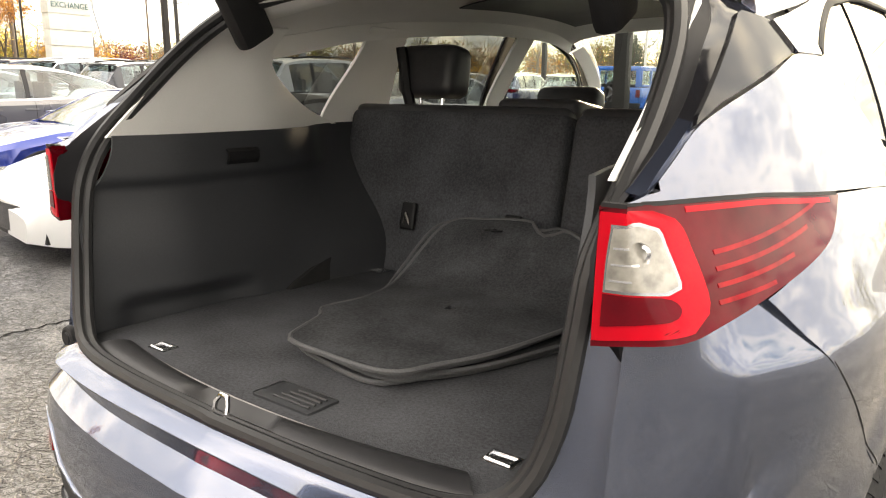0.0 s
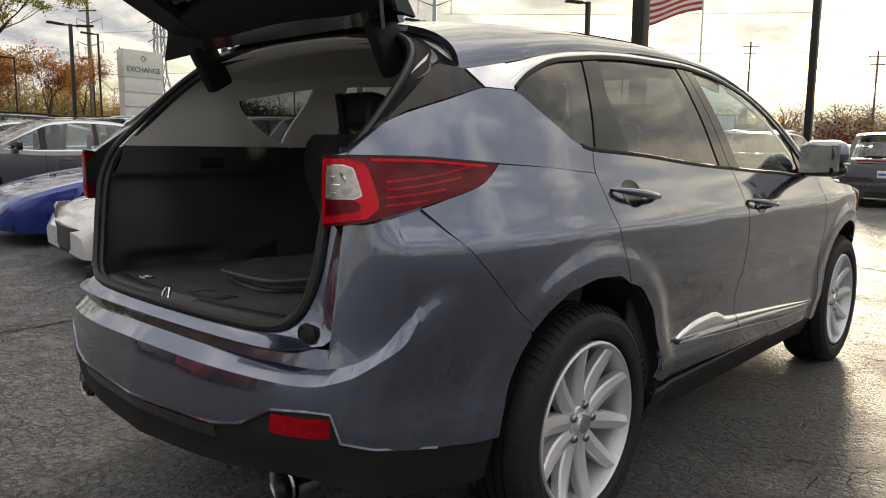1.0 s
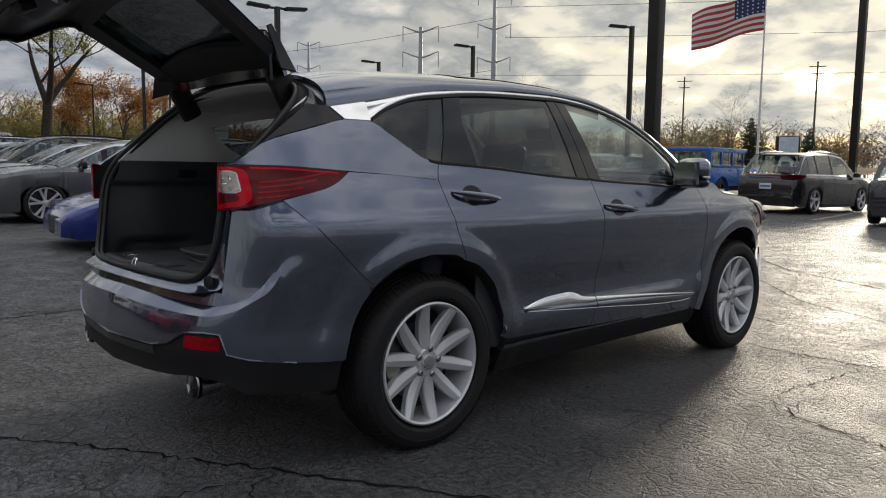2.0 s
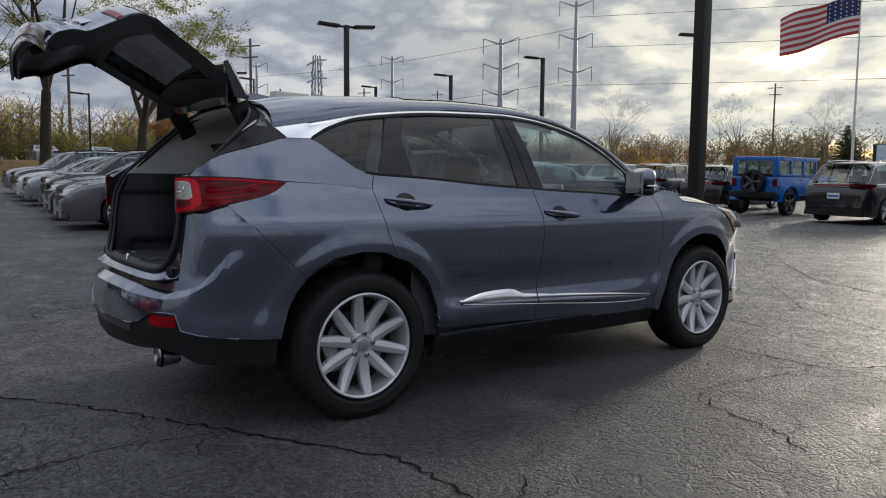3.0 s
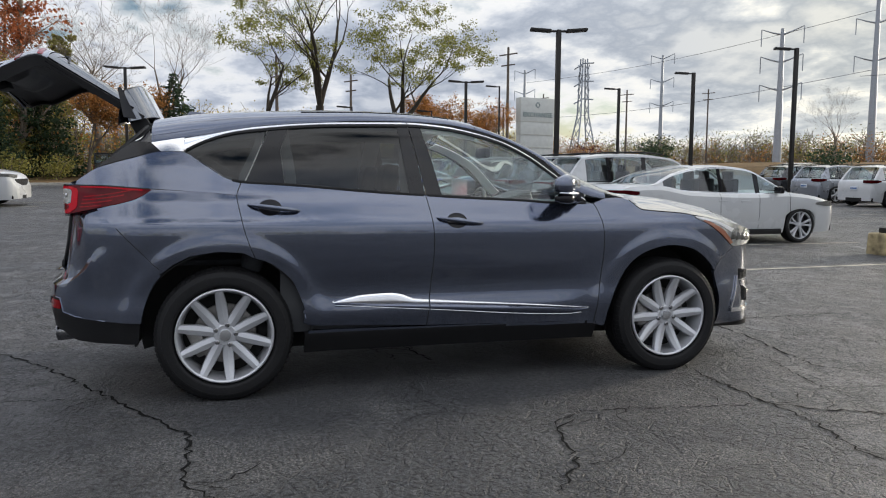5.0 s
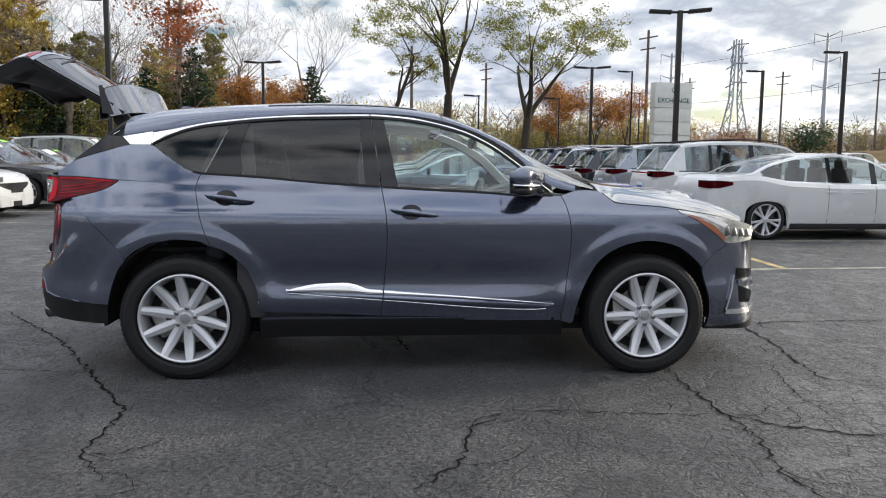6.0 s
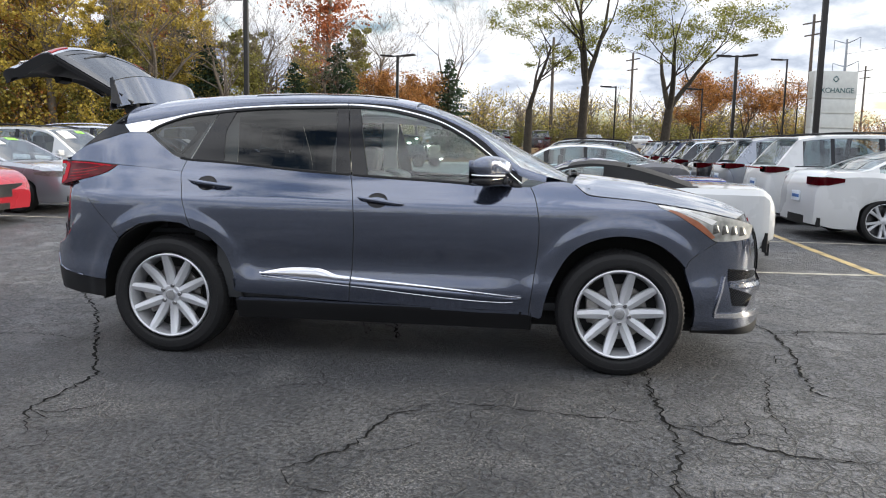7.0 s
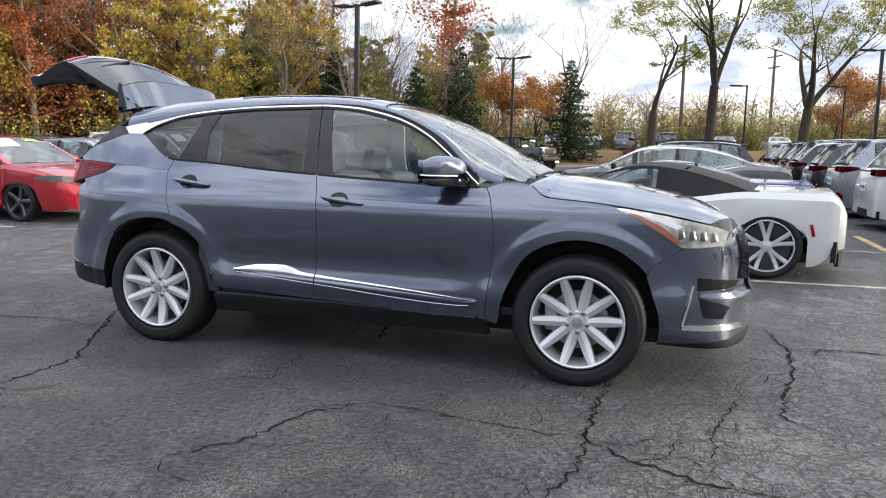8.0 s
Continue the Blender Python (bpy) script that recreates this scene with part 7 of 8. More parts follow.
lamp_post(-20.0, -7.75, 6.66, (75, 255), "dark lot lamp with two flat heads near the woods", .15)
lamp_post(-6.55, 27.5, 9.8, (), "tall plain dark pole beyond the parked cars", .24)
lamp_post(-45.4, 18.3, 8.1, (255,), "slim dark pole by the lot edge", .10)
lamp_post(-43.5, 7.4, 6.1, (255,), "slim dark pole by the lot edge", .10)
lamp_post(-42.4, 12.5, 5.9, (255,), "slim dark pole by the lot edge", .08)
lamp_post(-60.0, 24.0, 8.2, (255,), "slim dark pole beyond the sign", .10)
near = lamp_post(-4.55, 10.55, 8.6, (100,), "thick dark post on a chipped concrete footing", .23)
fb = box((.66, .66, .40), (0, 0, .16), .05, None, 3)
for v in fb.verts:
    v.co += V((noise.noise(v.co * 9), noise.noise(v.co * 9 + V((5, 0, 0))), 0)) * .035
part("footing", fb, M_BASE, near, "chipped yellowed concrete footing")
part("footing_plate", box((.42, .42, .10), (0, 0, .40), .02), M_BRONZE, near)

# ---- the roadside sign ----
M_SIGN = mat("off_white_sign_panel", (0.62, 0.63, 0.60), 0.45, 0, 0, 0.06, 3)
M_SIGNBASE = mat("cream_sign_base", (0.58, 0.57, 0.52), 0.6, 0, 0, 0.06, 3)
M_TEAL = mat("dark_teal_letters", (0.03, 0.10, 0.11), 0.5, 0, 0, 0.05)
sz = ground_z(-47.8, 22)
sign = thing("roadside_sign", "tall off-white stacked-panel sign with teal letters", "sign", pose(-47.85, 22.1, sz, 0, 0, 90 + 8))
for k, (z0, z1, w) in enumerate(((4.90, 6.65, 2.95), (3.92, 4.86, 2.90), (2.96, 3.88, 2.90), (2.0, 2.92, 2.90))):
    part("panel", box((w, .75 - .03 * k, z1 - z0), (0, 0, (z0 + z1) / 2), .02), M_SIGN, sign)
    part("panel_gap", box((w + .03, .80, .05), (0, 0, z0 - .02), .01), M_SIGNBASE, sign)
part("base", box((2.95, .80, 1.95), (0, 0, .97), .02), M_SIGNBASE, sign, "cream plastered sign base")
cu = bpy.data.curves.new("letters", "FONT")
cu.body, cu.size, cu.extrude, cu.align_x = "EXCHANGE", .52, .01, "CENTER"
tmp = bpy.data.objects.new("letters", cu)
bm = bmesh.new()
bm.from_mesh(bpy.data.meshes.new_from_object(tmp))
bpy.data.objects.remove(tmp)
bmesh.ops.transform(bm, matrix=Matrix.Translation((0, -.39, 5.22)) @ pose(0, 0, 0, 90) @ Matrix.Diagonal((.92, .92, 1, 1)), verts=bm.verts)
part("letters", bm, M_TEAL, sign, "teal letters")
for a in range(4):
    d = pose(0, 0, 0, 0, 45 + 90 * a)
    part("emblem_bar", box((.26, .02, .05), (0, -.39, 6.12), .004, None), M_TEAL, sign).matrix_local = Matrix.Translation((0, 0, 6.12)) @ pose(0, 0, 0, 0, 45 + 90 * a, 0) @ Matrix.Translation((0, 0, -6.12 + .14))
part("number_bar", box((.55, .02, .16), (.95, -.41, 1.45), .004), M_BRONZE, sign, "dark bar in place of digits")

# ---- flag and small far sign ----
M_FLAGR, M_FLAGW, M_FLAGB = mat("red_flag_cloth", (0.36, 0.05, 0.06), 0.9, 0, 0, 0.1), mat("white_flag_cloth", (0.62, 0.60, 0.58), 0.9, 0, 0, 0.06), mat("blue_flag_cloth", (0.03, 0.04, 0.11), 0.9, 0, 0, 0.1)
FX, FY = -35.5, 84.0
fz = ground_z(FX, FY)
flag = thing("flagpole", "white flagpole with a striped flag blowing in the wind", "flagpole", pose(FX, FY, fz))
part("pole", lathe([(0, .16), (21.6, .07), (21.65, 0)], 12, "Z"), mat("white_pole_paint", (0.6, 0.6, 0.6), 0.4, 0, 0, 0.08, 8), flag)
part("finial", lathe([(21.55, 0), (21.6, .13), (21.75, .16), (21.9, .10), (21.95, 0)], 12, "Z"), M_BRIGHT, flag)


def cloth(u, v):
    """u along the fly, v up the hoist; the cloth streams and droops."""
    d = V((-.74, -.55, 0))
    n2 = V((.55, -.74, 0))
    w = .38 * math.sin(u * 8.5 + v * 1.8) * u ** .7
    p = d * (9.2 * u - .5 * u * u) + n2 * w
    return (p.x, p.y, 21.3 - 4.3 * (1 - v) - 2.4 * u ** 1.25 + .25 * math.sin(u * 7 + v * 2) * u)


for k in range(13):
    v0, v1 = 1 - (k + 1) / 13, 1 - k / 13
    u0 = .40 if k < 7 else 0.0
    part("flag_stripe", grid([[cloth(u, v) for u in span(u0, 1, 26)] for v in (v0, (v0 + v1) / 2, v1)]), M_FLAGR if k % 2 == 0 else M_FLAGW, flag)
part("flag_canton", grid([[cloth(u, v) for u in span(0, .40, 12)] for v in span(6 / 13, 1, 8)]), M_FLAGB, flag, "dark blue corner field")
for i in range(5):
    for k in range(6):
        c = V(cloth(.035 + .066 * k, 6 / 13 + .05 + .105 * i))
        part("flag_star", lathe([(-.03, 0), (-.03, .10), (.03, .10), (.03, 0)], 5, "Y", c), M_FLAGW, flag)
ps = thing("pylon_sign", "small dark-framed road sign with pale panels", "sign", pose(-37, 96, ground_z(-37, 96), 0, 0, 25))
part("frame", box((2.9, .5, 4.4), (0, 0, 3.2), .05), M_BRONZE, ps)
part("panel", box((2.3, .06, 2.2), (.1, -.27, 4.2), .01), mat("pale_blue_sign_panel", (0.45, 0.56, 0.68), 0.5, 0, 0, 0.2, 1.5), ps)
part("panel", box((2.3, .06, 1.2), (.1, -.27, 2.2), .01), M_SIGN, ps)
part("post", box((.4, .4, 1.4), (0, 0, .6), .02), M_BRONZE, ps)

# ---- power lines ----
M_GALV = mat("galvanised_steel", (0.34, 0.36, 0.39), 0.5, 0.6, 0, 0.1, 5)
M_POLEWOOD = mat("weathered_pole_wood", (0.12, 0.10, 0.085), 0.9, 0, 0, 0.2, 5)
M_WIRE = mat("power_cable", (0.06, 0.06, 0.07), 0.6, 0, 0, 0.1)


def monopole(x, y, top_z, turn):
    p = thing("power_pylon", "tall grey steel pole with three pairs of wire arms", "power pylon", pose(x, y, ground_z(x, y), 0, 0, turn), "power pylons")
    part("mast", lathe([(0, .75), (top_z, .28), (top_z, 0)], 14, "Z"), M_GALV, p)
    for k, z in enumerate((top_z - .4, top_z * .80, top_z * .61)):
        for sg in (1, -1):
            ln = 3.2
            part("arm", tube([(0, 0, z - .6), (sg * ln * .5, 0, z - .1), (sg * ln, 0, z + .55)], [.16, .12, .07], 6), M_GALV, p)
            part("insulator", tube([(sg * ln, 0, z + .5), (sg * ln, 0, z - 2.2)], .09, 5), M_GALV, p)
    return p


monopole(-98.5, 105.5, 33.5, 40)
monopole(-98.0, 86.0, 24.0, 40)
monopole(-175.0, 112.0, 33.5, 40)
monopole(-190.0, 78.0, 30.0, 40)
lt = thing("lattice_pylon", "grey lattice power pylon beyond the sign", "power pylon", pose(-190, 96, ground_z(-190, 96)), "power pylons")
for sx in (1, -1):
    for sy in (1, -1):
        part("leg", tube([(sx * 4, sy * 4, 0), (sx * 1.2, sy * 1.2, 18), (sx * .7, sy * .7, 34)], .22, 5), M_GALV, lt)
for k in range(9):
    z0, z1 = k * 3.6, k * 3.6 + 3.6
    r0, r1 = (4 - 2.8 * min(1, z0 / 18)), (4 - 2.8 * min(1, z1 / 18))
    for sy in (1, -1):
        part("brace", merge(tube([(-r0, sy * r0, z0), (r1, sy * r1, z1)], .12, 4), tube([(r0, sy * r0, z0), (-r1, sy * r1, z1)], .12, 4)), M_GALV, lt)
for z in (22, 27, 32):
    part("crossarm", tube([(-6, 0, z), (0, 0, z + .8), (6, 0, z)], .2, 5), M_GALV, lt)
for x, y, h in ((-70, 128, 17), (-46, 128, 19), (-26, 125, 16), (-112, 66, 15), (-130, 58, 16), (-120, 88, 17), (-75, 30, 14), (-88, 14, 12), (-70, 4, 11)):
    up = thing("utility_pole", "weathered wooden utility pole with a crossarm", "utility pole", pose(x, y, ground_z(x, y), 0, 0, 30), "utility poles")
    part("pole", lathe([(0, .20), (h, .13), (h, 0)], 8, "Z"), M_POLEWOOD, up)
    part("crossarm", box((2.6, .12, .14), (0, 0, h - .8), .02), M_POLEWOOD, up)
    part("crossarm", box((2.0, .12, .14), (0, 0, h - 2.0), .02), M_POLEWOOD, up)
for a, b in (((-98.5, 105.5, 33), (40, 190, 34)), ((-96, 106, 27), (42, 192, 28)), ((-100, 104, 20), (40, 188, 21)), ((-98.5, 105.5, 31), (-190, 78, 29)), ((-98.5, 105.5, 21), (-190, 78, 19)), ((-60, -22, 11.0), (-20, -46, 10.5)), ((-60, -22, 10.4), (-20, -46, 9.9)), ((-60, -22, 9.8), (-20, -46, 9.3))):
    pts = [tuple(a[i] + (b[i] - a[i]) * t - (1.6 * math.sin(math.pi * t) if i == 2 else 0) for i in range(3)) for t in span(0, 1, 16)]
    tagged(part("power_cable", tube(pts, .045 if abs(a[0]) > 70 else .03, 4), M_WIRE), "thin overhead power cable against the sky", "cable", "power cables")


# ---- trees ----
def leaf_mat(name, color, spread=.45):
    m = bpy.data.materials.new(name)
    m.use_nodes = True
    n, l = m.node_tree.nodes, m.node_tree.links
    b = n["Principled BSDF"]
    b.inputs["Roughness"].default_value = .65
    b.inputs["Specular IOR Level"].default_value = .25
    g_ = n.new("ShaderNodeNewGeometry")
    r = n.new("ShaderNodeValToRGB")
    r.color_ramp.elements[0].color = (*[c * (1 - spread) for c in color], 1)
    r.color_ramp.elements[1].color = (*[min(1, c * (1 + spread)) for c in color], 1)
    l.new(g_.outputs["Random Per Island"], r.inputs[0])
    l.new(r.outputs[0], b.inputs["Base Color"])
    tl_ = n.new("ShaderNodeBsdfTranslucent")
    l.new(r.outputs[0], tl_.inputs[0])
    mx = n.new("ShaderNodeMixShader")
    mx.inputs[0].default_value = .35
    l.new(b.outputs[0], mx.inputs[1])
    l.new(tl_.outputs[0], mx.inputs[2])
    l.new(mx.outputs[0], n["Material Output"].inputs[0])
    return m


M_BARK = mat("grey_brown_bark", (0.085, 0.072, 0.058), 0.95, 0, 0, 0.3, 12, 0.02, 25, spec=.1)
M_WOODBARK = mat("pale_grey_wood_bark", (0.20, 0.165, 0.13), 0.95, 0, 0, 0.3, 10, spec=.1)
M_TWIG = mat("bare_twig_bark", (0.19, 0.16, 0.13), 0.95, 0, 0, 0.25, 8, spec=.1)
LEAF = {"locust": leaf_mat("yellow_green_leaves", (.24, .24, .055)), "oak": leaf_mat("russet_oak_leaves", (.40, .19, .055)), "gold": leaf_mat("golden_leaves", (.48, .37, .075)), "red": leaf_mat("red_brown_leaves", (.37, .125, .05)),
        "fir": leaf_mat("dark_fir_needles", (.040, .066, .034)), "olive": leaf_mat("olive_shrub_leaves", (.25, .235, .065)), "burg": leaf_mat("burgundy_shrub_leaves", (.10, .025, .03)), "orange": leaf_mat("orange_bush_leaves", (.46, .27, .04))}


class Raw:
    def __init__(self):
        self.v, self.f = [], []

    def limb(self, pts, radii, n=5):
        up = None
        base0 = len(self.v)
        for i, p in enumerate(pts):
            a, b = pts[max(0, i - 1)], pts[min(len(pts) - 1, i + 1)]
            d = (b - a).normalized()
            up = d.orthogonal().normalized() if up is None else (up - d * up.dot(d)).normalized()
            s = d.cross(up)
            for k in range(n):
                q = 2 * math.pi * k / n
                self.v.append(p + (up * math.cos(q) + s * math.sin(q)) * radii[i])
            if i:
                o = base0 + (i - 1) * n
                for k in range(n):
                    self.f.append((o + k, o + (k + 1) % n, o + n + (k + 1) % n, o + n + k))

    def leaf(self, p, d, size, rg):
        d = d.normalized()
        s = d.cross(V((rg.uniform(-1, 1), rg.uniform(-1, 1), rg.uniform(-1, 1)))).normalized() * size * .42
        b = len(self.v)
        self.v += [p, p + d * size * .55 + s, p + d * size, p + d * size * .55 - s]
        self.f.append((b, b + 1, b + 2, b + 3))

    def mesh(self, name, material, parent, label=""):
        me = bpy.data.meshes.new(name)
        me.from_pydata([tuple(q) for q in self.v], [], self.f)
        for p in me.polygons:
            p.use_smooth = True
        me.materials.append(material)
        ob = new(name, me)
        ob.parent = parent
        if label:
            ob["label"] = label
        return ob


def broadleaf(seed, h, spread, leaves, density, leaf_size, clear, label, trunk_r=.22, fork=3, bark=None, levels=5, name="tree", clump=1.6, bareness=.25):
    """A tapered trunk that forks into limbs, branches and twigs; leaves sit in clumps on the twigs, some twigs bare."""
    rg = random.Random(seed)
    t = thing(name, label, "tree")
    wood, twigs, crown_ = Raw(), Raw(), Raw()

    def grow(p, d, length, r, lev):
        n_ = 6 if lev < 2 else 4 if lev < 4 else 3
        pts, rad = [p], [r]
        curl = V((rg.uniform(-1, 1), rg.uniform(-1, 1), rg.uniform(-.2, .5) if lev < 2 else rg.uniform(-.5, .45))) * (.45 if lev else .10)
        for i in range(n_):
            d = (d + curl / n_ + V((rg.uniform(-1, 1), rg.uniform(-1, 1), rg.uniform(-.6, .8))) * (.13 if lev else .035)).normalized()
            pts.append(pts[-1] + d * length / n_)
            rad.append(max(.006, r * (1 - (.62 if lev else .25) * (i + 1) / n_)))
        (wood if lev < 2 else twigs).limb(pts, rad, 8 if lev == 0 else 6 if lev < 2 else 4 if lev < 4 else 3)
        if lev >= levels:
            if leaves and rg.random() > bareness:
                for k in range(density):
                    q = pts[rg.randrange(1, len(pts))] + V((rg.gauss(0, 1), rg.gauss(0, 1), rg.gauss(0, .7))) * leaf_size * clump
                    crown_.leaf(q, V((rg.uniform(-1, 1), rg.uniform(-1, 1), rg.uniform(-1, .4))), leaf_size * rg.uniform(.6, 1.3), rg)
            return
        kids = fork if lev == 0 else rg.choice((3, 4, 4)) if lev < levels - 1 else rg.choice((3, 4, 5))
        for k in range(kids):
            i = len(pts) - 1 if lev == 0 or k < 1 else rg.randrange(2, len(pts))
            az = 2 * math.pi * (k + rg.uniform(-.3, .3)) / kids + seed * 1.7 + lev
            out = V((math.cos(az), math.sin(az), 0))
            tilt = (rg.uniform(.35, .75) if lev == 0 else rg.uniform(.6, 1.4)) * spread
            nd = (d + out * tilt + V((0, 0, .10))).normalized()
            grow(pts[i], nd, length * (rg.uniform(.95, 1.25) if lev == 0 else rg.uniform(.5, .78)), rad[i] * (rg.uniform(.62, .80) if k < 1 or lev == 0 else rg.uniform(.42, .6)), lev + 1)
    grow(V((0, 0, -.1)), V((rg.uniform(-.06, .06), rg.uniform(-.06, .06), 1)), h * clear, trunk_r, 0)
    wood.mesh("trunk", bark or M_BARK, t)
    twigs.mesh("bare_crown", bark or M_BARK, t)
    if leaves:
        crown_.mesh("crown", LEAF[leaves], t)
    return t


def wood_tree(seed, h, leaves, per_twig, leaf_size, first, reach, label, trunk_r, bark=None, bareness=.2):
    """A woodland tree: a straight leader with limbs from low down to the top, each split into twigs with loose sprays of leaves."""
    rg = random.Random(seed)
    t = thing("tree", label, "tree")
    wood, twigs, crown_ = Raw(), Raw(), Raw()
    n_ = 12
    lean, stem = V((rg.uniform(-.05, .05), rg.uniform(-.05, .05), 0)), [V((0, 0, -.1))]
    for i in range(n_):
        lean += V((rg.uniform(-.03, .03), rg.uniform(-.03, .03), 0))
        stem.append(stem[-1] + (V((0, 0, 1)) + lean).normalized() * h / n_)
    wood.limb(stem, [trunk_r * (1 - .92 * i / n_) + .01 for i in range(n_ + 1)], 7)
    for k in range(34):
        f = first + (.98 - first) * (k + rg.random()) / 34
        i = min(n_ - 1, int(f * n_))
        p = stem[i].lerp(stem[i + 1], f * n_ - i)
        az = k * 2.4 + rg.uniform(-.5, .5)
        ln = h * reach * (1.05 - f) ** .6 * rg.uniform(.55, 1.15)
        d = V((math.cos(az), math.sin(az), rg.uniform(.25, .95)))
        pts = [p]
        for q in range(4):
            d = (d.normalized() + V((rg.uniform(-.25, .25), rg.uniform(-.25, .25), rg.uniform(-.2, .22))))
            pts.append(pts[-1] + d.normalized() * ln / 4)
        r0 = trunk_r * .42 * (1.02 - f) + .012
        twigs.limb(pts, [r0, r0 * .75, r0 * .5, r0 * .3, .006], 4)
        for q in range(7):
            b0 = pts[rg.randrange(1, 5)]
            e = V((rg.uniform(-1, 1), rg.uniform(-1, 1), rg.uniform(-.3, .9))).normalized() * ln * rg.uniform(.2, .5)
            twigs.limb([b0, b0 + e * .55 + V((0, 0, .04)), b0 + e], [.012, .008, .004], 3)
            if leaves and rg.random() > bareness:
                for j in range(per_twig):
                    c = b0 + e * rg.uniform(.2, 1.15) + V((rg.gauss(0, 1), rg.gauss(0, 1), rg.gauss(0, .8))) * ln * .11
                    crown_.leaf(c, V((rg.uniform(-1, 1), rg.uniform(-1, 1), rg.uniform(-1, .4))), leaf_size * rg.uniform(.6, 1.4), rg)
    wood.mesh("trunk", bark or M_BARK, t)
    twigs.mesh("bare_crown", bark or M_BARK, t)
    if leaves:
        crown_.mesh("crown", LEAF[leaves], t)
    return t


def conifer(seed, h, label):
    rg = random.Random(seed)
    t = thing("fir_tree", label, "tree")
    wood, cr = Raw(), Raw()
    wood.limb([V((0, 0, -.1)), V((0, 0, h * .5)), V((0, 0, h))], [h * .02, h * .012, .01], 6)
    tiers = int(h * 4.5)
    for k in range(tiers):
        f = k / tiers
        z = h * (.06 + .93 * f)
        reach = h * .31 * (1 - f) ** .8 * rg.uniform(.65, 1.2) + .06
        for b in range(11):
            a = rg.uniform(0, 6.28)
            d = V((math.cos(a), math.sin(a), -.18))
            n_ = max(4, int(reach * 15))
            for q in range(n_):
                fr_ = (q + rg.random()) / n_
                p = V((0, 0, z)) + d * reach * fr_ + V((rg.gauss(0, .05), rg.gauss(0, .05), .12 * reach * fr_ * fr_ + rg.gauss(0, .05)))
                cr.leaf(p, V((d.x + rg.uniform(-.7, .7), d.y + rg.uniform(-.7, .7), rg.uniform(-.5, .25))), rg.uniform(.10, .24), rg)
    wood.mesh("trunk", M_BARK, t)
    cr.mesh("crown", LEAF["fir"], t)
    return t


def shrub(seed, h, w, leaves, n_, label, name="shrub", size=.14):
    rg = random.Random(seed)
    t = thing(name, label, "shrub")
    wood, cr = Raw(), Raw()
    for k in range(9):
        a = rg.uniform(0, 6.28)
        tip = V((math.cos(a) * w * .35 * rg.random(), math.sin(a) * w * .35 * rg.random(), h * rg.uniform(.6, .95)))
        wood.limb([V((0, 0, -.05)), tip * .5 + V((rg.uniform(-.1, .1), rg.uniform(-.1, .1), 0)), tip], [.05, .03, .01], 4)
        for q in range(n_ // 9):
            c = tip * rg.uniform(.35, 1.05) + V((rg.gauss(0, w * .16), rg.gauss(0, w * .16), rg.gauss(0, h * .11)))
            if c.z > .03:
                cr.leaf(c, V((rg.uniform(-1, 1), rg.uniform(-1, 1), rg.uniform(-.6, .9))), size * rg.uniform(.6, 1.4), rg)
    wood.mesh("stems", M_TWIG, t)
    cr.mesh("foliage", LEAF[leaves], t)
    return t


def at(ob, x, y, turn=0, s=1.0, lift=0.0):
    ob.matrix_world = pose(x, y, ground_z(x, y) + lift, 0, 0, turn) @ Matrix.Scale(s, 4)
    return ob


def again(ob, x, y, turn=0, s=1.0):
    return copy_thing(ob, pose(x, y, ground_z(x, y), 0, 0, turn) @ Matrix.Scale(s, 4))


G_TREE = "trees along the lot edge"
# three thin-leaved locusts by the kerb
M_LOCUST = mat("dark_furrowed_bark", (0.055, 0.047, 0.038), 0.95, 0, 0, 0.3, 12, 0.02, 25, spec=.1)
loc1 = tagged(at(broadleaf(11, 16, 1.0, "locust", 40, .115, .25, "tall locust tree with thin yellow-green leaves and a forked trunk", .34, 2, M_LOCUST, bareness=.35, clump=1.5), -47.5, 1.9, 200), group=G_TREE)
loc2 = tagged(at(broadleaf(23, 16.5, .7, "locust", 26, .115, .34, "tall locust tree, almost bare, with an upright trunk", .36, 3, M_LOCUST, bareness=.7, clump=1.5), -47.5, 5.5, 40), group=G_TREE)
loc3 = tagged(at(broadleaf(37, 17, 1.05, "locust", 40, .115, .24, "broad locust tree with thin yellow-green leaves", .38, 3, M_LOCUST, bareness=.35, clump=1.5), -47.5, 11.2, 100), group=G_TREE)
# oaks still holding russet leaves
oak = tagged(at(broadleaf(5, 6.8, .50, "oak", 17, .125, .26, "young oak holding dense russet leaves", .13, 4, bareness=.36, clump=2.2), -50.5, -6.6), group=G_TREE)
again(oak, -46.0, -9.0, 90, .98)
again(oak, -58, 15.0, 50, 1.0)
oak2 = tagged(at(broadleaf(6, 6.6, .5, "oak", 8, .12, .26, "young oak with thinning russet leaves", .12, 4, bareness=.3), -54, 18.2), group=G_TREE)
again(oak2, -56, 21.5, 120, .95)
again(oak2, -53, 14.6, 220, .8)
fir = tagged(at(conifer(3, 7.8, "dark green fir tree by the lot edge"), -50.5, -4.1), group=G_TREE)
for x, y, s in ((-46, -14.5, .9), (-43, -19.5, 1.0), (-40, -25, 1.15), (-50, -12.5, 1.15), (-34, -33, 1.1), (-46, -23, 1.3), (-52, 118, 1.2), (-44, 121, 1.0)):
    again(fir, x, y, 77 * s * 9, s)
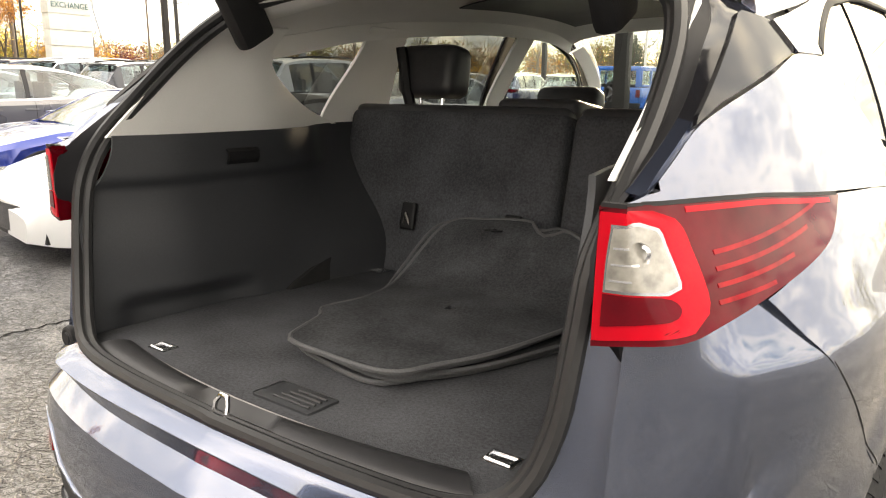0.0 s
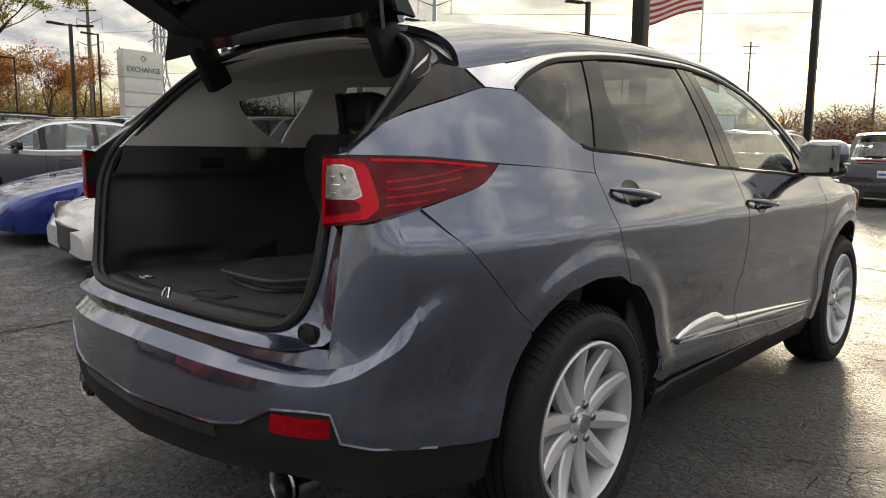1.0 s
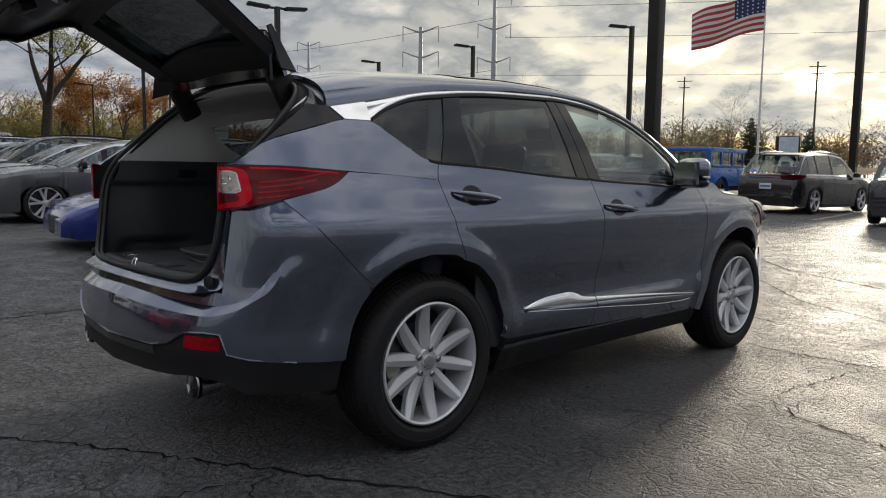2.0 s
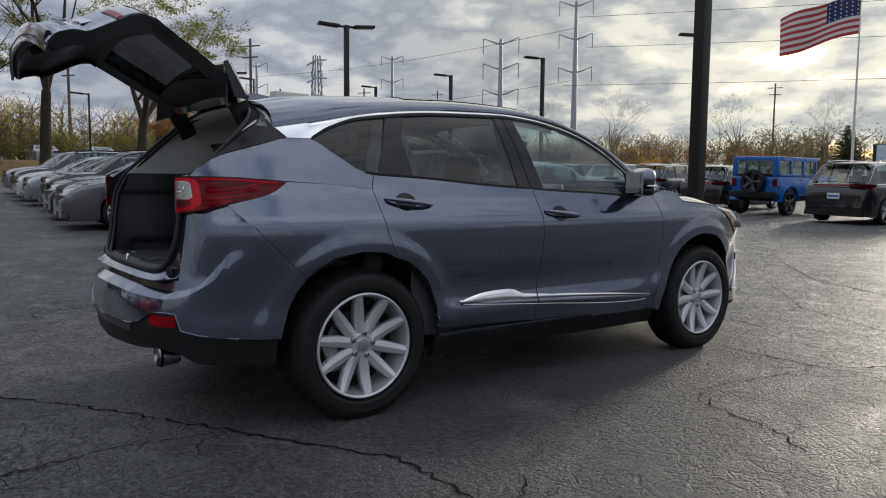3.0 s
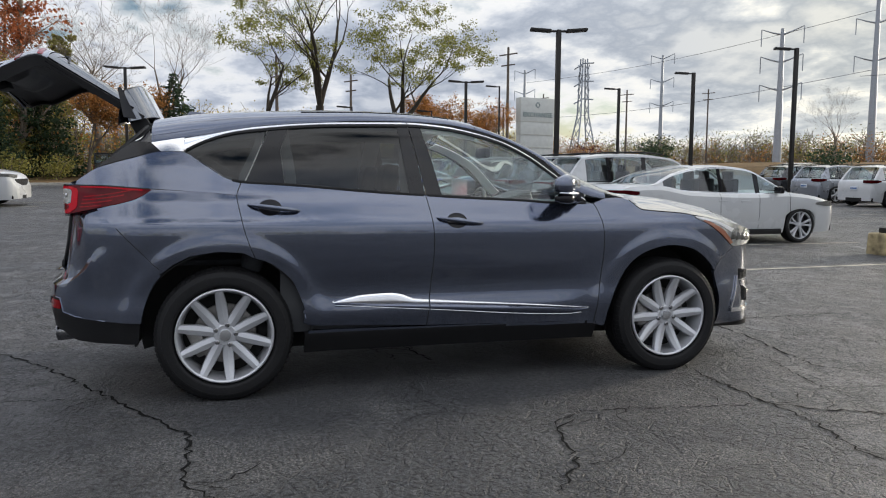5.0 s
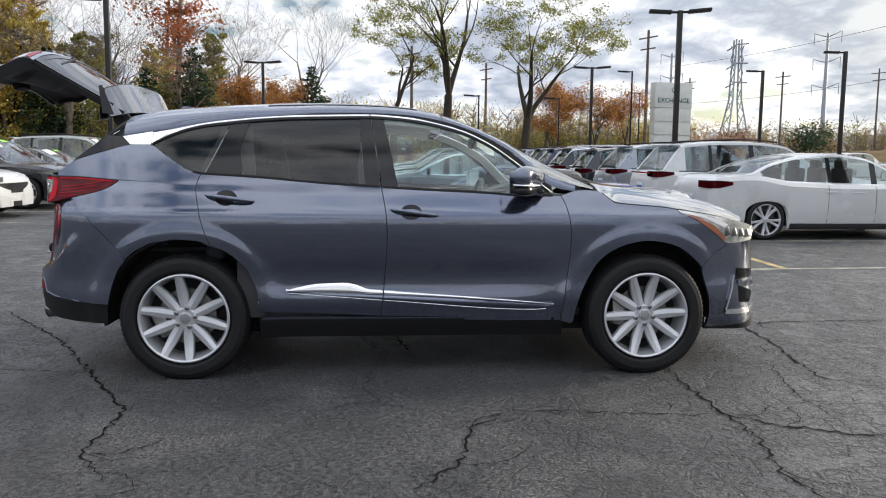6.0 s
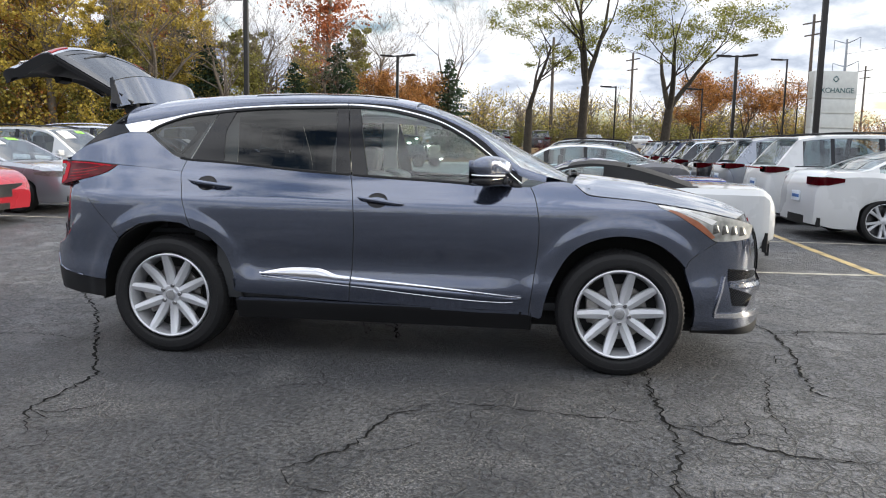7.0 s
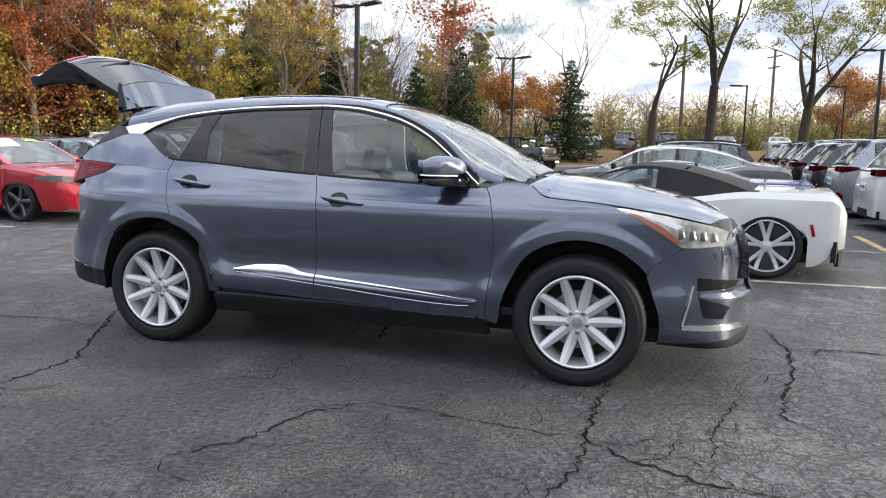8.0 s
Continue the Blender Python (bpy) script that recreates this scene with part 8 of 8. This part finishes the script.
# bare trees
bare = tagged(at(broadleaf(8, 13, .8, None, 0, .1, .24, "tall bare tree with a wide net of twigs", .26, 4, M_TWIG), -56, -13, 0), group=G_TREE)
bare2 = tagged(at(broadleaf(9, 14, .65, None, 0, .1, .30, "tall bare tree with upright limbs", .25, 3, M_TWIG), -62, -5.5, 60), group=G_TREE)
for x, y, tn, s in ((-50, -18, 30, 1.0), (-45, -27, 140, 1.15), (-38, -34, 250, 1.2), (-58, -22, 80, 1.1), (-30, -42, 10, 1.2), (-75, 90, 40, .95), (-60, 100, 200, .9), (-48, 104, 120, .9), (-84, 84, 300, .9), (-20, 120, 0, .9), (-36, 118, 0, .8)):
    again(bare if tn % 20 else bare2, x, y, tn, s)
# the mixed wood at the lot's end
gold = tagged(at(wood_tree(12, 11.5, "gold", 42, .17, .06, .30, "golden-leaved tree in the wood", .16, M_WOODBARK, .18), -42.5, -22, 0), group="trees of the wood")
redt = tagged(at(wood_tree(14, 16.5, "red", 44, .18, .10, .28, "red-brown leaved oak in the wood", .25, M_WOODBARK, .22), -33.5, -32.5, 0), group="trees of the wood")
olive = tagged(at(wood_tree(15, 8.5, "olive", 36, .15, .04, .34, "olive-green scrubby tree in the wood", .12, M_WOODBARK, .15), -45, -17.5, 0), group="trees of the wood")
tall = tagged(at(wood_tree(16, 18, "oak", 16, .15, .20, .26, "tall straight tree still holding a few russet leaves", .30, M_BARK, .45), -47, -24, 0), group="trees of the wood")
for x, y, tn, s in ((-40, -30, 40, .95), (-35, -38, 130, 1.05), (-31, -41, 330, 1.1), (-38, -35, 70, .9), (-28, -47, 10, 1.0)):
    again(tall, x, y, tn, s)
for ob, lst in ((gold, ((-38, -27.5, 60, 1.1), (-47, -21, 150, .9), (-36, -36, 200, 1.25), (-52, -16, 20, .8), (-41, -31, 95, 1.15), (-45.5, -26.5, 310, 1.2), (-34, -29.5, 30, 1.0), (-37.5, -24.5, 250, .85), (-30, -35, 75, 1.1))),
                (redt, ((-28.5, -37, 80, 1.1), (-25, -43, 160, 1.15), (-37, -41, 240, 1.3), (-31, -46, 10, 1.25), (-44, -34, 120, 1.25), (-21, -50, 120, 1.2), (-30.5, -33, 200, .9), (-27, -39, 20, 1.0), (-34, -37, 310, 1.1), (-39.5, -37, 60, 1.2), (-24, -40, 260, .95))),
                (olive, ((-41, -23.5, 40, 1.0), (-38.5, -25, 100, .9), (-35, -30, 170, .85), (-48.5, -14, 230, .8), (-31, -36, 300, .9), (-27.5, -40, 20, .9), (-52, -20, 60, 1.1), (-43.5, -20.5, 130, .8), (-24, -44, 60, .95)))):
    for x, y, tn, s in lst:
        again(ob, x, y, tn, s)
# shrubs on the bank, by the sign, far hedges
olive_b = at(shrub(2, 2.2, 3.0, "olive", 900, "olive shrub on the bank", "bush"), -52, -9)
for x, y, s in ((-50, -7.8, .8), (-44.5, -13, 1.0), (-42, -17, 1.1), (-39, -21.5, 1.2), (-36.5, -25, 1.1), (-33, -29.5, 1.2), (-30, -33.5, 1.2), (-46.5, -11, .9), (-27, -37.5, 1.2), (-24, -42, 1.2)):
    again(olive_b, x, y, x * 31, s)
burg = at(shrub(5, 2.6, 3.4, "burg", 1000, "burgundy-leaved shrub growing by the sign", "bush"), -55, 30.0)
again(burg, -53, 3.2, 40, .55)
again(burg, -53, 0.2, 90, .45)
orange = at(shrub(7, 3.0, 4.2, "orange", 1300, "bright orange autumn bush", "bush"), -80, 42)
for x, y, s in ((-88, 38, 1.3), (-34, 47.5, .95), (-120, 52, 1.6), (-95, 20, 1.4), (-92, 14, 1.3)):
    again(orange, x, y, x * 17, s)
green = at(shrub(9, 3.4, 4.6, "fir", 1500, "dark evergreen shrub beyond the cars", "bush", .2), -45.5, 47.5)
again(green, -76, 50, 20, 1.25)
redb = again(burg, -14, 62, 10, 1.3)


# far woods all round the lot, as one mass of small leaves and bare stems
def far_wood(name, label, path, depth, h, leaves, n_, seed, size):
    rg = random.Random(seed)
    t = thing(name, label, "woods", kind="stuff")
    wood, cr = Raw(), Raw()
    P = line(path, 200)
    for k in range(n_ // 55):
        x, y = P[rg.randrange(len(P))]
        x, y = x + rg.uniform(-depth, depth), y + rg.uniform(-depth, depth)
        z0 = ground_z(x, y)
        hh = h * rg.uniform(.55, 1.1)
        lean = V((rg.uniform(-.12, .12), rg.uniform(-.12, .12), 1)) * hh
        b0 = V((x, y, z0 - .1))
        wood.limb([b0, b0 + lean * .5, b0 + lean * .8], [hh * .012, hh * .008, .02], 4)
        for q in range(22):
            s0 = b0 + lean * rg.uniform(.25, .8)
            d = V((rg.uniform(-1, 1), rg.uniform(-1, 1), rg.uniform(.1, .9))) * hh * .24
            wood.limb([s0, s0 + d * .6, s0 + d + V((0, 0, hh * .05))], [hh * .006, hh * .004, .015], 3)
        leafy = rg.random() < .42
        w = hh * rg.uniform(.16, .26)
        for q in range(int((110 if leafy else 12) * (.42 / size) ** 1.2)):
            c = b0 + lean * rg.uniform(.10 if leafy else .3, 1.0) + V((rg.gauss(0, w), rg.gauss(0, w), 0))
            cr.leaf(c, V((rg.uniform(-1, 1), rg.uniform(-1, 1), rg.uniform(-.6, .6))), size * rg.uniform(.6, 1.5), rg)
    wood.mesh("stems", M_TWIG, t)
    cr.mesh("foliage", LEAF[leaves], t)
    return t


far_wood("far_woods", "distant mixed autumn woods beyond the road", [(-150, 78), (-110, 112), (-70, 132), (-30, 140), (20, 142)], 14, 9, "olive", 38000, 1, .26)
far_wood("far_woods", "distant russet woods beyond the road", [(-150, 60), (-120, 95), (-60, 126), (0, 136)], 12, 7, "oak", 18000, 2, .24)
far_wood("far_woods", "golden scrub behind the bank", [(-82, -20), (-80, 4), (-84, 30), (-100, 50)], 8, 4.6, "oak", 7000, 3, .13)
far_wood("far_woods", "brown scrub under the wood's edge", [(-56, -14), (-46, -24), (-36, -38), (-24, -52)], 6, 5, "oak", 9000, 4, .16)
far_wood("far_woods", "golden and olive trees behind the cars on the bank", [(-72, -22), (-71, -4), (-75, 14), (-84, 34)], 4, 6.0, "gold", 12000, 8, .15)
far_wood("far_woods", "olive hedge behind the cars on the bank", [(-69, -22), (-68, -4), (-72, 14), (-80, 34)], 2.5, 3.0, "olive", 14000, 9, .14)
rw = random.Random(77)
for x, y in line([(-62, -16), (-54, -27), (-44, -42), (-30, -56), (-22, -62)], 26):
    for k in range(1):
        again(rw.choice((bare, bare2, tall, olive, gold, redt)), x + rw.uniform(-6, 6) - 3 * k, y + rw.uniform(-5, 5) - 3 * k, rw.uniform(0, 360), rw.uniform(.85, 1.35))
far_wood("far_woods", "distant woods on the open side of the lot", [(20, 142), (110, 90), (130, 0), (110, -90), (20, -120), (-28, -64)], 12, 9, "olive", 16000, 6, .40)

for x, y in line([(-53, -10), (-46, -18), (-38, -26), (-30, -36), (-24, -44)], 11):
    again(rw.choice((bare2, bare)), x + rw.uniform(-2, 2), y + rw.uniform(-1.5, 1.5), rw.uniform(0, 360), rw.uniform(.9, 1.25))
